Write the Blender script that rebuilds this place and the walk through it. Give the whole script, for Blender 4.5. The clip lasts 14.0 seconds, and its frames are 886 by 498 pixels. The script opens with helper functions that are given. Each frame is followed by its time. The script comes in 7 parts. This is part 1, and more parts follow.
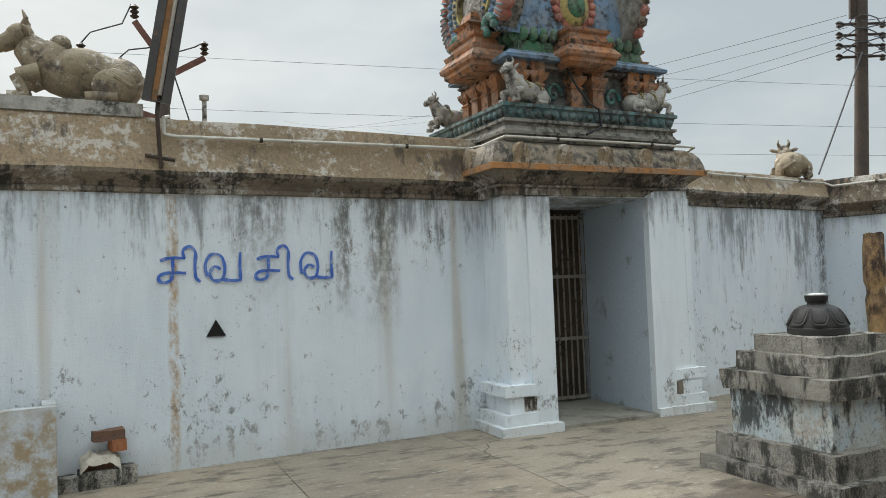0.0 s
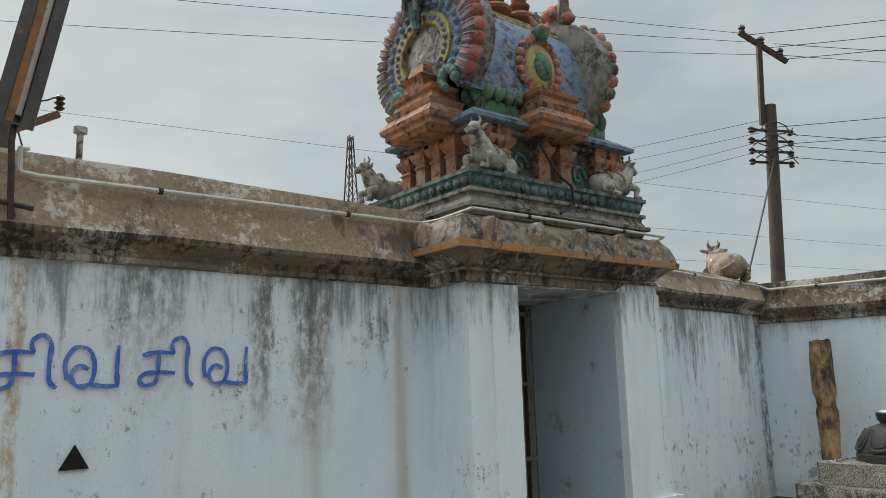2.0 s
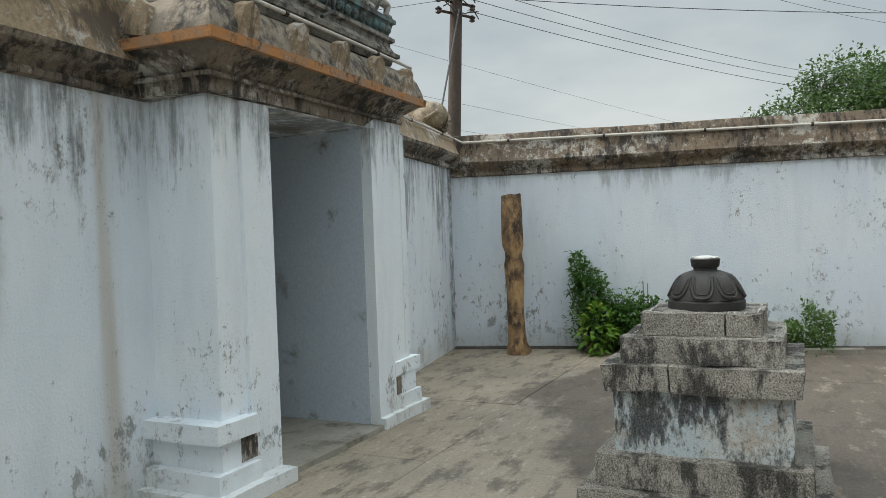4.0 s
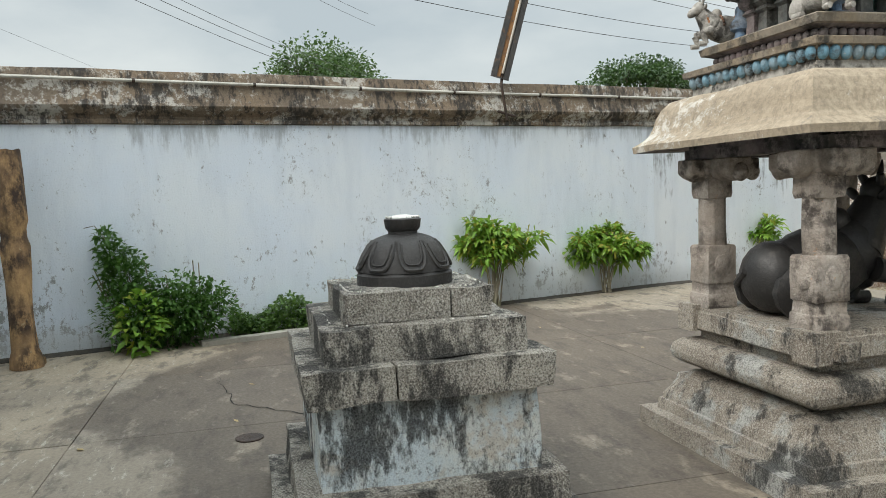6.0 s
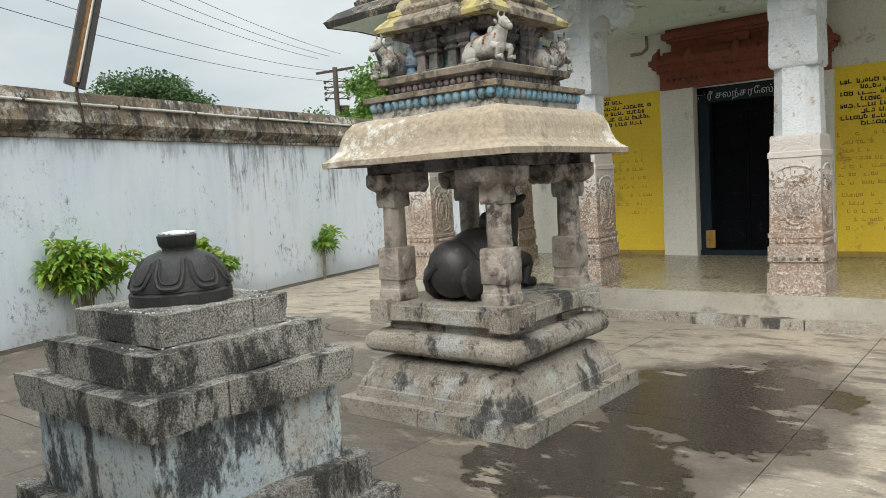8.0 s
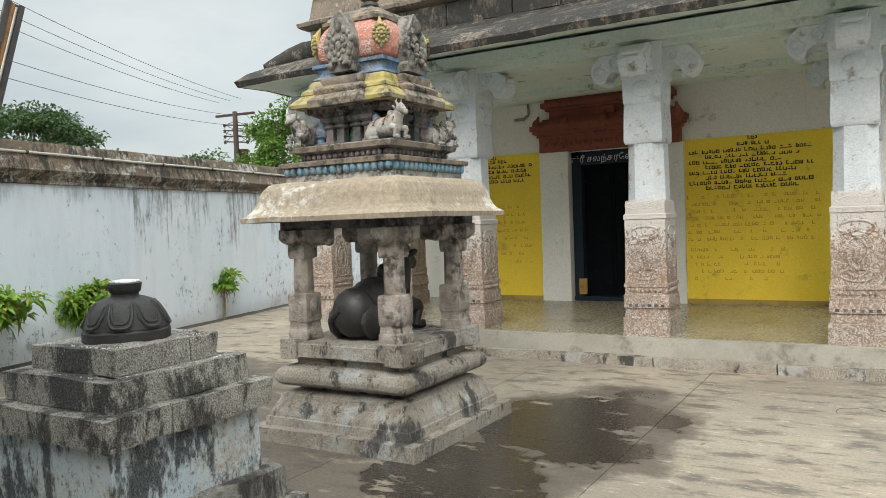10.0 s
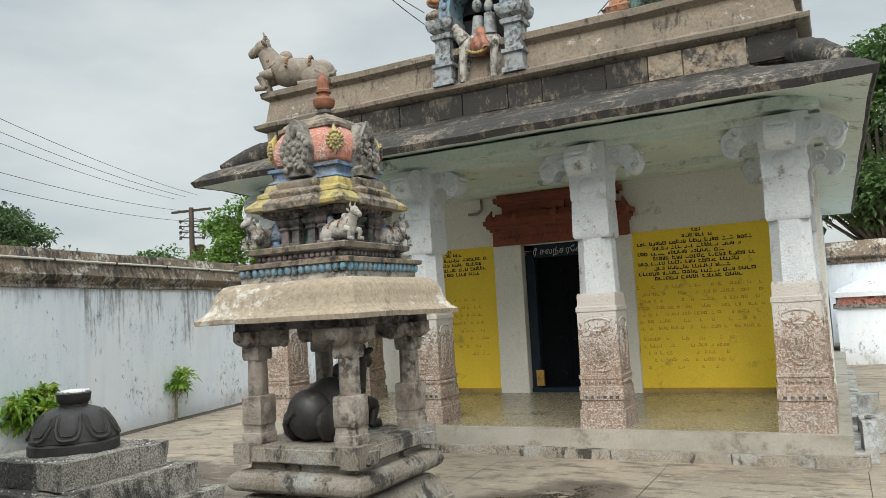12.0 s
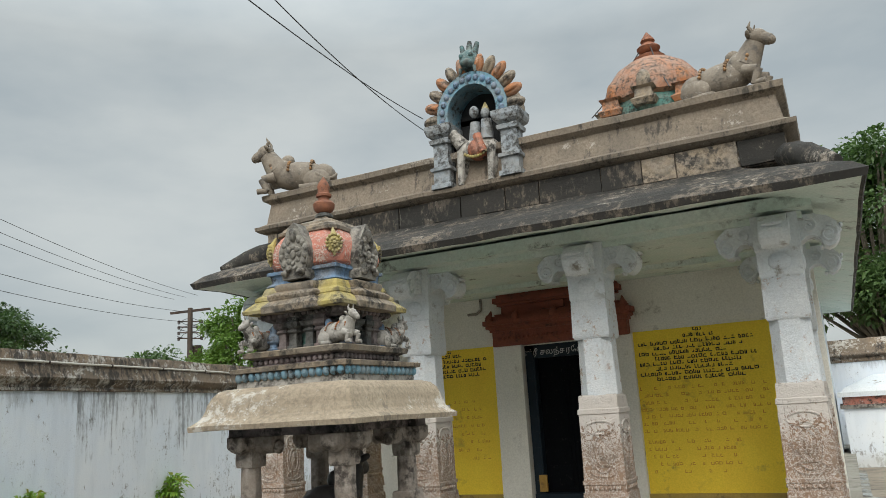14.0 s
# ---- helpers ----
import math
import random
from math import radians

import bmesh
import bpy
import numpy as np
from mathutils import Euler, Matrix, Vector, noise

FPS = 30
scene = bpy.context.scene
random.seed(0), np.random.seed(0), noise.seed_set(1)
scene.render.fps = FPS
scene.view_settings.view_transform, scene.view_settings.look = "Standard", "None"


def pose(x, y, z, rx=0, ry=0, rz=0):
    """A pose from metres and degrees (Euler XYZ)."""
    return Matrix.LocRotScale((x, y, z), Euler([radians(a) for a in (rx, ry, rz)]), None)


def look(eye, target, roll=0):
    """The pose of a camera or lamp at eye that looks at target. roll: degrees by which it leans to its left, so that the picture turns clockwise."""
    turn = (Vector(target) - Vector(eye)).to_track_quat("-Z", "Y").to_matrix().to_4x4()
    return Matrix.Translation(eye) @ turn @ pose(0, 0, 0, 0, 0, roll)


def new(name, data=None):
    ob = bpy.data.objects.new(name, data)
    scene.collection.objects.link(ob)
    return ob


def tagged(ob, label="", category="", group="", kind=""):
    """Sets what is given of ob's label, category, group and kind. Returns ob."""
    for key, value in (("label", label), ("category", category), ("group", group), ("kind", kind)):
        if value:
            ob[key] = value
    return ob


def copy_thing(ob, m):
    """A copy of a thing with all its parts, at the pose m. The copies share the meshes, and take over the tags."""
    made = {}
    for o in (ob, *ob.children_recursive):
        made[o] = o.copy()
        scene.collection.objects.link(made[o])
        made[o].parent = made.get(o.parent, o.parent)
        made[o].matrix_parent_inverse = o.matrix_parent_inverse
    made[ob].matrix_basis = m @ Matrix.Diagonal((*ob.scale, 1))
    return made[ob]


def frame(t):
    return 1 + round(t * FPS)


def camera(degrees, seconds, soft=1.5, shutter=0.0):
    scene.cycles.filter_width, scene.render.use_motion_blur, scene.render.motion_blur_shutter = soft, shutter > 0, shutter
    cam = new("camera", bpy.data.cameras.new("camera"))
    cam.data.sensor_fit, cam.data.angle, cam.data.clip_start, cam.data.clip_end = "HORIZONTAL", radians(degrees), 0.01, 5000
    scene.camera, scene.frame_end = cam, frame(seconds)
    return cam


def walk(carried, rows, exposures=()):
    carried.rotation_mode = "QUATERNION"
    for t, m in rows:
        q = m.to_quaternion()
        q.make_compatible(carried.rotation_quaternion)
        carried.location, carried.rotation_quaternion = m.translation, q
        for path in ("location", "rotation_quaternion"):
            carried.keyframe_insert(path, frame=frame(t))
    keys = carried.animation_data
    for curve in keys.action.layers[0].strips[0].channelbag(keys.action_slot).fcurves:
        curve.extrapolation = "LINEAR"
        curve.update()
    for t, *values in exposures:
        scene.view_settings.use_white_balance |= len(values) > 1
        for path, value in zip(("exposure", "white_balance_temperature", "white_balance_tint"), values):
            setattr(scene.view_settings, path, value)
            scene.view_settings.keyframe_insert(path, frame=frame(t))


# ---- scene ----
EXPOSURES = [(0.0, 0.30), (1.0, 0.04), (1.5, -0.02), (2.0, 0.04), (4.5, 0.26), (7.0, 0.48), (8.0, 0.49), (10.5, 0.42), (12.0, 0.34), (13.5, 0.14), (14.0, 0.05)]
cam = camera(60.6, 14.0, soft=0.55)
PATH = [
    (0, (0.733, 0.242, 1.506), (1.52, 2.079, 1.598), -2.1),
    (0.5, (0.723, 0.774, 1.492), (1.557, 2.559, 1.831), -1.8),
    (1, (0.689, 1.225, 1.487), (1.537, 2.968, 1.981), -1.7),
    (1.5, (0.707, 1.629, 1.539), (1.612, 3.348, 2.014), -1.4),
    (2, (0.666, 2.096, 1.56), (1.796, 3.708, 1.911), -1.6),
    (2.2, (0.651, 2.278, 1.569), (1.884, 3.823, 1.866), -1.6),
    (4.3, (1.063, 4.133, 1.493), (2.934, 4.834, 1.406), -1.8),
    (4.5, (1.167, 4.291, 1.466), (3.08, 4.866, 1.36), -1.7),
    (5, (1.431, 4.616, 1.471), (3.412, 4.86, 1.345), -2.0),
    (5.5, (1.821, 4.827, 1.463), (3.814, 4.727, 1.331), -2.5),
    (6, (2.216, 5.07, 1.424), (4.15, 4.583, 1.277), -2.3),
    (6.5, (2.549, 5.323, 1.408), (4.307, 4.389, 1.216), -2.8),
    (7, (2.784, 5.635, 1.414), (4.268, 4.313, 1.192), -2.3),
    (7.5, (2.804, 5.977, 1.439), (4.113, 4.478, 1.241), -2.2),
    (8, (2.612, 6.244, 1.464), (3.863, 4.692, 1.295), -3.4),
    (8.2, (2.55, 6.353, 1.471), (3.773, 4.779, 1.306), -3.3),
    (10.5, (2.091, 6.968, 1.597), (3.082, 5.231, 1.571), -2.1),
    (11, (2.074, 6.978, 1.614), (3.041, 5.227, 1.646), -2.3),
    (12, (2.061, 6.997, 1.634), (2.977, 5.226, 1.793), -3.2),
    (12.5, (2.052, 7.004, 1.639), (2.969, 5.24, 1.855), -3.6),
    (13, (2.055, 6.997, 1.642), (2.964, 5.24, 1.939), -3.7),
    (14, (2.049, 6.992, 1.659), (2.934, 5.248, 2.074), -3.5),
]
walk(cam, [(t, look(eye, target, roll)) for t, eye, target, roll in PATH], exposures=EXPOSURES)

# ---- sky and sun: a bright overcast afternoon ----
SUN_EL, SUN_AZ = radians(41), radians(-18)
world = bpy.data.worlds.new("overcast_sky")
scene.world = world
world.use_nodes = True
wn, wl = world.node_tree.nodes, world.node_tree.links
wn.clear()
w_out = wn.new("ShaderNodeOutputWorld")
w_bg = wn.new("ShaderNodeBackground")
w_sky = wn.new("ShaderNodeTexSky")
w_sky.sky_type, w_sky.sun_disc, w_sky.sun_elevation, w_sky.sun_rotation = "NISHITA", False, SUN_EL, SUN_AZ
w_sky.dust_density = 3.0
w_co = wn.new("ShaderNodeTexCoord")
w_map = wn.new("ShaderNodeMapping")
w_map.inputs["Scale"].default_value = (1.6, 1.6, 4.2)
w_noise = wn.new("ShaderNodeTexNoise")
w_noise.inputs["Scale"].default_value, w_noise.inputs["Detail"].default_value, w_noise.inputs["Roughness"].default_value = 1.5, 7.0, 0.52
w_ramp = wn.new("ShaderNodeValToRGB")
w_ramp.color_ramp.elements[0].position, w_ramp.color_ramp.elements[0].color = 0.36, (4.5, 5.1, 5.3, 1)
w_ramp.color_ramp.elements[1].position, w_ramp.color_ramp.elements[1].color = 0.66, (6.6, 7.0, 6.85, 1)
w_mix = wn.new("ShaderNodeMix")
w_mix.data_type = "RGBA"
w_mix.inputs[0].default_value = 0.86
w_bg.inputs["Strength"].default_value = 0.105
wl.new(w_co.outputs["Generated"], w_map.inputs["Vector"])
wl.new(w_map.outputs["Vector"], w_noise.inputs["Vector"])
wl.new(w_noise.outputs["Fac"], w_ramp.inputs["Fac"])
wl.new(w_sky.outputs["Color"], w_mix.inputs[6])
wl.new(w_ramp.outputs["Color"], w_mix.inputs[7])
# an overcast sky is brighter overhead than at the horizon
w_sep = wn.new("ShaderNodeSeparateXYZ")
w_rise = wn.new("ShaderNodeMapRange")
w_rise.inputs["From Min"].default_value, w_rise.inputs["From Max"].default_value = 0.45, 0.95
w_rise.inputs["To Min"].default_value, w_rise.inputs["To Max"].default_value = 0.88, 3.3
w_scale = wn.new("ShaderNodeVectorMath")
w_scale.operation = "SCALE"
wl.new(w_co.outputs["Generated"], w_sep.inputs[0])
wl.new(w_sep.outputs["Z"], w_rise.inputs["Value"])
wl.new(w_mix.outputs[2], w_scale.inputs[0])
wl.new(w_rise.outputs["Result"], w_scale.inputs["Scale"])
wl.new(w_scale.outputs["Vector"], w_bg.inputs["Color"])
wl.new(w_bg.outputs["Background"], w_out.inputs["Surface"])
sun_data = bpy.data.lights.new("sun", "SUN")
sun_data.energy, sun_data.angle, sun_data.color = 2.6, radians(45), (1.0, 0.965, 0.90)
sun = new("sun", sun_data)
sun.matrix_world = look((0, 0, 30), (-30 * math.cos(SUN_EL) * math.sin(SUN_AZ), -30 * math.cos(SUN_EL) * math.cos(SUN_AZ), 30 - 30 * math.sin(SUN_EL)))

# ---- mesh tools ----
def bm_new():
    return bmesh.new()


def quad_ring(bm, a, b, m=0):
    n = len(a)
    for i in range(n):
        f = bm.faces.new((a[i], a[(i + 1) % n], b[(i + 1) % n], b[i]))
        f.material_index = m


def box(bm, x0, x1, y0, y1, z0, z1, m=0):
    a = [bm.verts.new(p) for p in ((x0, y0, z0), (x1, y0, z0), (x1, y1, z0), (x0, y1, z0))]
    b = [bm.verts.new(p) for p in ((x0, y0, z1), (x1, y0, z1), (x1, y1, z1), (x0, y1, z1))]
    quad_ring(bm, a, b, m)
    bm.faces.new(a[::-1]).material_index = m
    bm.faces.new(b).material_index = m


def loft(bm, rows, cx=0.0, cy=0.0, m=0, ratio=1.0, chamfer=0.0):
    """Square-plan body: rows of (z, half width[, material])."""
    last = None
    for row in rows:
        z, h = row[0], row[1]
        mm = row[2] if len(row) > 2 else m
        hx, hy = h, h * ratio
        if chamfer:
            c = h * chamfer
            pts = [(-hx + c, -hy), (hx - c, -hy), (hx, -hy + c), (hx, hy - c), (hx - c, hy), (-hx + c, hy), (-hx, hy - c), (-hx, -hy + c)]
        else:
            pts = [(-hx, -hy), (hx, -hy), (hx, hy), (-hx, hy)]
        ring = [bm.verts.new((cx + x, cy + y, z)) for x, y in pts]
        if last is None:
            bm.faces.new(ring[::-1]).material_index = mm
        else:
            quad_ring(bm, last, ring, mm)
        last = ring
    bm.faces.new(last).material_index = m


def slab(bm, rows, x0, x1, y0, y1, m=0):
    """Rectangle-plan body: rows of (z, outset[, material])."""
    last = None
    for row in rows:
        z, d = row[0], row[1]
        mm = row[2] if len(row) > 2 else m
        ring = [bm.verts.new(p) for p in ((x0 - d, y0 - d, z), (x1 + d, y0 - d, z), (x1 + d, y1 + d, z), (x0 - d, y1 + d, z))]
        if last is None:
            bm.faces.new(ring[::-1]).material_index = mm
        else:
            quad_ring(bm, last, ring, mm)
        last = ring
    bm.faces.new(last).material_index = m


def lathe(bm, rows, c=(0, 0, 0), seg=20, m=0, petals=0, depth=0.0):
    """Turned body: rows of (z, radius[, material])."""
    last = None
    for row in rows:
        z, r = row[0], row[1]
        mm = row[2] if len(row) > 2 else m
        ring = []
        for i in range(seg):
            a = 2 * math.pi * i / seg
            rr = r * (1 + depth * abs(math.cos(a * petals / 2))) if petals else r
            ring.append(bm.verts.new((c[0] + rr * math.cos(a), c[1] + rr * math.sin(a), c[2] + z)))
        if last is None:
            bm.faces.new(ring[::-1]).material_index = mm
        else:
            quad_ring(bm, last, ring, mm)
        last = ring
    bm.faces.new(last).material_index = m


def limb(bm, a, b, ra, rb, seg=8, m=0, caps=True):
    a, b = Vector(a), Vector(b)
    d = (b - a).normalized()
    u = d.orthogonal().normalized()
    v = d.cross(u)
    rings = []
    for p, r in ((a, ra), (b, rb)):
        rings.append([bm.verts.new(p + r * (math.cos(2 * math.pi * i / seg) * u + math.sin(2 * math.pi * i / seg) * v)) for i in range(seg)])
    quad_ring(bm, rings[0], rings[1], m)
    if caps:
        bm.faces.new(rings[0][::-1]).material_index = m
        bm.faces.new(rings[1]).material_index = m


def tube(bm, pts, r, seg=6, m=0):
    """One bent round bar through the points."""
    pts = [Vector(p) for p in pts]
    last = u = None
    for k, p in enumerate(pts):
        d = (pts[min(k + 1, len(pts) - 1)] - pts[max(k - 1, 0)]).normalized()
        u = d.orthogonal().normalized() if u is None else (u - d * u.dot(d)).normalized()
        v = d.cross(u)
        ring = [bm.verts.new(p + r * (math.cos(2 * math.pi * i / seg) * u + math.sin(2 * math.pi * i / seg) * v)) for i in range(seg)]
        if last is None:
            bm.faces.new(ring[::-1]).material_index = m
        else:
            quad_ring(bm, last, ring, m)
        last = ring
    bm.faces.new(last).material_index = m


def ell(bm, c, r, rot=(0, 0, 0), m=0, seg=14):
    mat4 = pose(c[0], c[1], c[2], *rot) @ Matrix.Diagonal((r[0], r[1], r[2], 1))
    got = bmesh.ops.create_uvsphere(bm, u_segments=seg, v_segments=max(6, seg * 2 // 3), radius=1.0, matrix=mat4)
    for f in {f for v in got["verts"] for f in v.link_faces}:
        f.material_index, f.smooth = m, True


def plate(bm, pts, y0, y1, m=0):
    """A flat outline in x, z given thickness along y."""
    a = [bm.verts.new((x, y0, z)) for x, z in pts]
    b = [bm.verts.new((x, y1, z)) for x, z in pts]
    quad_ring(bm, a, b, m)
    bm.faces.new(a[::-1]).material_index = m
    bm.faces.new(b).material_index = m


def sweep(bm, prof, p, q, m=0, steps=1):
    """A closed profile of (outset, z[, material]) carried along the plan line p to q; outset to the right of the way."""
    p, q = Vector(p), Vector(q)
    d = (q - p).normalized()
    n = Vector((d.y, -d.x))
    last = None
    for k in range(steps + 1):
        c = p + (q - p) * k / steps
        ring = [bm.verts.new((c.x + n.x * r[0], c.y + n.y * r[0], r[1])) for r in prof]
        if last is not None:
            for i in range(len(prof)):
                j = (i + 1) % len(prof)
                f = bm.faces.new((last[i], last[j], ring[j], ring[i]))
                f.material_index = prof[i][2] if len(prof[i]) > 2 else m
        else:
            bm.faces.new(ring[::-1])
        last = ring
    bm.faces.new(last)


def roughen(bm, cuts=3, amp=0.008, scale=6.0, seed=0.0):
    """Cut the faces finer and wear them unevenly."""
    if cuts:
        bmesh.ops.subdivide_edges(bm, edges=bm.edges[:], cuts=cuts, use_grid_fill=True)
    off = Vector((seed, seed * 1.7, -seed))
    for v in bm.verts:
        v.co += amp * noise.noise_vector(v.co * scale + off) + 0.4 * amp * noise.noise_vector(v.co * scale * 3.1 + off)


def soften(bm, width=0.006, seg=2):
    bmesh.ops.bevel(bm, geom=[e for e in bm.edges if len(e.link_faces) == 2 and e.calc_face_angle(0) > 0.4], offset=width, segments=seg, profile=0.6, affect="EDGES", clamp_overlap=True)


def mesh_of(name, bm, mats, smooth=False):
    bmesh.ops.recalc_face_normals(bm, faces=bm.faces[:])
    me = bpy.data.meshes.new(name)
    if smooth:
        for f in bm.faces:
            f.smooth = True
    bm.to_mesh(me)
    bm.free()
    for mt in mats if isinstance(mats, (list, tuple)) else [mats]:
        me.materials.append(mt)
    if smooth:
        me.set_sharp_from_angle(angle=radians(38))
    return me


def part(name, bm, mats, parent=None, label="", smooth=False):
    """One mesh object, under a thing or under a part."""
    ob = new(name, mesh_of(name, bm, mats, smooth))
    if parent is not None:
        ob.parent = parent
    return tagged(ob, label=label)


def thing(name, label, category, group="", kind="", at=(0, 0, 0), turn=0.0, size=1.0):
    ob = new(name)
    ob.empty_display_size = 0.1
    ob.matrix_basis = pose(at[0], at[1], at[2], 0, 0, turn)
    ob.scale = (size, size, size)
    return tagged(ob, label, category, group, kind)


def solid(name, bm, mats, label, category, group="", kind="", at=(0, 0, 0), turn=0.0, smooth=False, size=1.0):
    """A thing that is one mesh."""
    ob = part(name, bm, mats, None, "", smooth)
    ob.matrix_basis = pose(at[0], at[1], at[2], 0, 0, turn)
    ob.scale = (size, size, size)
    return tagged(ob, label, category, group, kind)


# ---- materials ----
def paint_nodes(name):
    mt = bpy.data.materials.new(name)
    mt.use_nodes = True
    nt = mt.node_tree
    return mt, nt, nt.nodes["Principled BSDF"]


def noise_of(nt, scale, detail=5.0, rough=0.6, stretch=(1, 1, 1), distort=0.0, space="Position"):
    n = nt.nodes.new("ShaderNodeTexNoise")
    n.inputs["Scale"].default_value, n.inputs["Detail"].default_value = scale, detail
    n.inputs["Roughness"].default_value, n.inputs["Distortion"].default_value = rough, distort
    mp = nt.nodes.new("ShaderNodeMapping")
    mp.inputs["Scale"].default_value = stretch
    if space == "Position":
        g = nt.nodes.new("ShaderNodeNewGeometry")
        nt.links.new(g.outputs["Position"], mp.inputs["Vector"])
    else:
        g = nt.nodes.new("ShaderNodeTexCoord")
        nt.links.new(g.outputs["Object"], mp.inputs["Vector"])
    nt.links.new(mp.outputs["Vector"], n.inputs["Vector"])
    return n.outputs["Fac"]


def span(nt, value, lo, hi, to_lo=0.0, to_hi=1.0):
    r = nt.nodes.new("ShaderNodeMapRange")
    r.interpolation_type = "SMOOTHSTEP"
    for key, v in (("From Min", lo), ("From Max", hi), ("To Min", to_lo), ("To Max", to_hi)):
        r.inputs[key].default_value = v
    nt.links.new(value, r.inputs["Value"])
    return r.outputs["Result"]


def times(nt, a, b, op="MULTIPLY"):
    n = nt.nodes.new("ShaderNodeMath")
    n.operation = op
    for i, v in enumerate((a, b)):
        if isinstance(v, (int, float)):
            n.inputs[i].default_value = v
        else:
            nt.links.new(v, n.inputs[i])
    return n.outputs[0]


def blend(nt, fac, a, b):
    n = nt.nodes.new("ShaderNodeMix")
    n.data_type = "RGBA"
    for sock, v in ((n.inputs[0], fac), (n.inputs[6], a), (n.inputs[7], b)):
        if isinstance(v, tuple):
            sock.default_value = (*v, 1)
        elif isinstance(v, (int, float)):
            sock.default_value = v
        else:
            nt.links.new(v, sock)
    return n.outputs[2]


def bump(nt, bsdf, height, strength=0.4, distance=0.01):
    b = nt.nodes.new("ShaderNodeBump")
    b.inputs["Strength"].default_value, b.inputs["Distance"].default_value = strength, distance
    nt.links.new(height, b.inputs["Height"])
    nt.links.new(b.outputs["Normal"], bsdf.inputs["Normal"])


def axis(nt, which):
    g = nt.nodes.new("ShaderNodeNewGeometry")
    s = nt.nodes.new("ShaderNodeSeparateXYZ")
    nt.links.new(g.outputs["Position"], s.inputs[0])
    return s.outputs[which]


def worn(name, base, other, dirt=(0.03, 0.028, 0.025), rough=0.8, big=2.0, fine=35.0, dirt_amount=0.3, streak=0.0, metal=0.0, relief=0.35, chips=None, chip_amount=0.0, space="Position", speckle=0.0):
    """A weathered surface: two tones, fine grain, dirt in patches or runs, and chips of another colour."""
    mt, nt, bsdf = paint_nodes(name)
    n_big = noise_of(nt, big, 6, 0.62, space=space)
    n_fine = noise_of(nt, fine, 4, 0.7, space=space)
    col = blend(nt, span(nt, n_big, 0.38, 0.64), base, other)
    col = blend(nt, span(nt, n_fine, 0.3, 0.75, 0.0, 0.45), col, tuple(c * 0.62 for c in base))
    if chips:
        n_chip = noise_of(nt, big * 5.5, 12, 0.8, space=space)
        n_area = noise_of(nt, big * 0.9, 4, 0.6, space=space)
        hits = times(nt, n_chip, times(nt, n_area, 0.55), "ADD")
        col = blend(nt, span(nt, hits, 0.93 - chip_amount, 1.0 - chip_amount, 0.0, 0.85), col, chips)
    if speckle:
        n_sp = noise_of(nt, 60, 6, 0.85, space=space)
        col = blend(nt, span(nt, n_sp, 0.53, 0.62, 0.0, speckle), col, (0.58, 0.56, 0.51))
        col = blend(nt, span(nt, n_sp, 0.38, 0.47, speckle, 0.0), col, (0.015, 0.015, 0.014))
    if dirt_amount > 0:
        n_dirt = noise_of(nt, big * 2.2, 8, 0.7, (1, 1, 1 - 0.85 * streak), space=space)
        n_gate = noise_of(nt, big * 0.7, 3, 0.5, space=space)
        mask = times(nt, span(nt, n_dirt, 0.62 - dirt_amount * 0.4, 0.74 - dirt_amount * 0.25), span(nt, n_gate, 0.35, 0.6, 0.25, 1.0))
        col = blend(nt, mask, col, dirt)
    nt.links.new(col, bsdf.inputs["Base Color"])
    nt.links.new(span(nt, n_fine, 0.2, 0.8, max(0.05, rough - 0.12), min(1.0, rough + 0.1)), bsdf.inputs["Roughness"])
    bsdf.inputs["Metallic"].default_value = metal
    if relief:
        bump(nt, bsdf, times(nt, n_fine, times(nt, n_big, 1.5), "ADD"), relief, 0.012)
    return mt


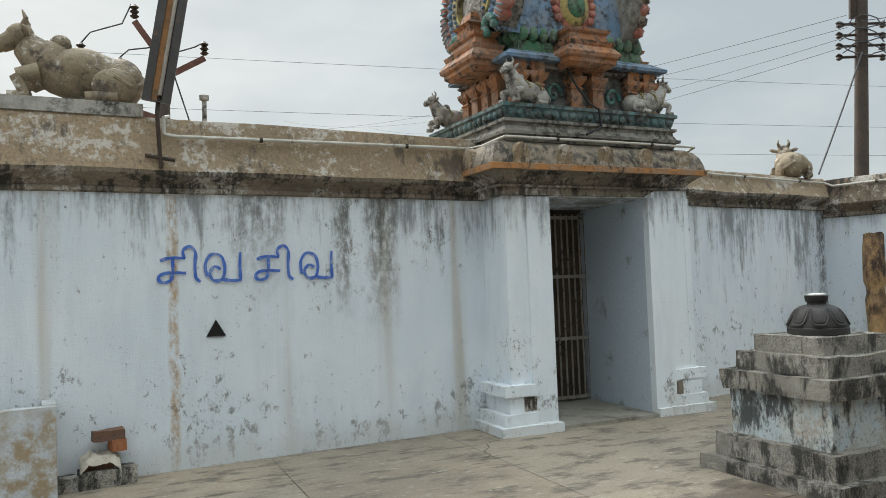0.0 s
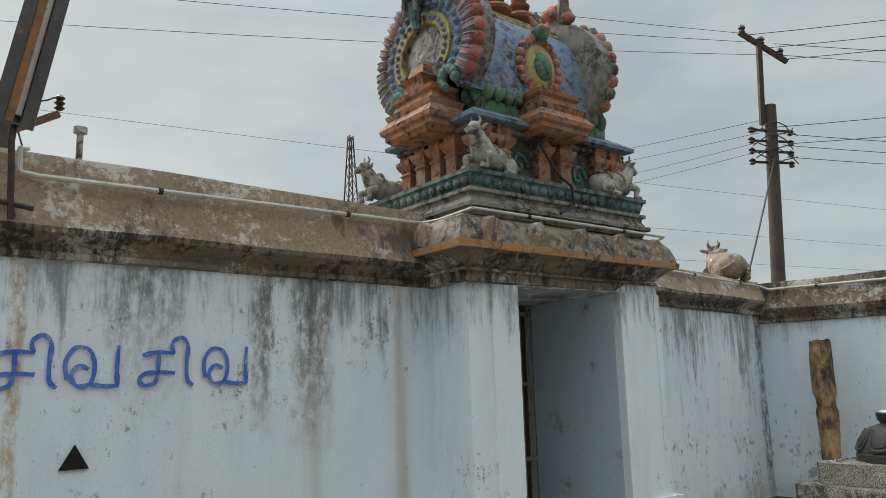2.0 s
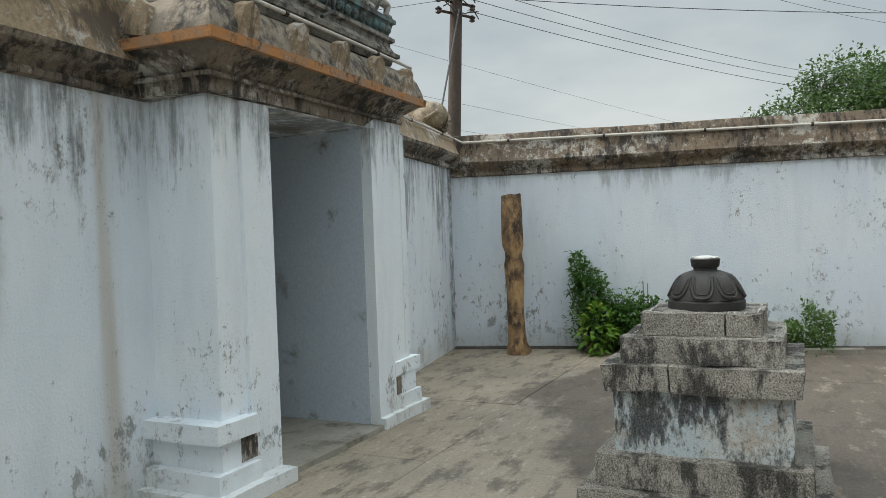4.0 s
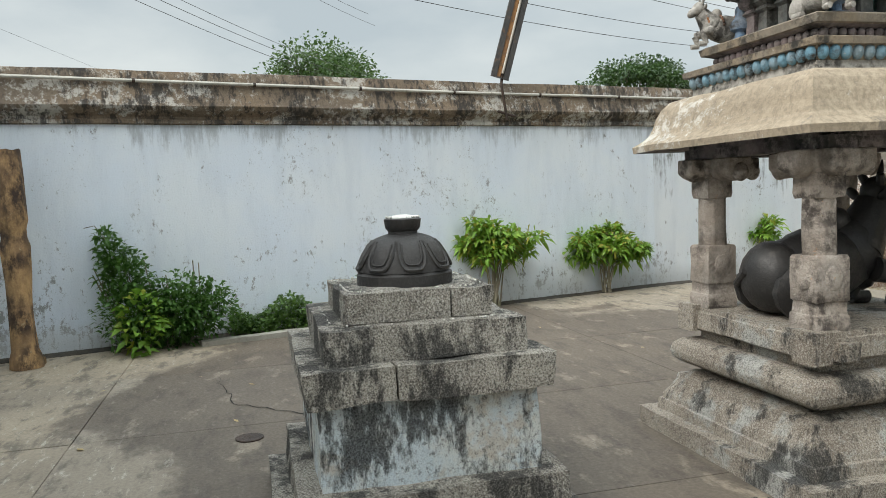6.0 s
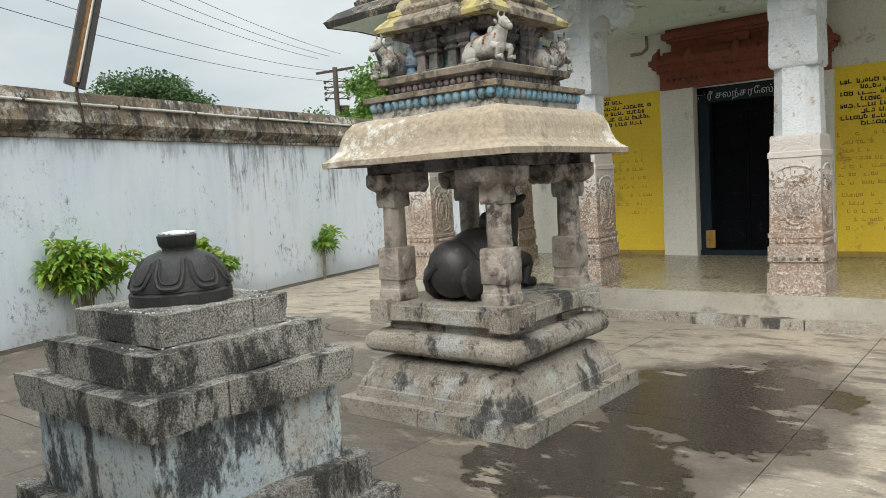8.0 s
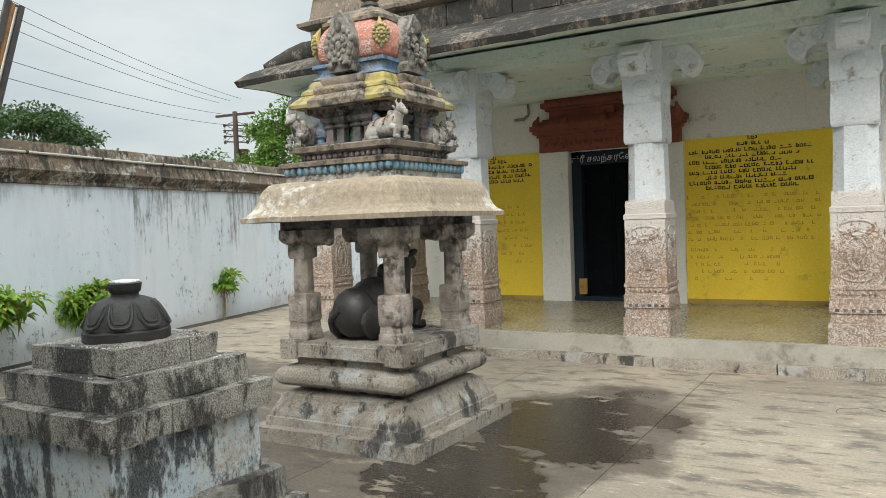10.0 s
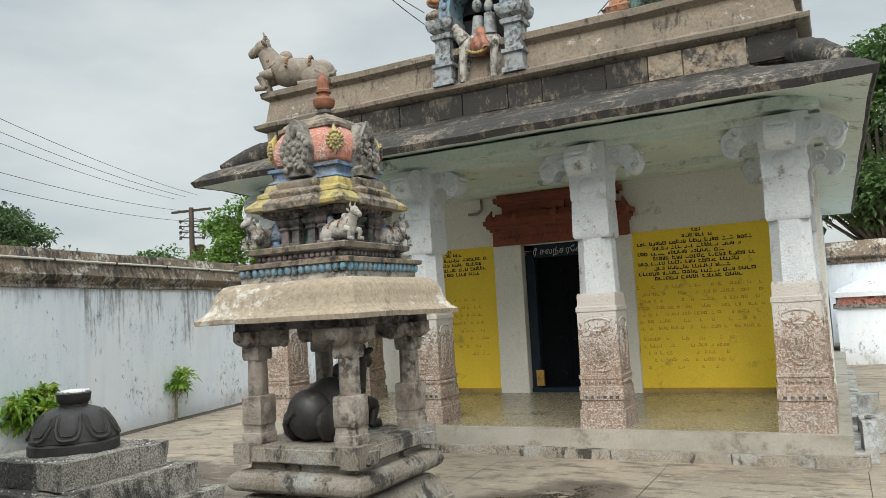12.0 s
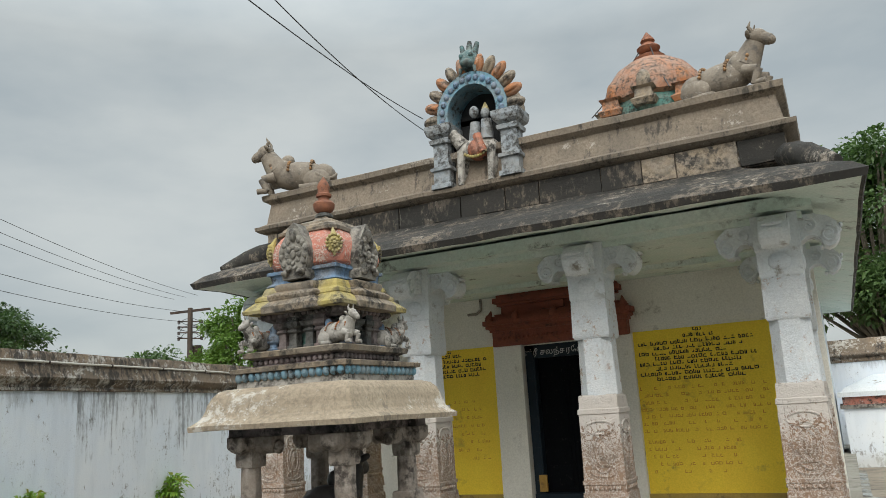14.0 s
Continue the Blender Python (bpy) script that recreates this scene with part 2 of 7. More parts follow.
def limewash(name, base, other, run_top, run_depth, base_damp=0.5, run_strength=1.0, warm=0.0, stains=()):
    """Old limewashed plaster with black algae runs below the coping and damp, flaking patches near the ground."""
    mt, nt, bsdf = paint_nodes(name)
    z = axis(nt, "Z")
    cloud = noise_of(nt, 0.9, 5, 0.6)
    brush = noise_of(nt, 5.0, 6, 0.6, (1, 1, 0.22))
    grain = noise_of(nt, 60, 3, 0.6)
    col = blend(nt, span(nt, cloud, 0.35, 0.66), base, other)
    col = blend(nt, span(nt, brush, 0.42, 0.72, 0.0, 0.45), col, tuple(min(1, c * 0.86) for c in base))
    wet = blend(nt, 0.45, other, (0.33, 0.29, 0.21))
    runs = noise_of(nt, 11.0, 9, 0.72, (1, 1, 0.10))
    runs2 = noise_of(nt, 1.5, 5, 0.65, (1, 1, 0.35))
    mott = noise_of(nt, 16.0, 9, 0.8, (1, 1, 0.5))
    reach = span(nt, z, run_top - run_depth, run_top, 0.0, 0.34)
    total = times(nt, times(nt, runs, times(nt, runs2, 0.9), "ADD"), times(nt, mott, 0.45), "ADD")
    run_mask = span(nt, times(nt, total, reach, "ADD"), 1.38, 1.66, 0.0, 0.8)
    if warm:
        rust = noise_of(nt, 1.3, 4, 0.55, (1, 1, 0.05))
        col = blend(nt, times(nt, span(nt, rust, 0.56, 0.68), warm), col, (0.36, 0.26, 0.13))
    wob = noise_of(nt, 3.0, 5, 0.65)
    for sx, width, z_low, tint, amount in stains:
        dx = times(nt, times(nt, axis(nt, "X"), -sx, "ADD"), times(nt, times(nt, wob, -0.5, "ADD"), width * 1.2), "ADD")
        near = span(nt, times(nt, dx, dx), 0.0, width * width, 1.0, 0.0)
        fall = span(nt, times(nt, z, times(nt, wob, 0.8), "ADD"), z_low + 0.1, z_low + 0.9)
        col = blend(nt, times(nt, times(nt, near, fall), times(nt, span(nt, mott, 0.36, 0.6), amount)), col, tint)
    col = blend(nt, times(nt, run_mask, run_strength), col, (0.05, 0.052, 0.048))
    flake = noise_of(nt, 8.0, 11, 0.8)
    patch = noise_of(nt, 1.7, 4, 0.6, (1, 1, 0.6))
    damp = span(nt, z, 0.0, 1.5, 0.10 * base_damp, 0.0)
    fl = span(nt, times(nt, times(nt, times(nt, flake, mott, "ADD"), times(nt, patch, 0.55), "ADD"), damp, "ADD"), 1.42, 1.52)
    col = blend(nt, times(nt, fl, 0.72), col, (0.17, 0.165, 0.15))
    low = span(nt, times(nt, times(nt, patch, 0.6), span(nt, z, 0.0, 0.5, 0.45 * base_damp, 0.0), "ADD"), 0.42, 0.75)
    col = blend(nt, times(nt, low, 0.6), col, wet)
    pits = times(nt, noise_of(nt, 46, 5, 0.75), times(nt, patch, 0.35), "ADD")
    col = blend(nt, span(nt, pits, 0.80, 0.88, 0.0, 0.6), col, (0.20, 0.19, 0.17))
    col = blend(nt, span(nt, grain, 0.55, 0.75, 0.0, 0.25), col, tuple(0.72 * c for c in base))
    nt.links.new(col, bsdf.inputs["Base Color"])
    bsdf.inputs["Roughness"].default_value = 0.88
    bump(nt, bsdf, times(nt, times(nt, brush, grain, "ADD"), fl, "SUBTRACT"), 0.35, 0.012)
    return mt


def leafy(name, a, b, tip=None):
    mt, nt, bsdf = paint_nodes(name)
    g = nt.nodes.new("ShaderNodeNewGeometry")
    col = blend(nt, g.outputs["Random Per Island"], a, b)
    if tip:
        col = blend(nt, span(nt, g.outputs["Random Per Island"], 0.78, 0.95), col, tip)
    nt.links.new(col, bsdf.inputs["Base Color"])
    bsdf.inputs["Roughness"].default_value = 0.45
    tr = nt.nodes.new("ShaderNodeBsdfTranslucent")
    nt.links.new(col, tr.inputs["Color"])
    mx = nt.nodes.new("ShaderNodeMixShader")
    mx.inputs[0].default_value = 0.35
    nt.links.new(bsdf.outputs[0], mx.inputs[1])
    nt.links.new(tr.outputs[0], mx.inputs[2])
    nt.links.new(mx.outputs[0], nt.nodes["Material Output"].inputs["Surface"])
    return mt


def flat(name, col, rough=0.6, metal=0.0, shine=0.5):
    mt = worn(name, col, tuple(c * 0.8 for c in col), dirt_amount=0.12, rough=rough, metal=metal, big=6.0, fine=60, relief=0.1)
    mt.node_tree.nodes["Principled BSDF"].inputs["Specular IOR Level"].default_value = shine
    return mt


def aged_coping(name, base, other, soot, soot_cut, white, white_cut, streak=0.25, relief=0.7):
    """Moulded lime plaster long in the rain: fine dark streaks, soot in drifts and thin remains of whitewash."""
    mt, nt, bsdf = paint_nodes(name)
    drift = noise_of(nt, 1.3, 5, 0.6)
    fine = noise_of(nt, 34, 5, 0.75)
    col = blend(nt, span(nt, drift, 0.36, 0.64), base, other)
    col = blend(nt, span(nt, fine, 0.36, 0.68, 0.0, 0.7), col, tuple(c * 0.45 for c in base))
    wash = times(nt, noise_of(nt, 13, 12, 0.82), times(nt, noise_of(nt, 1.7, 4, 0.6, (1, 1, 2.2)), 0.7), "ADD")
    col = blend(nt, span(nt, wash, white_cut, white_cut + 0.10, 0.0, 0.75), col, white)
    run = times(nt, noise_of(nt, 15, 10, 0.75, (1, 1, streak)), times(nt, noise_of(nt, 2.1, 5, 0.65), 0.8), "ADD")
    col = blend(nt, span(nt, run, soot_cut, soot_cut + 0.16, 0.0, 0.9), col, soot)
    nt.links.new(col, bsdf.inputs["Base Color"])
    bsdf.inputs["Roughness"].default_value = 0.88
    bump(nt, bsdf, times(nt, fine, wash, "ADD"), relief, 0.012)
    return mt


def granite(name, pale, mid, stain_cut, grain=1.0, tint=None, relief=0.9):
    """Rough-dressed granite: salt-and-pepper grain, pale crust and black stains with crisp ragged edges."""
    mt, nt, bsdf = paint_nodes(name)
    big = noise_of(nt, 3.2, 7, 0.65)
    sp = noise_of(nt, 130, 4, 0.8)
    pit = noise_of(nt, 38, 6, 0.75)
    col = blend(nt, span(nt, big, 0.38, 0.62), pale, mid)
    if tint:
        col = blend(nt, span(nt, noise_of(nt, 2.3, 6, 0.7), 0.52, 0.60, 0.0, 0.6), col, tint)
    col = blend(nt, span(nt, sp, 0.50, 0.60, 0.0, 0.6 * grain), col, (0.66, 0.64, 0.58))
    col = blend(nt, span(nt, sp, 0.39, 0.48, 0.7 * grain, 0.0), col, (0.03, 0.028, 0.026))
    col = blend(nt, span(nt, pit, 0.36, 0.46, 0.6, 0.0), col, (0.05, 0.045, 0.04))
    stain = times(nt, noise_of(nt, 6.5, 12, 0.78, (1, 1, 0.35)), times(nt, noise_of(nt, 1.9, 4, 0.6), 0.7), "ADD")
    col = blend(nt, times(nt, span(nt, stain, stain_cut - 0.02, stain_cut + 0.09), span(nt, sp, 0.35, 0.7, 0.97, 0.7)), col, (0.018, 0.018, 0.017))
    nt.links.new(col, bsdf.inputs["Base Color"])
    bsdf.inputs["Roughness"].default_value = 0.85
    bump(nt, bsdf, times(nt, times(nt, sp, pit, "ADD"), times(nt, big, 1.2), "ADD"), relief, 0.014)
    return mt


BLUE_WALL = limewash("blue_limewash", (0.68, 0.75, 0.81), (0.74, 0.79, 0.83), 2.38, 1.1, 0.8, 0.85, 0.5, [(1.16, 0.055, -1.0, (0.42, 0.26, 0.10), 0.8), (2.72, 0.10, 1.3, (0.10, 0.085, 0.06), 0.75), (3.12, 0.22, 1.2, (0.14, 0.12, 0.09), 0.7), (1.9, 0.3, 1.5, (0.2, 0.19, 0.17), 0.5)])
EAST_WALL = limewash("pale_blue_limewash", (0.72, 0.79, 0.87), (0.77, 0.82, 0.86), 2.28, 0.5, 0.9, 0.5)
FAR_WALL = limewash("streaked_limewash", (0.71, 0.77, 0.83), (0.76, 0.80, 0.83), 2.28, 1.9, 1.0, 0.85, 0.0, [(9.98, 0.14, -1.0, (0.05, 0.048, 0.04), 0.85)])
GATE_WALL = limewash("gate_limewash", (0.77, 0.83, 0.88), (0.82, 0.86, 0.88), 2.45, 1.1, 0.9, 0.8, 0.6)
# Passage sides: blue-grey plaster, darker than the limewash on the piers.
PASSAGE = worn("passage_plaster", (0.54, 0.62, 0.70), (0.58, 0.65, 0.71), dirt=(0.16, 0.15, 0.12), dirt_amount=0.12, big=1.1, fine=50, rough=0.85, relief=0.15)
COPING = aged_coping("mossy_coping", (0.25, 0.185, 0.125), (0.17, 0.135, 0.10), (0.03, 0.027, 0.024), 0.87, (0.56, 0.54, 0.49), 0.865)
COPING_BROWN = aged_coping("brown_coping", (0.37, 0.275, 0.175), (0.30, 0.225, 0.145), (0.10, 0.08, 0.06), 0.94, (0.60, 0.57, 0.52), 0.865)
BLACKENED = aged_coping("blackened_mortar", (0.29, 0.24, 0.185), (0.18, 0.15, 0.115), (0.02, 0.019, 0.017), 0.865, (0.55, 0.53, 0.49), 0.88)
GRANITE = granite("rough_granite", (0.42, 0.385, 0.325), (0.26, 0.232, 0.195), 0.845, 1.25)
GRANITE_WARM = granite("brown_granite", (0.33, 0.285, 0.23), (0.235, 0.193, 0.15), 0.905, 0.8, (0.40, 0.42, 0.41), 0.7)
LIMED_STONE = worn("limed_granite", (0.45, 0.49, 0.50), (0.30, 0.27, 0.22), dirt=(0.035, 0.034, 0.03), dirt_amount=0.42, big=3.2, fine=50, streak=0.6, chips=(0.30, 0.42, 0.52), chip_amount=0.05, relief=0.8, speckle=0.45)
BLACK_STONE = worn("oiled_black_stone", (0.022, 0.021, 0.021), (0.034, 0.032, 0.03), dirt=(0.07, 0.065, 0.06), dirt_amount=0.2, big=5.0, fine=60, rough=0.5, relief=0.25)
LOTUS_STONE = worn("dark_lotus_stone", (0.028, 0.026, 0.025), (0.048, 0.044, 0.04), dirt=(0.02, 0.02, 0.02), dirt_amount=0.3, big=5.0, fine=70, rough=0.6, relief=0.4)
OCHRE_LIME = aged_coping("ochre_lime_plaster", (0.43, 0.355, 0.26), (0.36, 0.295, 0.215), (0.17, 0.145, 0.115), 0.93, (0.62, 0.60, 0.55), 0.90, 0.2, 0.45)
PEDESTAL_LIME = granite("pedestal_limewash", (0.66, 0.75, 0.79), (0.72, 0.73, 0.68), 0.845, 0.5, (0.50, 0.40, 0.29), 0.9)
WHITE_LIME = worn("white_limewash", (0.65, 0.70, 0.735), (0.71, 0.745, 0.76), dirt=(0.22, 0.20, 0.17), dirt_amount=0.16, big=2.0, fine=40, relief=0.35)
CREAM = worn("cream_plaster", (0.78, 0.76, 0.69), (0.82, 0.80, 0.73), dirt=(0.3, 0.27, 0.22), dirt_amount=0.1, big=1.2, fine=40, relief=0.12)
YELLOW = worn("yellow_paint", (0.94, 0.69, 0.05), (0.90, 0.63, 0.045), dirt=(0.40, 0.27, 0.05), dirt_amount=0.14, big=1.5, fine=45, rough=0.65, relief=0.1)
RED_PAINT = worn("red_oxide_paint", (0.25, 0.07, 0.04), (0.20, 0.06, 0.036), dirt=(0.07, 0.03, 0.025), dirt_amount=0.25, big=4.0, fine=40, relief=0.3)
GREEN_SOFFIT = worn("pale_green_plaster", (0.62, 0.73, 0.66), (0.70, 0.76, 0.70), dirt=(0.13, 0.14, 0.12), dirt_amount=0.18, big=1.8, fine=35, relief=0.25)
ROOF_DARK = aged_coping("weathered_roof_plaster", (0.17, 0.14, 0.108), (0.085, 0.073, 0.06), (0.014, 0.015, 0.014), 0.755, (0.42, 0.38, 0.32), 0.93, 0.5)
PARAPET = aged_coping("parapet_plaster", (0.26, 0.215, 0.165), (0.18, 0.152, 0.12), (0.05, 0.045, 0.038), 0.92, (0.46, 0.43, 0.38), 0.95, 0.25, 0.5)
PORCH_FLOOR = worn("polished_porch_floor", (0.26, 0.235, 0.17), (0.31, 0.275, 0.20), dirt=(0.10, 0.09, 0.07), dirt_amount=0.25, big=1.0, fine=40, rough=0.28, relief=0.05)
PLATFORM = worn("platform_cement", (0.37, 0.35, 0.30), (0.29, 0.27, 0.225), dirt=(0.14, 0.125, 0.10), dirt_amount=0.3, big=1.4, fine=40, relief=0.3)
# Near-black with little shine: the interior's darkness is put into the leaf colour.
DARK_DOOR = flat("dark_interior_black", (0.005, 0.006, 0.008), 0.8, 0.0, 0.08)
BLUE_BLACK = flat("blue_black_paint", (0.012, 0.024, 0.036), 0.6, 0.0, 0.25)
IRON = worn("dark_iron", (0.045, 0.032, 0.026), (0.075, 0.045, 0.03), dirt=(0.02, 0.018, 0.016), dirt_amount=0.3, big=6, fine=50, rough=0.65, metal=0.3)
OLD_WOOD = worn("old_brown_boards", (0.07, 0.05, 0.036), (0.11, 0.075, 0.05), dirt=(0.04, 0.03, 0.02), dirt_amount=0.35, big=3.0, fine=30, streak=0.9)
PVC = worn("dusty_white_pvc", (0.58, 0.56, 0.50), (0.50, 0.48, 0.42), dirt=(0.2, 0.17, 0.13), dirt_amount=0.2, big=6, fine=40, rough=0.5, relief=0.05)


def concrete_floor():
    """Old cement screed: stained panels, wet in places."""
    mt, nt, bsdf = paint_nodes("stained_cement_floor")
    obj = nt.nodes.new("ShaderNodeObjectInfo")
    big = noise_of(nt, 0.55, 6, 0.62)
    mid = noise_of(nt, 2.4, 8, 0.68, (1, 2.2, 1))
    fine = noise_of(nt, 45, 4, 0.7)
    col = blend(nt, span(nt, big, 0.36, 0.62), (0.38, 0.312, 0.226), (0.245, 0.203, 0.153))
    col = blend(nt, times(nt, obj.outputs["Random"], 0.4), col, (0.31, 0.28, 0.23))
    col = blend(nt, span(nt, mid, 0.48, 0.64, 0.0, 0.8), col, (0.085, 0.072, 0.057))
    col = blend(nt, span(nt, noise_of(nt, 6.0, 9, 0.75, (1, 3, 1)), 0.55, 0.65, 0.0, 0.7), col, (0.50, 0.46, 0.385))
    col = blend(nt, span(nt, noise_of(nt, 22, 9, 0.8), 0.57, 0.66, 0.0, 0.6), col, (0.10, 0.085, 0.07))
    col = blend(nt, span(nt, fine, 0.35, 0.75, 0.0, 0.35), col, (0.15, 0.135, 0.115))
    g = nt.nodes.new("ShaderNodeNewGeometry")
    warp = noise_of(nt, 1.1, 6, 0.6)
    wet, damp = None, None
    for cx, cy, rx, ry, soaked in WET:
        sub = nt.nodes.new("ShaderNodeVectorMath")
        sub.operation = "SUBTRACT"
        nt.links.new(g.outputs["Position"], sub.inputs[0])
        sub.inputs[1].default_value = (cx, cy, 0)
        sc = nt.nodes.new("ShaderNodeVectorMath")
        sc.operation = "MULTIPLY"
        nt.links.new(sub.outputs[0], sc.inputs[0])
        sc.inputs[1].default_value = (1 / rx, 1 / ry, 0)
        ln = nt.nodes.new("ShaderNodeVectorMath")
        ln.operation = "LENGTH"
        nt.links.new(sc.outputs[0], ln.inputs[0])
        reach = times(nt, ln.outputs["Value"], times(nt, warp, 2.2), "ADD")
        one = span(nt, reach, 1.9, 1.97, 1.0, 0.0)
        wide = span(nt, reach, 2.05, 2.35, 1.0, 0.0)
        if soaked:
            wet = one if wet is None else times(nt, wet, one, "MAXIMUM")
        damp = wide if damp is None else times(nt, damp, wide, "MAXIMUM")
    dry_edge = noise_of(nt, 2.2, 8, 0.65, (1, 1.9, 1))
    wet = times(nt, wet, span(nt, dry_edge, 0.37, 0.40))
    damp = times(nt, damp, span(nt, dry_edge, 0.36, 0.44, 0.45, 1.0))
    col = blend(nt, times(nt, damp, 0.78), col, (0.068, 0.052, 0.040))
    col = blend(nt, times(nt, wet, 0.86), col, (0.028, 0.023, 0.018))
    nt.links.new(col, bsdf.inputs["Base Color"])
    ro = times(nt, span(nt, fine, 0.2, 0.8, 0.62, 0.9), times(nt, times(nt, wet, 0.48), times(nt, damp, 0.06), "ADD"), "SUBTRACT")
    nt.links.new(ro, bsdf.inputs["Roughness"])
    bump(nt, bsdf, times(nt, fine, times(nt, mid, 1.5), "ADD"), 0.22, 0.008)
    return mt


# wet places: centre x, y, half sizes, and whether water stands there
WET = [(4.3, 1.45, 0.85, 1.2, 1), (4.45, 2.75, 0.65, 0.75, 1), (6.8, 3.3, 2.4, 1.8, 0), (8.4, 3.2, 2.8, 2.2, 0), (7.9, 4.9, 1.9, 1.2, 0), (8.9, 1.4, 1.2, 1.0, 0)]
CEMENT = concrete_floor()
JOINT = worn("dirty_floor_joint", (0.045, 0.038, 0.03), (0.07, 0.06, 0.045), dirt_amount=0.2, big=3.0)
EARTH = worn("dry_earth", (0.24, 0.18, 0.12), (0.30, 0.24, 0.16), dirt=(0.07, 0.09, 0.03), dirt_amount=0.35, big=0.4, fine=18, relief=0.5)

# ---- ground and floor ----
bm = bm_new()
bmesh.ops.create_grid(bm, x_segments=40, y_segments=40, size=1500)
ground = solid("ground", bm, EARTH, "dry brown earth reaching to the horizon", "ground", kind="structure", at=(0, 0, -0.06))
bm = bm_new()
box(bm, -6.2, 15.0, -14.0, 8.6, -0.05, -0.012)
floor = solid("floor", bm, JOINT, "stained cement courtyard floor with dark joints", "floor", kind="structure")

# ---- compound walls ----
N_A, N_B = (-6.0, 6.56), (4.30, 7.435)
N_C, N_D = (6.55, 7.46), (10.08, 8.10)
E_B = (14.22, -11.0)


def wall_with_coping(name, p, q, z_low, z_top, mats, label, drop=0.0, out=0.13, steps=40):
    bm = bm_new()
    prof = [(0.0, -0.05, 0), (0.0, z_low, 1), (0.035, z_low + 0.012, 1), (0.035, z_low + 0.045, 1), (0.015, z_low + 0.06, 1),
            (0.02, z_low + 0.085, 1), (out, z_low + 0.15, 1), (out + 0.012, z_low + 0.185, 2)]
    h = z_top - z_low - 0.185
    for k, (d, f) in enumerate(((0.93, 0.12), (0.7, 0.35), (0.42, 0.62), (0.22, 0.88), (0.06, 0.985))):
        prof.append((out * d, z_low + 0.185 + h * f, 2))
    prof += [(-0.02, z_top, 2), (-0.42, z_top, 2), (-0.45, z_top - 0.1, 2), (-0.5, z_low, 0), (-0.5, -0.05, 0)]
    sweep(bm, prof, p, q, steps=steps)
    for v in bm.verts:
        if v.co.z > 0.1:
            k = 0.018 if v.co.z > z_low + 0.02 else 0.007
            v.co += k * noise.noise_vector(v.co * Vector((1.1, 1.1, 2.5)).x)
    return solid(name, bm, mats, label, "wall", kind="structure", smooth=True)


wall_north_left = wall_with_coping("wall_north_west", N_A, N_B, 2.37, 3.03, [BLUE_WALL, BLACKENED, COPING_BROWN], "pale blue limewashed wall with black runs under a brown moulded coping")
wall_north_right = wall_with_coping("wall_north_east", N_C, N_D, 2.35, 2.82, [FAR_WALL, BLACKENED, COPING_BROWN], "mildewed pale blue wall beside the gateway under a brown coping", steps=14)
E_M = (N_D[0] + 8.6 * 0.21675, N_D[1] - 8.6)
wall_east = wall_with_coping("wall_east", N_D, E_M, 2.24, 2.79, [EAST_WALL, COPING, COPING], "long pale blue limewashed wall with a lichen-grey coping", out=0.10, steps=34)
wall_east_far = wall_with_coping("wall_east_far", E_M, E_B, 2.24, 2.79, [FAR_WALL, COPING, COPING], "grey-streaked limewashed wall with a lichen-grey coping", out=0.10, steps=36)
bm = bm_new()
sweep(bm, [(0.02, -0.01), (0.02, 0.012), (0.10, 0.010), (0.20, 0.003), (0.20, -0.01)], N_D, E_B, steps=60)
roughen(bm, 0, 0.012, 3.0)
soil = solid("trim_soil", bm, worn("dark_damp_soil", (0.05, 0.042, 0.032), (0.08, 0.065, 0.045), dirt_amount=0.3, big=4), "dark damp soil along the wall foot", "soil", kind="structure")
wall_west = wall_with_coping("wall_west", (-6.0, -14.0), (-6.0, 6.5), 2.3, 2.9, [EAST_WALL, COPING, COPING], "plain limewashed courtyard wall", steps=40)
wall_south = wall_with_coping("wall_south", (14.9, -14.0), (-6.0, -14.0), 2.2, 2.75, [EAST_WALL, COPING, COPING], "pale distant limewashed courtyard wall", steps=40)

# ---- gateway ----
GX = 5.45   # axis of the gateway opening
GY = 6.94   # its front
gateway = thing("gateway", "blue limewashed gateway with moulded cornice and stepped pier bases", "gateway", kind="structure")


def pier(x0, x1, side):
    bm = bm_new()
    box(bm, x0, x1, GY, 8.35, 0.0, 2.36)
    # raised strip beside the opening
    xs = (x1 - 0.27, x1 + 0.002) if side > 0 else (x0 - 0.002, x0 + 0.27)
    box(bm, xs[0], xs[1], GY - 0.03, 8.2, 0.0, 2.358)
    e = (x0 - 0.006, x0 + 0.07) if side > 0 else (x1 - 0.07, x1 + 0.006)
    box(bm, e[0], e[1], GY - 0.008, 8.2, 0.55, 2.357)
    soften(bm, 0.012, 2)
    return part("pier", bm, GATE_WALL, gateway)


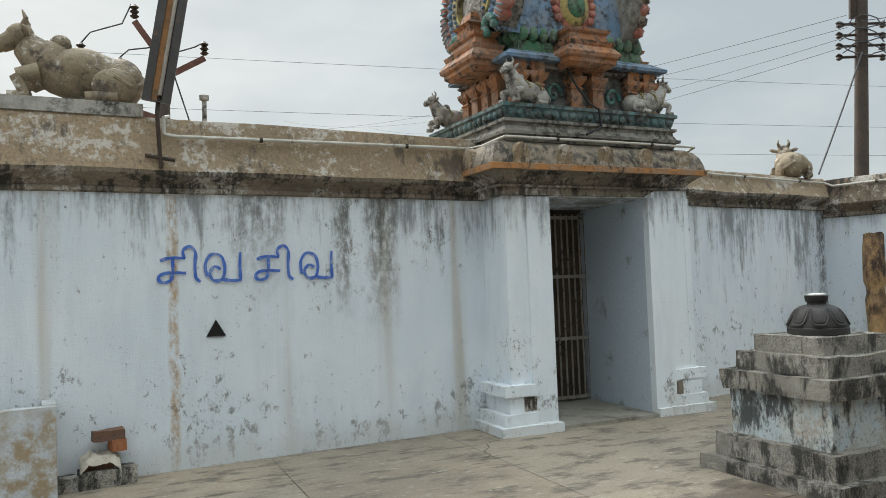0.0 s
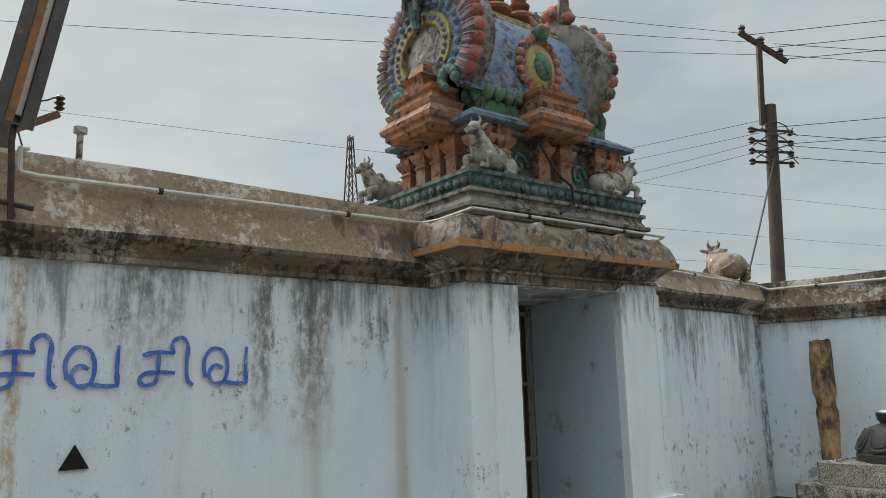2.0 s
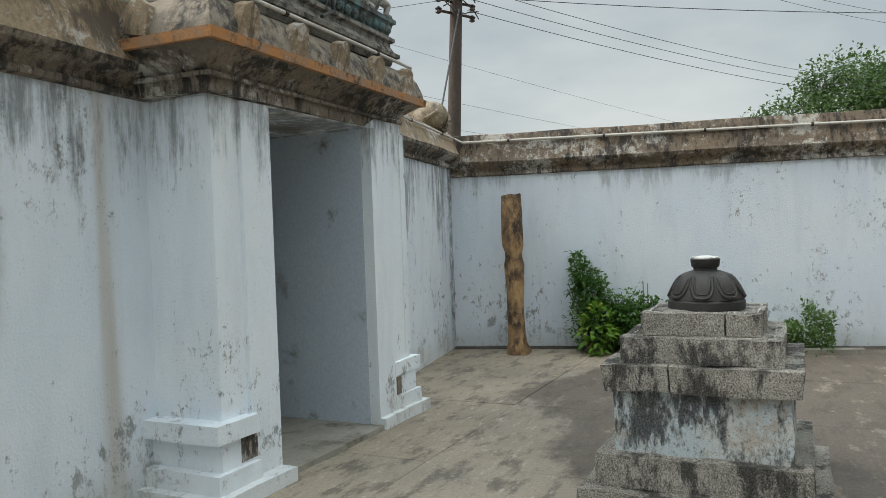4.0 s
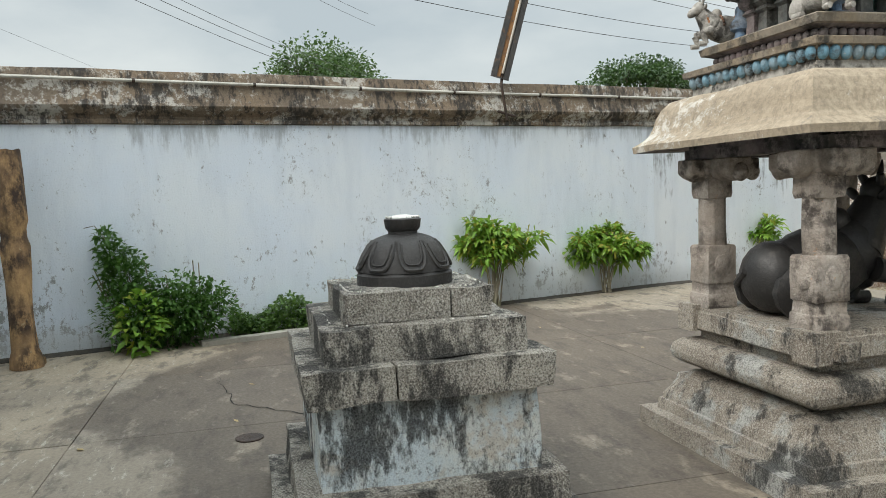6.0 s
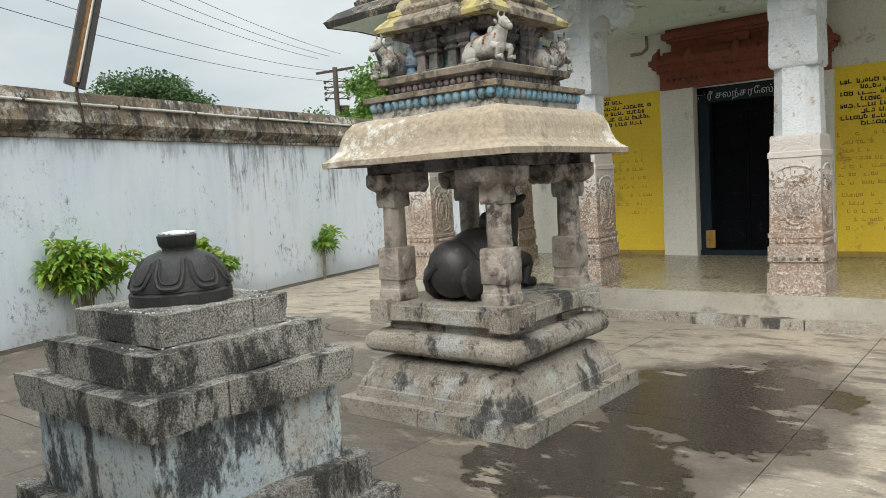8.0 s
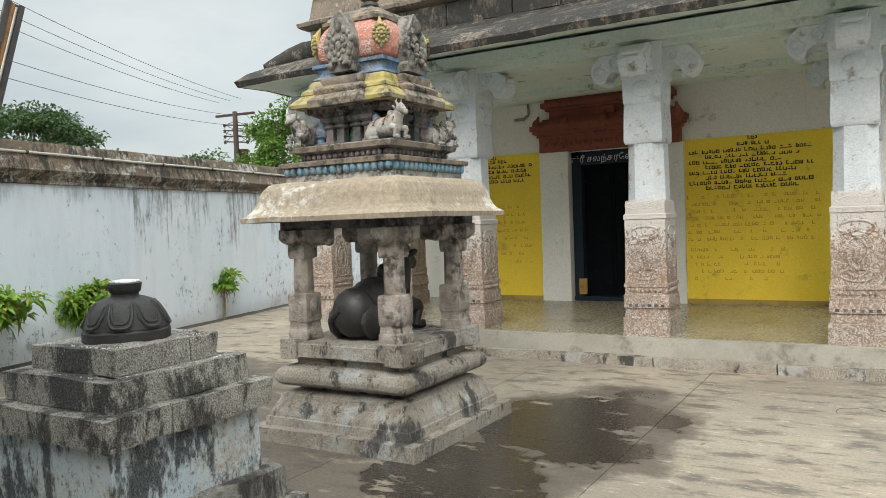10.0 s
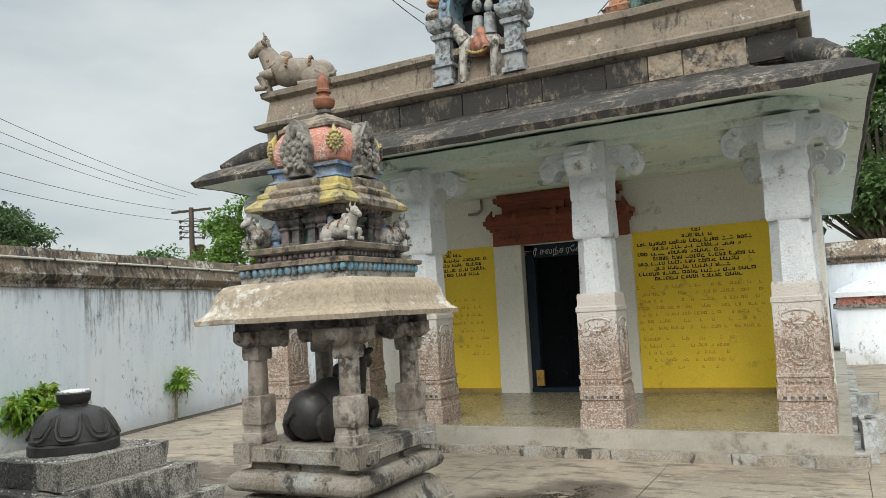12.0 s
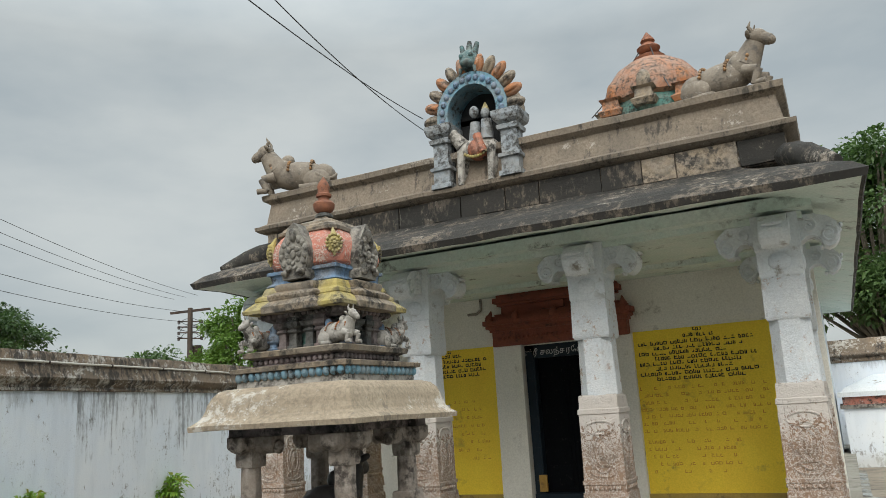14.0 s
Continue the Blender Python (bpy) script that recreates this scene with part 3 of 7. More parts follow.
def pier_base(x0, x1, side):
    """Stepped block round the outer part of a pier, with a dark block for the recess in its middle course."""
    a, b = (x0, x1 - 0.26) if side > 0 else (x0 + 0.26, x1)
    fy = 1.0 if side > 0 else 0.35
    bm = bm_new()
    for z0, z1, d in ((0.0, 0.09, 0.20), (0.09, 0.20, 0.13), (0.20, 0.37, 0.055), (0.37, 0.48, 0.12)):
        f = d * 0.55 * fy + 0.01
        if z0 == 0.0:
            box(bm, x0 - (d if side > 0 else 0.0), x1 + (0.0 if side > 0 else d), GY - f - 0.03, 7.6, z0, z1)
        else:
            box(bm, a - (d if side > 0 else 0), b + (0 if side > 0 else d), GY - f, 7.6, z0, z1)
    soften(bm, 0.012, 2), roughen(bm, 1, 0.005, 7, x0)
    base = part("pier_base", bm, GATE_WALL, gateway, "stepped limewashed base block with a dark block for a recess")
    # Dark block set on the course: carries the recess's shade and black stain.
    bm = bm_new()
    xs = (b - 0.13, b + 0.012) if side > 0 else (a - 0.012, a + 0.10)
    box(bm, xs[0], xs[1], GY - 0.055 * 0.55 * fy - 0.016, GY + 0.1, 0.215, 0.355)
    roughen(bm, 1, 0.004, 9)
    part("recess", bm, BLACKENED, base, "dark proud block standing in for the shaded, stained recess")


pier(4.29, 4.79, 1), pier(6.03, 6.60, -1)
pier_base(4.29, 4.79, 1), pier_base(6.03, 6.60, -1)
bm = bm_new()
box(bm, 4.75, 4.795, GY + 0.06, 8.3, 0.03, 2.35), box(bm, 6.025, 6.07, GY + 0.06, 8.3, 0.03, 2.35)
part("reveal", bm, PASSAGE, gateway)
bm = bm_new()
box(bm, 4.6, 6.3, 8.24, 8.34, -0.02, 2.5)
part("backing", bm, OLD_WOOD, gateway, "old brown boards closing the passage")
bm = bm_new()
box(bm, 4.29, 6.60, GY + 0.01, 8.4, 2.362, 2.60)
part("lintel", bm, GATE_WALL, gateway)
bm = bm_new()
box(bm, 4.80, 6.10, GY - 0.06, 8.25, -0.03, 0.035)
soften(bm, 0.01)
part("threshold", bm, PLATFORM, gateway, "worn cement threshold")
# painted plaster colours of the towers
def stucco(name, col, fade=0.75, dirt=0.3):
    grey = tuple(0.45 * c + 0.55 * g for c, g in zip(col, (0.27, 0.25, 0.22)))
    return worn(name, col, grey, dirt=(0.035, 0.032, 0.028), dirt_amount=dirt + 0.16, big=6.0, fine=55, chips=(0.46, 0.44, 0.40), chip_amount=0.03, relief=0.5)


ORANGE = stucco("faded_orange_stucco", (0.40, 0.165, 0.065))
BLUE = stucco("faded_blue_stucco", (0.15, 0.25, 0.38))
TEAL = stucco("faded_teal_stucco", (0.07, 0.24, 0.21))
BLUEGREEN = stucco("blue_green_stucco", (0.10, 0.20, 0.21), dirt=0.45)
GREEN = stucco("faded_green_stucco", (0.06, 0.20, 0.10))
ROSE = stucco("faded_rose_stucco", (0.50, 0.17, 0.12))
YELLOWISH = stucco("faded_yellow_stucco", (0.44, 0.36, 0.12))
GREY_STUCCO = stucco("grey_weathered_stucco", (0.27, 0.255, 0.22), dirt=0.4)
BROWN_STUCCO = stucco("brown_weathered_stucco", (0.30, 0.24, 0.17), dirt=0.4)
PALE_STUCCO = stucco("pale_grey_stucco", (0.46, 0.44, 0.40), dirt=0.35)
MAUVE = stucco("mauve_grey_stucco", (0.25, 0.20, 0.20), dirt=0.5)
# Near-black stucco: shade painted into recesses, also dark pilasters and small details.
SHADOW_STUCCO = stucco("shadow_dark_stucco", (0.07, 0.08, 0.08), dirt=0.4)
ORANGE_EDGE = stucco("orange_edge_paint", (0.52, 0.24, 0.08), dirt=0.15)
SKY_BLUE = stucco("sky_blue_stucco", (0.14, 0.29, 0.38), dirt=0.2)
CLAY = worn("terracotta_finial", (0.29, 0.115, 0.06), (0.21, 0.085, 0.05), dirt=(0.06, 0.04, 0.03), dirt_amount=0.3, big=8, fine=60)


def petal_row(bm, x0, x1, y0, y1, z, h, step=0.09, out=0.03, m=0):
    """A row of small rounded petals round a rectangle."""
    for ax, a0, a1, c, s in (("x", x0, x1, y0, -1), ("x", x0, x1, y1, 1), ("y", y0, y1, x0, -1), ("y", y0, y1, x1, 1)):
        n = max(2, int(round((a1 - a0) / step)))
        for i in range(n):
            t = a0 + (i + 0.5) * (a1 - a0) / n
            r = 0.5 * (a1 - a0) / n
            p = (t, c, z + h / 2) if ax == "x" else (c, t, z + h / 2)
            rad = (r * 0.92, out, h / 2) if ax == "x" else (out, r * 0.92, h / 2)
            ell(bm, p, rad, m=m, seg=8)


def bull(horn=0.06, m_body=0, m_trim=1, seg=14, dz=0.0, trim=True):
    """A seated bull facing +x, one metre from chest to tail, of one mesh."""
    bm = bm_new()
    ell(bm, (-0.05, 0, 0.26), (0.44, 0.21, 0.215), (0, -4, 0), m_body, seg)
    ell(bm, (-0.36, 0, 0.22), (0.19, 0.22, 0.205), m=m_body, seg=seg)
    ell(bm, (0.24, 0, 0.34), (0.20, 0.175, 0.20), (0, -35, 0), m_body, seg)
    ell(bm, (0.14, 0, 0.51), (0.095, 0.075, 0.085), m=m_body, seg=10)
    limb(bm, (0.28, 0, 0.36), (0.43, 0, 0.60 + dz), 0.175, 0.115, 12, m_body)
    ell(bm, (0.34, 0, 0.32), (0.10, 0.13, 0.22), m=m_body, seg=10)
    ell(bm, (0.46, 0, 0.66 + dz), (0.12, 0.098, 0.105), (0, 20, 0), m_body, 12)
    limb(bm, (0.48, 0, 0.65 + dz), (0.61, 0, 0.575 + dz), 0.088, 0.066, 12, m_body)
    ell(bm, (0.615, 0, 0.572 + dz), (0.052, 0.068, 0.058), m=m_body, seg=10)
    for s in (-1, 1):
        limb(bm, (0.43, 0.055 * s, 0.72 + dz), (0.40, 0.085 * s, 0.72 + horn + dz), 0.032, 0.022, 8, m_body)
        limb(bm, (0.40, 0.085 * s, 0.72 + horn + dz), (0.43, 0.07 * s, 0.76 + 1.6 * horn + dz), 0.022, 0.006, 8, m_body)
        ell(bm, (0.40, 0.15 * s, 0.665 + dz), (0.03, 0.075, 0.032), (20 * s, 0, -15 * s), m_body, 8)
        # folded legs
        limb(bm, (0.30, 0.15 * s, 0.24), (0.47, 0.17 * s, 0.20), 0.075, 0.055, 10, m_body)
        limb(bm, (0.47, 0.17 * s, 0.20), (0.40, 0.17 * s, 0.03), 0.055, 0.04, 10, m_body)
        limb(bm, (0.40, 0.17 * s, 0.04), (0.54, 0.17 * s, 0.035), 0.04, 0.04, 10, m_body)
        ell(bm, (-0.30, 0.19 * s, 0.15), (0.20, 0.075, 0.15), m=m_body, seg=10)
        limb(bm, (-0.32, 0.21 * s, 0.05), (-0.06, 0.23 * s, 0.04), 0.06, 0.042, 10, m_body)
    tail = [(-0.54, 0.02, 0.26), (-0.52, 0.14, 0.18), (-0.42, 0.235, 0.14), (-0.30, 0.245, 0.22)]
    tube(bm, tail, 0.024, 8, m_body)
    if not trim:
        ell(bm, (-0.03, 0, 0.30), (0.30, 0.23, 0.19), m=m_body, seg=seg)
        return bm
    # necklace, bells and saddle band
    for k in range(14):
        a = 2 * math.pi * k / 14
        ell(bm, (0.35 + 0.045 * math.cos(a), 0.145 * math.sin(a), 0.455 - 0.06 + 0.105 * math.cos(a)), (0.024, 0.024, 0.026), m=m_trim, seg=6)
    for x in (-0.22, 0.10):
        n = 12
        for k in range(n):
            a = math.pi * (0.08 + 0.84 * k / (n - 1))
            ell(bm, (x, 0.222 * math.cos(a), 0.255 + 0.222 * math.sin(a)), (0.022, 0.03, 0.022), m=m_trim, seg=6)
    return bm


def nandi(at, turn, size, mats, label, category="bull statue", z_scale=1.0, group="bull statues", dz=0.0, trim=True):
    bm = bull(dz=dz, trim=trim)
    bmesh.ops.scale(bm, vec=(1, 1, z_scale), verts=bm.verts[:])
    return solid("bull_statue", bm, mats, label, category, group, at=at, turn=turn, size=size, smooth=True)


# cornice of the gateway
TURN_G = 2.5
cornice = thing("gateway_cornice", "stained grey-brown rounded gateway cornice with an orange edge", "cornice", kind="structure", at=(GX - 0.09, 7.5, 0), turn=TURN_G)
cx0, cx1, cy0, cy1 = -1.16, 1.16, -0.57, 0.75
bm = bm_new()
slab(bm, [(2.37, 0.01), (2.445, 0.015), (2.446, 0.05), (2.47, 0.05), (2.475, 0.02), (2.53, 0.07), (2.58, 0.14), (2.60, 0.17)], cx0, cx1, cy0, cy1)
soften(bm, 0.008), roughen(bm, 2, 0.006, 5)
part("moulding", bm, BLACKENED, cornice, "blackened flaring plaster moulding")
bm = bm_new()
slab(bm, [(2.602, 0.19), (2.60, 0.205), (2.655, 0.215), (2.66, 0.20)], cx0, cx1, cy0, cy1)
part("edge", bm, ORANGE_EDGE, cornice, "faded orange painted edge")
bm = bm_new()
slab(bm, [(2.655, 0.195), (2.72, 0.185), (2.80, 0.155), (2.87, 0.10), (2.905, 0.03), (2.91, -0.02)], cx0, cx1, cy0, cy1)
roughen(bm, 3, 0.006, 5)
part("hood", bm, BROWN_STUCCO, cornice, "rounded brown plaster hood", smooth=True)
for ax, vals in (("x", (-1.03, -0.52, 0.0, 0.52, 1.03)), ("y", (-0.25, 0.25))):
    for v in vals:
        for s in ((-1,) if ax == "x" else (-1, 1)):
            bm = bm_new()
            pts = [(-0.085, 0), (0.085, 0), (0.085, 0.1), (0.06, 0.17), (0, 0.2), (-0.06, 0.17), (-0.085, 0.1)]
            plate(bm, pts, -0.03, 0.05)
            soften(bm, 0.012)
            ob = part("boss", bm, [COPING_BROWN], cornice)
            ob.matrix_basis = pose(v, cy0 - 0.165, 2.67, 12, 0, 0) if ax == "x" else pose(s * (cx1 + 0.165), v, 2.67, 0, 12 * s, 90)

# ---- tower over the gateway ----
TW = (GX - 0.12, 7.50)
tower = thing("gateway_tower", "faded multicoloured plaster barrel-roofed temple tower", "temple tower", at=(TW[0], TW[1], 0), turn=TURN_G)
tx, ty0, ty1 = 1.08, -0.62, 1.06
bm = bm_new()
slab(bm, [(2.905, 0.0), (2.965, 0.02), (2.97, 0.055), (3.0, 0.06), (3.005, 0.03), (3.06, 0.0), (3.09, 0.0), (3.10, 0.03), (3.13, 0.03)], -tx, tx, ty0, ty1)
soften(bm, 0.006)
part("plinth", bm, GREY_STUCCO, tower, "grey moulded plinth")
bm = bm_new()
slab(bm, [(3.13, -0.05), (3.135, 0.0), (3.15, 0.01), (3.245, 0.04), (3.25, 0.06), (3.285, 0.06), (3.29, 0.03)], -tx + 0.02, tx - 0.02, ty0 + 0.02, ty1 - 0.02)
petal_row(bm, -tx, tx, ty0, ty1, 3.155, 0.085, 0.11, 0.035)
part("petal_band", bm, BLUEGREEN, tower, "blue-green band of petals")
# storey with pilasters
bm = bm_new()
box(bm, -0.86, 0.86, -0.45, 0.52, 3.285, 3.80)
# Wall behind the pilasters coloured near-black, as the shade between them.
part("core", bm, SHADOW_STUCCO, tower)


def tower_pilaster(x, y, w=0.13):
    bm = bm_new()
    loft(bm, [(3.287, w * 0.55), (3.33, w * 0.55), (3.335, w * 0.42), (3.50, w * 0.42), (3.52, w * 0.52), (3.545, w * 0.40), (3.58, w * 0.56), (3.61, w * 0.66), (3.65, w * 0.70), (3.655, w * 0.5), (3.78, w * 0.5)], x, y)
    soften(bm, 0.004, 1)
    part("pilaster", bm, ORANGE, tower)


for x in (-0.84, -0.62, -0.14, 0.14, 0.62, 0.84):
    for y in (-0.47, 0.54):
        tower_pilaster(x, y, 0.16)
for y in (-0.2, 0.02, 0.25):
    for x in (-0.88, 0.88):
        tower_pilaster(x, y, 0.16)
bm = bm_new()
for x, w in ((-0.38, 0.2), (0.38, 0.2)):
    for k in range(26):
        t = k / 25 * 4.2
        r = 0.10 * (1 - k / 30)
        ell(bm, (x + r * math.cos(t * 1.5), -0.46, 3.46 + r * math.sin(t * 1.5) * 1.2), (0.022, 0.02, 0.022), m=0, seg=6)
part("scroll", bm, TEAL, tower, "teal scroll relief")
# roof slabs over the storey
bm = bm_new()
slab(bm, [(3.69, -0.04), (3.70, 0.03), (3.725, 0.05), (3.73, 0.02), (3.76, 0.02)], -0.92, 0.92, -0.5, 0.57)
part("architrave", bm, MAUVE, tower)
bm = bm_new()
slab(bm, [(3.755, 0.06), (3.765, 0.12), (3.80, 0.125), (3.86, 0.03), (3.88, 0.0)], -0.92, 0.92, -0.5, 0.57)
soften(bm, 0.006)
part("eave", bm, BLUE, tower, "faded blue sloping eave")
for x, y, hx, hy in ((-1.06, 0.02, 0.16, 0.32), (0.86, 0.02, 0.16, 0.32), (-0.08, -0.58, 0.27, 0.16)):
    bm = bm_new()
    slab(bm, [(3.70, -0.02), (3.74, 0.03), (3.78, 0.03), (3.80, 0.06), (3.84, 0.07), (3.92, 0.01), (3.94, 0.02), (3.97, 0.03), (3.975, -0.02), (4.06, -0.04), (4.08, -0.01), (4.11, 0.0)], x - hx, x + hx, y - hy, y + hy)
    soften(bm, 0.006, 1)
    part("bracket_moulding", bm, ORANGE, tower, "stepped orange moulding")
# green cushion petals and barrel roof
bm = bm_new()
box(bm, -0.80, 0.80, -0.47, 0.53, 3.87, 4.0)
petal_row(bm, -0.80, 0.80, -0.47, 0.53, 3.98, 0.17, 0.125, 0.07)
part("cushion", bm, GREEN, tower, "green row of cushion petals")
bm = bm_new()
n = 20
prof = []
for i in range(n + 1):
    a = math.pi * i / n
    prof.append((0.52 * math.cos(a) * (1 + 0.06 * math.sin(a)), 4.06 + 1.0 * math.sin(a) ** 0.82))
last = None
for k in range(13):
    x = -1.05 + 1.72 * k / 12
    ring = [bm.verts.new((x, 0.03 + y, z)) for y, z in prof]
    if last:
        for i in range(n):
            bm.faces.new((last[i], last[i + 1], ring[i + 1], ring[i]))
    last = ring
part("barrel_roof", bm, BLUE, tower, "faded blue barrel roof", smooth=True)
bm = bm_new()
for y in (-0.16, 0.22):
    box(bm, -1.05, 0.66, y - 0.03, y + 0.03, 4.975, 5.03)
petal_row(bm, -1.0, 0.62, -0.19, 0.25, 4.95, 0.07, 0.10, 0.03)
box(bm, -1.05, 0.66, -0.15, 0.21, 5.0, 5.08)
part("ridge", bm, YELLOWISH, tower, "yellowish ridge band")
KALASAM = [(0.0, 0.05), (0.02, 0.055), (0.05, 0.10), (0.075, 0.135), (0.10, 0.14), (0.125, 0.12), (0.15, 0.055), (0.17, 0.05), (0.19, 0.085), (0.21, 0.09), (0.23, 0.05), (0.26, 0.065), (0.30, 0.062), (0.305, 0.085), (0.32, 0.08), (0.35, 0.055), (0.40, 0.035), (0.45, 0.004)]
for x in (-0.50, -0.15, 0.19):
    bm = bm_new()
    lathe(bm, [(z * 1.3, r * 1.25) for z, r in KALASAM], (x, 0.03, 5.08), 16)
    part("finial", bm, CLAY, tower, "terracotta pot finial", smooth=True)


def gable(x, s, mats_front):
    """The horseshoe gable at one end of the barrel roof, facing s along x."""
    cz, cy = 4.53, 0.03

    def arch(a, r):
        # angle from the foot round the top
        return cy + r * 1.14 * math.cos(a), cz + r * (0.98 if math.sin(a) > 0 else 0.90) * math.sin(a)

    def band(r0, r1, x0, x1, a0, a1, n=36):
        bm = bm_new()
        last = None
        for i in range(n + 1):
            a = a0 + (a1 - a0) * i / n
            (ya, za), (yb, zb) = arch(a, r0), arch(a, r1)
            ring = [bm.verts.new(p) for p in ((x + s * x0, ya, za), (x + s * x1, ya, za), (x + s * x1, yb, zb), (x + s * x0, yb, zb))]
            if last:
                quad_ring(bm, last, ring)
            last = ring
        return bm
    lo, hi = radians(-52), radians(232)
    part("gable_back", band(0.30, 0.66, -0.16, 0.04, lo, hi), mats_front[4], tower, "grey curved back of the gable", smooth=True)
    bm = bm_new()
    ell(bm, (x, cy, cz), (0.05, 0.32, 0.30), seg=20)
    for k in range(10):
        a = 2 * math.pi * k / 10
        limb(bm, (x + s * 0.045, cy, cz - 0.05), (x + s * 0.03, cy + 0.16 * math.cos(a), cz - 0.05 + 0.16 * math.sin(a)), 0.03, 0.012, 6)
    part("medallion", bm, PALE_STUCCO, tower, "pale lotus medallion")
    part("inner_ring", band(0.27, 0.38, 0.0, 0.085, radians(-40), radians(220)), mats_front[0], tower)
    part("ring", band(0.38, 0.53, 0.0, 0.06, radians(-42), radians(222)), mats_front[1], tower)
    bm = bm_new()
    for k in range(21):
        a = radians(-36) + radians(252) * k / 20
        y, z = arch(a, 0.455)
        ell(bm, (x + s * 0.06, y, z), (0.045, 0.035, 0.035), seg=8)
        y, z = arch(a, 0.325)
        ell(bm, (x + s * 0.09, y, z), (0.03, 0.022, 0.022), seg=6)
    part("beads", bm, mats_front[1], tower)
    for k in range(23):
        a = radians(-36) + radians(252) * k / 22
        if abs(a - math.pi / 2) < 0.16:
            continue
        bm = bm_new()
        y0, z0 = arch(a, 0.50)
        y1, z1 = arch(a + 0.05 * (1 if a < math.pi / 2 else -1), 0.665)
        mid = 0.55 * Vector((x + s * 0.02, y1, z1)) + 0.45 * Vector((x, y0, z0))
        ell(bm, mid, (0.085, 0.125, 0.082), (math.degrees(a), 0, 0), seg=12)
        for d in (-0.028, 0.028):
            c = mid + Vector((s * 0.068, -d * math.sin(a), d * math.cos(a)))
            ell(bm, c, (0.022, 0.085, 0.013), (math.degrees(a), 0, 0), m=1, seg=8)
        part("flame", bm, [mats_front[2] if k % 2 == 0 else mats_front[3], mats_front[6]], tower, smooth=True)
    # lion mask on the crown
    bm = bm_new()
    ell(bm, (x + s * 0.06, cy, 5.36), (0.14, 0.15, 0.17), seg=12)
    ell(bm, (x + s * 0.20, cy, 5.29), (0.08, 0.085, 0.07), seg=10)
    for q in (-1, 1):
        ell(bm, (x + s * 0.17, cy + 0.075 * q, 5.40), (0.05, 0.05, 0.05), seg=10)
        limb(bm, (x + s * 0.02, cy + 0.10 * q, 5.45), (x - s * 0.04, cy + 0.17 * q, 5.60), 0.06, 0.04, 8)
        limb(bm, (x + s * 0.19, cy + 0.06 * q, 5.25), (x + s * 0.20, cy + 0.07 * q, 5.12), 0.03, 0.015, 6)
    limb(bm, (x + s * 0.16, cy, 5.22), (x + s * 0.14, cy, 5.02), 0.05, 0.03, 8)
    ell(bm, (x, cy, 5.52), (0.10, 0.10, 0.08), m=1, seg=10)
    for k in range(7):
        a = radians(15 + 25 * k)
        ell(bm, (x + s * 0.02, cy + 0.16 * math.cos(a), 5.42 + 0.16 * math.sin(a)), (0.07, 0.05, 0.05), m=1, seg=8)
    for q in (-1, 1):
        ell(bm, (x + s * 0.212, cy + 0.075 * q, 5.40), (0.016, 0.02, 0.02), m=2, seg=8)
    bmesh.ops.scale(bm, vec=(1.3, 1.3, 1.25), space=Matrix.Translation((-x, -cy, -5.2)), verts=bm.verts[:])
    bmesh.ops.translate(bm, vec=(-s * 0.04, -0.03, -0.25), verts=bm.verts[:])
    part("lion_mask", bm, [mats_front[5], mats_front[2], SHADOW_STUCCO], tower, "bulging-eyed lion mask crowning the gable", smooth=True)
    bm = bm_new()
    for q in (-1, 1):
        for k in range(9):
            a = k / 8 * 4.0
            r = 0.12 * (1 - 0.06 * k)
            ell(bm, (x + s * 0.07, cy + q * (0.36 + r * math.cos(a)), 4.14 + r * math.sin(a)), (0.05, 0.05, 0.05), seg=8)
    part("peacock_scroll", bm, TEAL, tower, "teal curling foot scroll", smooth=True)
    bm = bm_new()
    slab(bm, [(4.04, 0.0), (4.10, 0.03), (4.13, 0.0), (4.22, 0.0), (4.25, 0.04), (4.30, -0.03), (4.38, -0.05), (4.42, -0.1)], x + s * 0.06 - 0.12, x + s * 0.06 + 0.12, cy - 0.15, cy + 0.15)
    part("throne", bm, ORANGE, tower)


OXBLOOD = stucco("faded_oxblood_stucco", (0.36, 0.09, 0.055))
gable(-0.99, -1, (YELLOWISH, BLUE, OXBLOOD, ROSE, GREY_STUCCO, BLUEGREEN, SKY_BLUE))
gable(0.68, 1, (GREY_STUCCO, GREY_STUCCO, ROSE, BROWN_STUCCO, GREY_STUCCO, GREY_STUCCO, GREY_STUCCO))
# small niche on the front
bm = bm_new()
for r, dy, mi in ((0.25, -0.47, 0), (0.19, -0.50, 1), (0.12, -0.53, 2)):
    ell(bm, (-0.10, dy, 4.42), (r, 0.06, r * 1.2), m=mi, seg=18)
for k in range(15):
    a = radians(-30) + radians(240) * k / 14
    ell(bm, (-0.10 + 0.24 * math.cos(a), -0.49, 4.42 + 0.29 * math.sin(a)), (0.05, 0.05, 0.05), m=0, seg=8)
ell(bm, (-0.10, -0.53, 4.76), (0.10, 0.08, 0.085), m=2, seg=10)
for q in (-1, 1):
    ell(bm, (-0.10 + 0.04 * q, -0.60, 4.79), (0.025, 0.025, 0.025), m=1, seg=8)
    limb(bm, (-0.10 + 0.06 * q, -0.53, 4.82), (-0.10 + 0.12 * q, -0.52, 4.90), 0.035, 0.012, 8, 0)
part("niche_medallion", bm, [ROSE, YELLOWISH, GREEN], tower, "rose and yellow flame medallion", smooth=True)
bm = bm_new()
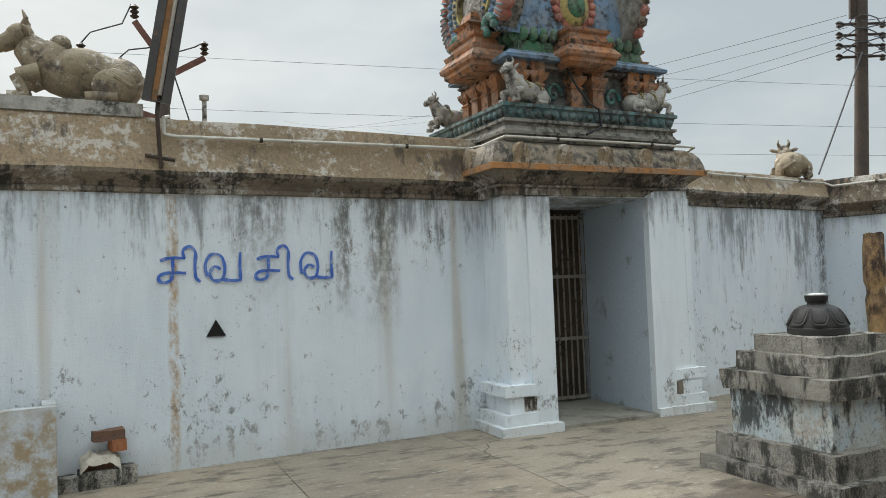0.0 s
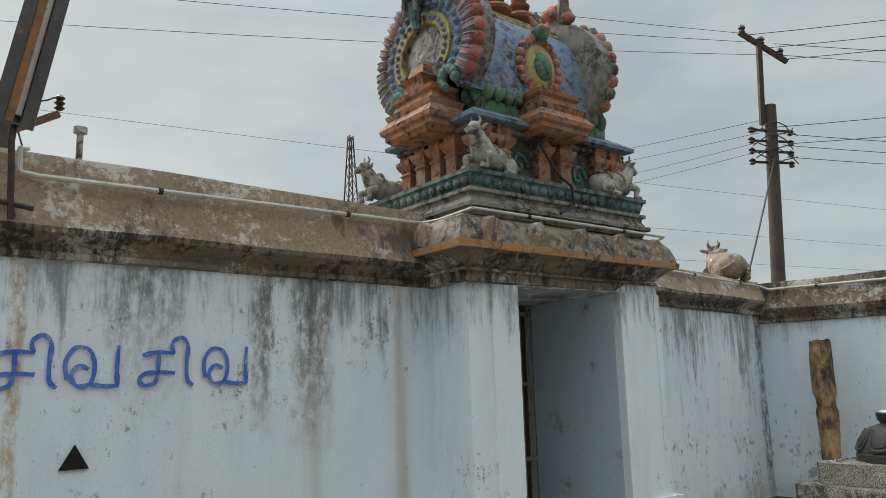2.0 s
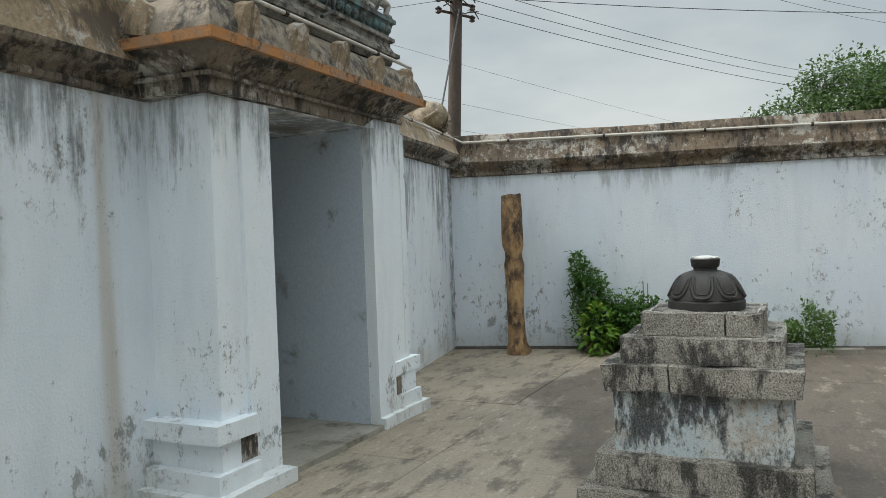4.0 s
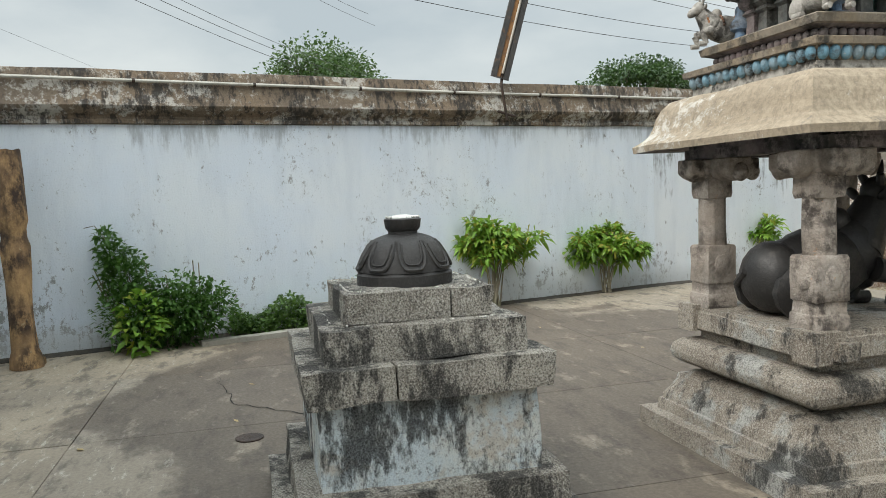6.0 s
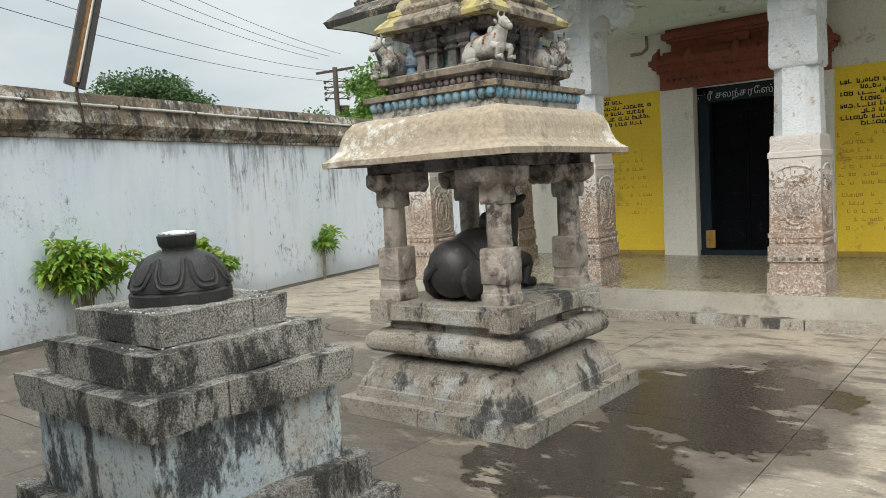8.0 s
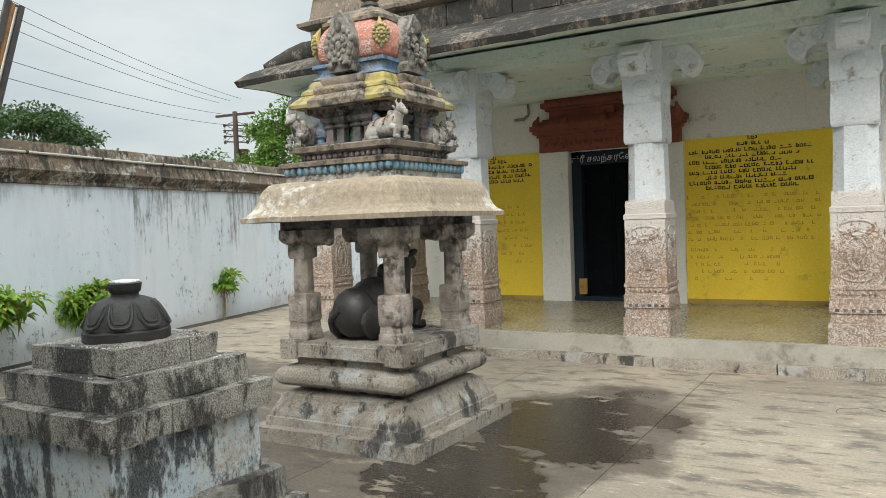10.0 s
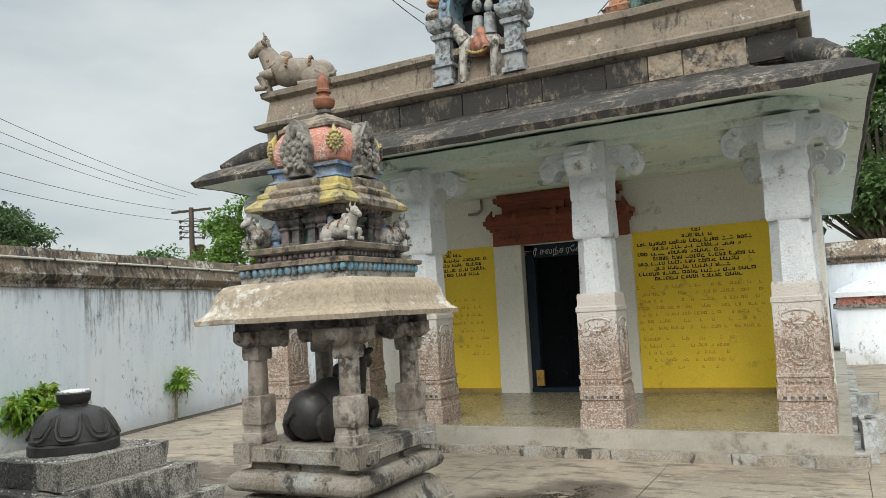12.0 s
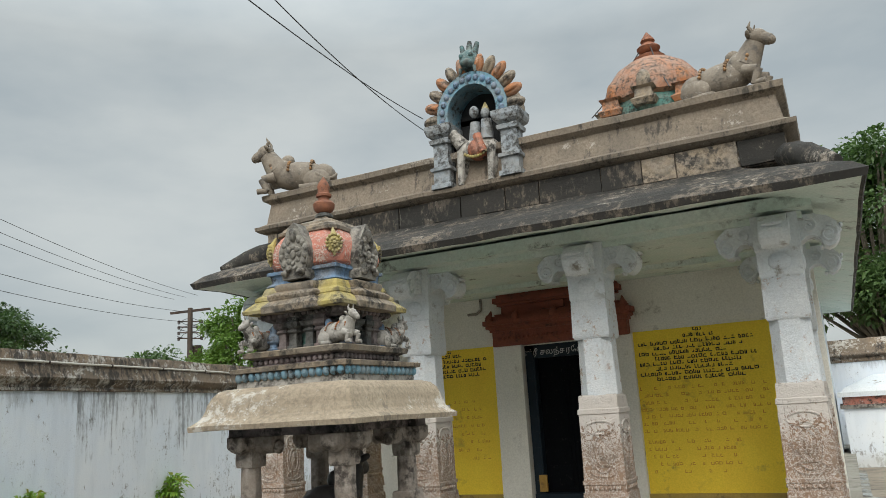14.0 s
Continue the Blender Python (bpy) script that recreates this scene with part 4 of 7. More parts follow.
tube(bm, [(-0.35, -0.58, 4.0), (-0.3, -0.63, 3.9), (-0.31, -0.6, 3.72), (-0.22, -0.66, 3.5), (-0.1, -0.7, 3.32), (0.0, -0.72, 3.26), (0.02, -0.72, 3.08), (-0.2, -0.76, 2.98)], 0.014, 6)
part("cable", bm, flat("black_cable", (0.012, 0.012, 0.012), 0.5), tower, "slack black cable")
GREYBULL = [PALE_STUCCO, YELLOWISH]
for x, y, turn in ((-0.78, -0.54, 200), (0.80, -0.52, 0), (-0.93, 0.84, 180), (0.92, 0.84, 20)):
    c, s_ = math.cos(radians(TURN_G)), math.sin(radians(TURN_G))
    nandi((TW[0] + c * x - s_ * y, TW[1] + s_ * x + c * y, 3.285), turn, 0.54, GREYBULL, "small pale grey plaster bull sitting on the tower ledge")
# ---- offering pedestal ----
BX, BY = 5.565, 4.41
ped = thing("offering_pedestal", "stepped black-stained granite offering pedestal with peeling limewash", "pedestal", at=(BX, BY, 0))


def stone_tier(name, z0, z1, h, mat, seams=(), label="", amp=0.010, cuts=7, flare=0.0, seed=1.0):
    bm = bm_new()
    edges = [-h, *seams, h]
    for a, b in zip(edges, edges[1:]):
        g = 0.004
        x0, x1 = a + (g if a > -h else 0), b - (g if b < h else 0)
        vs = [(x0, -h), (x1, -h), (x1, h), (x0, h)]
        lo = [bm.verts.new((x - flare * (1 if x > 0 else -1), y - flare * (1 if y > 0 else -1), z0)) for x, y in vs]
        hi = [bm.verts.new((x, y, z1)) for x, y in vs]
        quad_ring(bm, lo, hi)
        bm.faces.new(lo[::-1]), bm.faces.new(hi)
    for v in bm.verts:
        v.co.x, v.co.y = v.co.y, v.co.x
    soften(bm, 0.018, 2)
    roughen(bm, cuts, amp * 1.3, 6.0, seed)
    return part(name, bm, mat, ped, label, smooth=True)


stone_tier("foot", -0.02, 0.10, 0.635, GRANITE, (), seed=1)
stone_tier("plinth", 0.10, 0.275, 0.545, GRANITE, (), seed=2)
stone_tier("body", 0.27, 0.63, 0.452, PEDESTAL_LIME, (), "limewashed body with black runs", 0.008, 9, seed=3)
stone_tier("slab", 0.622, 0.765, 0.51, GRANITE, (0.15,), "overhanging rough granite slab", 0.009, 8, 0.012, seed=4)
stone_tier("tier", 0.765, 0.905, 0.415, GRANITE, (), seed=5)
stone_tier("tier", 0.905, 1.03, 0.318, GRANITE, (-0.13,), seed=6)
bm = bm_new()
lathe(bm, [(1.022, 0.205), (1.03, 0.215), (1.075, 0.215), (1.085, 0.205), (1.09, 0.198)], seg=40)
DOME = [(1.088, 0.203), (1.115, 0.197), (1.15, 0.185), (1.185, 0.170), (1.213, 0.149), (1.233, 0.120), (1.245, 0.088), (1.25, 0.07)]
lathe(bm, DOME, seg=64, petals=8, depth=0.05)
lathe(bm, [(1.245, 0.066), (1.262, 0.066), (1.275, 0.078), (1.315, 0.084), (1.32, 0.076)], seg=28)
lotus = part("lotus", bm, LOTUS_STONE, ped, "dark carved stone lotus bud", smooth=True)


def dome_radius(z):
    for (za, ra), (zb, rb) in zip(DOME, DOME[1:]):
        if z <= zb:
            return ra + (rb - ra) * max(0.0, z - za) / (zb - za)
    return 0.07


for k in range(8):
    a = 2 * math.pi * k / 8
    bm = bm_new()
    for grow, rad in ((1.0, 0.009), (0.72, 0.0045)):
        pts = []
        for j in range(13):
            t = -1 + 2 * j / 12
            aa = a + 0.36 * grow * t
            z = 1.102 + 0.022 * (1 - grow) / 0.28 + 0.118 * grow * abs(t) ** 4.5
            r = dome_radius(z) * (1 + 0.05 * abs(math.cos(4 * (aa - a)))) + 0.002
            pts.append((r * math.cos(aa), r * math.sin(aa), z))
        tube(bm, pts, rad, 6)
    part("petal_rim", bm, LOTUS_STONE, lotus, smooth=True)
bm = bm_new()
ell(bm, (0, 0, 1.318), (0.065, 0.065, 0.018), seg=14)
rnd = random.Random(5)
for k in range(60):
    a, r = rnd.uniform(0, 6.28), rnd.uniform(0, 0.075)
    ell(bm, (r * math.cos(a), r * math.sin(a), 1.325), (0.006, 0.005, 0.005), seg=6)
rice = solid("rice_offering", bm, flat("white_rice", (0.75, 0.74, 0.70), 0.7), "small heap of white rice on the stone lotus", "offering", at=(BX, BY, 0))
bm = bm_new()
for k in range(120):
    side = rnd.choice((0.37, 0.29))
    z = 0.908 if side == 0.37 else 1.033
    a = rnd.uniform(0, 6.28)
    x, y = 0.30 * math.cos(a) * (side / 0.29), 0.30 * math.sin(a) * (side / 0.29)
    x, y = max(-side, min(side, x * 1.2)), max(-side, min(side, y * 1.2))
    if side == 0.29 and math.hypot(x, y) < 0.22:
        continue
    if side == 0.37 and max(abs(x), abs(y)) < 0.33:
        continue
    ell(bm, (x, y, z), (0.006, 0.004, 0.004), (0, 0, rnd.uniform(0, 180)), seg=6)
solid("scattered_rice", bm, flat("rice_grains", (0.7, 0.68, 0.62), 0.7), "white rice grains scattered over the granite tiers", "rice", kind="stuff", at=(BX, BY, 0))

# ---- bull pavilion ----
PX, PY = 5.57, 2.135
pav = thing("bull_pavilion", "small four-pillared granite pavilion with an ochre eave and painted plaster spire", "pavilion", at=(PX, PY, 0))


def pav_loft(name, rows, mat, label="", soft=0.008, rough=(3, 0.006), parent=None, smooth=True):
    bm = bm_new()
    loft(bm, rows)
    if soft:
        soften(bm, soft, 2)
    if rough:
        roughen(bm, rough[0], rough[1], 5.0, rows[0][0])
    return part(name, bm, mat, parent or pav, label, smooth=smooth)


bm = bm_new()
for x0, x1 in ((-0.73, 0.05), (0.06, 0.73)):
    box(bm, x0, x1, -0.72, 0.72, -0.02, 0.105)
soften(bm, 0.015), roughen(bm, 4, 0.009, 5, 2)
part("foot_slab", bm, GRANITE_WARM, pav, "brown granite foot slab", smooth=True)
pav_loft("base_moulding", [(0.10, 0.645), (0.165, 0.64), (0.17, 0.625), (0.20, 0.62), (0.29, 0.565), (0.325, 0.56), (0.33, 0.53), (0.35, 0.50)], GRANITE_WARM, "sloping granite base moulding", 0.008, (4, 0.006))
# Recessed course given the blackened material to paint in the gap's deep shade.
pav_loft("neck", [(0.34, 0.43), (0.42, 0.43)], BLACKENED, "", 0)
pav_loft("torus", [(0.392, 0.44), (0.394, 0.55), (0.42, 0.582), (0.46, 0.592), (0.50, 0.58), (0.53, 0.545), (0.54, 0.50)], GRANITE_WARM, "rounded granite course", 0.004, (3, 0.005))
pav_loft("neck", [(0.53, 0.465), (0.60, 0.465)], GRANITE_WARM, "", 0)
bm = bm_new()
slab(bm, [(0.59, -0.03), (0.61, 0.0), (0.70, 0.0), (0.705, -0.015), (0.725, -0.015)], -0.53, 0.53, -0.53, 0.53)
for sx in (-1, 1):
    for sy in (-1, 1):
        box(bm, *sorted((sx * 0.40, sx * 0.555)), *sorted((sy * 0.40, sy * 0.555)), 0.592, 0.735)
        box(bm, *sorted((sx * 0.52, sx * 0.60)), *sorted((sy * 0.36, sy * 0.46)), 0.61, 0.69)
soften(bm, 0.012), roughen(bm, 4, 0.01, 6, 3)
part("floor_slab", bm, GRANITE_WARM, pav, "carved granite floor slab", smooth=True)


def pavilion_pillar(sx, sy):
    px, py = sx * 0.415, sy * 0.415
    bm = bm_new()
    loft(bm, [(0.725, 0.09), (0.80, 0.088), (0.805, 0.082), (0.86, 0.082), (0.865, 0.089), (1.06, 0.088), (1.075, 0.082)], px, py)
    loft(bm, [(1.07, 0.070), (1.34, 0.068)], px, py, chamfer=0.55)
    loft(bm, [(1.335, 0.073), (1.36, 0.079), (1.44, 0.079), (1.45, 0.072)], px, py)
    # carved bosses on the block
    for dx, dy in ((sx, 0), (-sx, 0), (0, sy), (0, -sy)):
        ell(bm, (px + dx * 0.087, py + dy * 0.087, 0.97), (0.012 + 0.04 * abs(dy), 0.012 + 0.04 * abs(dx), 0.06), seg=10)
    soften(bm, 0.006, 1)
    roughen(bm, 1, 0.005, 9, sx + 2 * sy)
    p = part("pillar", bm, PILLAR_STONE, pav, smooth=True)
    bm = bm_new()
    loft(bm, [(1.445, 0.08), (1.47, 0.085), (1.50, 0.10), (1.55, 0.105)], px, py)
    for dx, dy in ((-sx, 0), (0, -sy), (sx * 0.45, 0), (0, sy * 0.45)):
        c = (px + dx * 0.16, py + dy * 0.16)
        w, d = (0.10, 0.07) if dx else (0.07, 0.10)
        slab(bm, [(1.43, -0.05), (1.45, -0.02), (1.475, 0.0), (1.552, 0.0)], c[0] - w, c[0] + w, c[1] - d, c[1] + d)
        ell(bm, (c[0] + dx * 0.10, c[1] + dy * 0.10, 1.475), (0.045, 0.045, 0.05), seg=8)
    soften(bm, 0.006, 1)
    roughen(bm, 1, 0.006, 9, sx)
    part("capital", bm, PILLAR_STONE, p, "carved bracket capital", smooth=True)


PILLAR_STONE = worn("carved_pillar_granite", (0.37, 0.315, 0.265), (0.47, 0.42, 0.37), dirt=(0.07, 0.058, 0.05), dirt_amount=0.52, big=5.0, fine=60, chips=(0.50, 0.30, 0.18), chip_amount=0.0, relief=1.0)
for sx in (-1, 1):
    for sy in (-1, 1):
        pavilion_pillar(sx, sy)
bm = bm_new()
for s in (-1, 1):
    box(bm, -0.56, 0.56, s * 0.415 - 0.075, s * 0.415 + 0.075, 1.552, 1.61)
    box(bm, s * 0.415 - 0.075, s * 0.415 + 0.075, -0.34, 0.34, 1.555, 1.608)
box(bm, -0.5, 0.5, -0.5, 0.5, 1.606, 1.66)
part("beam", bm, MAUVE, pav, "dark stone beams")
EAVE_MAT = [OCHRE_LIME, SKY_BLUE, MAUVE]
bm = bm_new()
rows = [(1.640, 0.55, 2), (1.612, 0.71, 2), (1.610, 0.725, 1), (1.645, 0.73, 0), (1.655, 0.715, 0), (1.675, 0.685, 0), (1.70, 0.662, 0), (1.75, 0.642, 0), (1.80, 0.63, 0), (1.85, 0.608, 0), (1.885, 0.575, 0), (1.90, 0.53, 0), (1.905, 0.46, 0)]
loft(bm, rows)
roughen(bm, 5, 0.007, 3.2, 4)
part("eave", bm, EAVE_MAT, pav, "bell-curved ochre lime-plastered eave", smooth=True)
pav_loft("spire_neck", [(1.89, 0.485), (1.945, 0.48)], PALE_STUCCO, "", 0, (2, 0.004))
bm = bm_new()
slab(bm, [(1.935, -0.02), (1.945, 0.0), (2.005, 0.015), (2.01, 0.04), (2.04, 0.045), (2.045, 0.03)], -0.48, 0.48, -0.48, 0.48)
petal_row(bm, -0.49, 0.49, -0.49, 0.49, 1.942, 0.072, 0.062, 0.026, 1)
part("petal_cornice", bm, [BROWN_STUCCO, SKY_BLUE], pav, "blue petal cornice", smooth=True)
bm = bm_new()
slab(bm, [(2.04, -0.05), (2.055, -0.02), (2.065, -0.06, 1), (2.10, -0.06, 1), (2.115, -0.02, 1), (2.12, 0.0), (2.155, 0.008), (2.165, -0.01)], -0.45, 0.45, -0.45, 0.45)
petal_row(bm, -0.40, 0.40, -0.40, 0.40, 2.06, 0.045, 0.05, 0.018, 1)
part("ledge", bm, [BROWN_STUCCO, MAUVE], pav, "grey-brown beaded ledge")
LEDGE = 2.162
bm = bm_new()
loft(bm, [(LEDGE, 0.24), (2.46, 0.24)])
part("spire_core", bm, TEAL, pav, "teal recessed wall of the spire")
for k in range(4):
    c, s = (1, 0, -1, 0)[k], (0, 1, 0, -1)[k]
    # projecting bay in the middle of each side, with a pair of pilasters
    for o in (-0.175, -0.075, 0.075, 0.175):
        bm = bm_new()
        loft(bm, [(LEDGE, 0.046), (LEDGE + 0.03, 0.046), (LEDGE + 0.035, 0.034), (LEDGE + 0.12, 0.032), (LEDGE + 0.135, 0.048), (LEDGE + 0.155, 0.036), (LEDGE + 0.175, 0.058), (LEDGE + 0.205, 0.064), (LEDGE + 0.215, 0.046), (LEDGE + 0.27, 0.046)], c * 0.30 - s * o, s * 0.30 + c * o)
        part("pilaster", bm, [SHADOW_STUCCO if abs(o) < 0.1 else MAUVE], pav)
    for o in (-0.255, 0.255):
        bm = bm_new()
        lathe(bm, [(0.0, 0.05), (0.02, 0.055), (0.03, 0.03), (0.055, 0.028), (0.07, 0.05), (0.095, 0.055), (0.115, 0.045), (0.135, 0.026), (0.17, 0.028), (0.19, 0.02), (0.20, 0.004)], (c * 0.335 - s * o, s * 0.335 + c * o, LEDGE), 14)
        part("pot", bm, BLUE, pav, "small blue stucco pot", smooth=True)
bm = bm_new()
slab(bm, [(2.385, -0.04), (2.40, -0.01), (2.42, 0.01), (2.455, 0.02)], -0.345, 0.345, -0.345, 0.345)
petal_row(bm, -0.36, 0.36, -0.36, 0.36, 2.405, 0.045, 0.055, 0.02)
part("frieze", bm, MAUVE, pav)
# upper eave: yellow corners with a grey-brown bay standing forward on each side
bm = bm_new()
loft(bm, [(2.445, 0.40), (2.45, 0.455), (2.475, 0.46), (2.50, 0.435), (2.545, 0.385), (2.55, 0.39), (2.575, 0.385), (2.60, 0.35), (2.625, 0.345), (2.655, 0.33)])
soften(bm, 0.006, 1), roughen(bm, 1, 0.006, 7)
part("upper_eave", bm, YELLOWISH, pav, "faded yellow sloping upper eave")
for k in range(4):
    c, s = (1, 0, -1, 0)[k], (0, 1, 0, -1)[k]
    bm = bm_new()
    w = 0.21
    x0, x1 = (min(c * 0.3, c * 0.44), max(c * 0.3, c * 0.44)) if c else (-w, w)
    y0, y1 = (min(s * 0.3, s * 0.44), max(s * 0.3, s * 0.44)) if s else (-w, w)
    slab(bm, [(2.435, 0.0), (2.44, 0.04), (2.485, 0.045), (2.53, 0.0), (2.545, 0.01), (2.57, 0.01), (2.60, -0.04), (2.63, -0.03), (2.65, -0.035), (2.66, -0.06)], x0, x1, y0, y1)
    petal_row(bm, x0 - 0.005, x1 + 0.005, y0 - 0.005, y1 + 0.005, 2.545, 0.03, 0.04, 0.012)
    roughen(bm, 0, 0.006, 11, k)
    part("eave_bay", bm, BROWN_STUCCO, pav, "weathered grey-brown eave bay", smooth=True)
pav_loft("collar", [(2.65, 0.31), (2.665, 0.325), (2.68, 0.315), (2.685, 0.30), (2.70, 0.295), (2.745, 0.305), (2.75, 0.325), (2.775, 0.325), (2.785, 0.29)], [BLUE], "blue collar under the dome", 0.004, (1, 0.003))


def scrolled_rose():
    """Faded rose paint with pale scroll lines of bare plaster."""
    mt, nt, bsdf = paint_nodes("scrolled_rose_stucco")
    curl_ = noise_of(nt, 13, 3, 0.5, distort=2.2)
    fine = noise_of(nt, 60, 4, 0.7)
    col = blend(nt, span(nt, noise_of(nt, 4, 6, 0.65), 0.38, 0.64), (0.56, 0.20, 0.14), (0.46, 0.20, 0.15))
    line = times(nt, span(nt, curl_, 0.46, 0.49), span(nt, curl_, 0.52, 0.55, 1.0, 0.0))
    col = blend(nt, times(nt, line, 0.75), col, (0.58, 0.52, 0.46))
    col = blend(nt, span(nt, noise_of(nt, 9, 9, 0.75), 0.60, 0.70, 0.0, 0.85), col, (0.06, 0.05, 0.045))
    nt.links.new(col, bsdf.inputs["Base Color"])
    bsdf.inputs["Roughness"].default_value = 0.85
    bump(nt, bsdf, times(nt, line, fine, "ADD"), 0.7, 0.012)
    return mt


bm = bm_new()
loft(bm, [(2.775, 0.295), (2.80, 0.325), (2.85, 0.345), (2.91, 0.345), (2.97, 0.33), (3.02, 0.30), (3.06, 0.265), (3.075, 0.24)], chamfer=0.30)
roughen(bm, 3, 0.008, 9)
part("dome", bm, scrolled_rose(), pav, "rose-painted square dome with pale scrollwork", smooth=True)
for k in range(4):
    c, s = (1, 0, -1, 0)[k], (0, 1, 0, -1)[k]
    bm = bm_new()
    ell(bm, (0, 0, 2.93), (0.058, 0.03, 0.066), seg=14)
    for j in range(14):
        a = 2 * math.pi * j / 14
        ell(bm, (0.056 * math.cos(a), -0.018, 2.93 + 0.064 * math.sin(a)), (0.013, 0.014, 0.013), seg=6)
    for j in range(8):
        a = 2 * math.pi * j / 8
        ell(bm, (0.028 * math.cos(a), -0.03, 2.93 + 0.03 * math.sin(a)), (0.010, 0.010, 0.010), seg=6)
    ell(bm, (0, -0.03, 2.93), (0.014, 0.014, 0.014), seg=8)
    limb(bm, (0, 0, 2.98), (0, 0.035, 3.06), 0.03, 0.006, 8)
    limb(bm, (0, -0.005, 2.87), (0, -0.01, 2.83), 0.022, 0.005, 8)
    ob = part("medallion", bm, YELLOWISH, pav, "gilt oval medallion", smooth=True)
    ob.matrix_basis = pose((c - s) * 0.295, (s + c) * 0.295, 0.0, 0, 0, 90 * k + 45 + 90)
    # horseshoe gable of foliage on the middle of each side
    bm = bm_new()
    pts = [(-0.105, 2.68), (0.105, 2.68), (0.115, 2.73), (0.10, 2.76), (0.135, 2.82), (0.14, 2.89), (0.115, 2.96), (0.07, 3.02), (0.045, 3.075), (0.0, 3.115), (-0.045, 3.075), (-0.07, 3.02), (-0.115, 2.96), (-0.14, 2.89), (-0.135, 2.82), (-0.10, 2.76), (-0.115, 2.73)]
    plate(bm, pts, -0.07, 0.12)
    soften(bm, 0.018, 2)
    for j in range(11):
        a = radians(-35 + 25 * j)
        ell(bm, (0.112 * math.cos(a), -0.068, 2.875 + 0.115 * math.sin(a)), (0.022, 0.020, 0.030), seg=8)
    for j in range(8):
        a = 2 * math.pi * j / 8
        ell(bm, (0.055 * math.cos(a), -0.072, 2.865 + 0.06 * math.sin(a)), (0.022, 0.014, 0.022), seg=6)
    ell(bm, (0, -0.074, 2.865), (0.026, 0.018, 0.034), seg=8)
    ell(bm, (0, -0.075, 3.02), (0.035, 0.035, 0.05), seg=8)
    for q in (-1, 1):
        ell(bm, (0.075 * q, -0.08, 2.73), (0.035, 0.03, 0.028), seg=8)
        ell(bm, (0.03 * q, -0.09, 2.76), (0.022, 0.025, 0.022), seg=8)
    roughen(bm, 0, 0.009, 22, k)
    ob = part("gable", bm, GREY_STUCCO, pav, "grey foliate horseshoe gable", smooth=True)
    ob.matrix_basis = pose(c * 0.335, s * 0.335, 0.0, 0, 0, 90 * k + 90)
bm = bm_new()
loft(bm, [(3.055, 0.25), (3.06, 0.282), (3.085, 0.285), (3.095, 0.262), (3.115, 0.255), (3.135, 0.215), (3.15, 0.21), (3.165, 0.18), (3.185, 0.13), (3.205, 0.07), (3.23, 0.045)], chamfer=0.18)
soften(bm, 0.006, 1), roughen(bm, 1, 0.007, 9)
part("spire_cap", bm, BROWN_STUCCO, pav, "stepped brown cap")
bm = bm_new()
lathe(bm, [(3.215, 0.05, 1), (3.235, 0.072, 1), (3.255, 0.068, 1), (3.27, 0.045, 1), (3.285, 0.07), (3.31, 0.084), (3.345, 0.088), (3.365, 0.07), (3.375, 0.046), (3.40, 0.044), (3.405, 0.062), (3.425, 0.064), (3.435, 0.050), (3.465, 0.046), (3.49, 0.052), (3.52, 0.042), (3.55, 0.022), (3.575, 0.004)], seg=18)
part("finial", bm, [CLAY, SHADOW_STUCCO], pav, "terracotta pot finial", smooth=True)
# bulls on the spire ledge
for k in range(4):
    c, s = ((1, 1), (-1, 1), (-1, -1), (1, -1))[k]
    nandi((PX + c * 0.36, PY + s * 0.36, LEDGE), 45 + 90 * k + 35, 0.31, [PALE_STUCCO, ORANGE], "tiny painted plaster bull at the spire corner", z_scale=1.12, group="spire bulls", dz=-0.06)
# the black bull inside looks towards the temple door
black_bull = nandi((PX + 0.0, PY + 0.06, 0.725), -90, 0.80, [BLACK_STONE, BLACK_STONE], "polished black stone bull sitting inside the pavilion", z_scale=1.14, group="", trim=False)
# ---- temple porch ----
TZ = 0.28
TF, TB = -1.0, -4.12       # front of the columns' line and back wall
TX0, TX1 = 2.02, 9.25
platform = thing("porch_platform", "cement porch platform on a granite kerb", "platform", kind="structure")
bm = bm_new()
box(bm, TX0 + 0.04, TX1, -14.0, -0.90, -0.03, TZ)
soften(bm, 0.012), roughen(bm, 3, 0.006, 3)
part("platform_body", bm, PLATFORM, platform)
bm = bm_new()
box(bm, TX0 + 0.16, TX1 - 0.05, TB + 0.02, -1.0, TZ - 0.02, TZ + 0.006)
part("porch_floor", bm, PORCH_FLOOR, platform, "worn shiny cement porch floor")
x = TX0 - 0.08
rnd = random.Random(11)
while x < TX1:
    w = rnd.uniform(0.9, 1.5)
    bm = bm_new()
    box(bm, x + 0.006, min(x + w, TX1) - 0.006, -0.96, -0.80 + rnd.uniform(-0.01, 0.01), -0.03, 0.095 + rnd.uniform(-0.008, 0.008))
    soften(bm, 0.014), roughen(bm, 3, 0.009, 6, x)
    part("kerb_stone", bm, GRANITE_WARM, platform, smooth=True)
    x += w
y = -0.96
while y > -9:
    w = rnd.uniform(0.7, 1.2)
    bm = bm_new()
    box(bm, TX0 - 0.08, TX0 + 0.06, y - w + 0.006, y - 0.006, -0.03, 0.10 + rnd.uniform(-0.01, 0.02))
    soften(bm, 0.014), roughen(bm, 3, 0.009, 6, y)
    part("kerb_stone", bm, LIMED_STONE, platform, smooth=True)
    y -= w

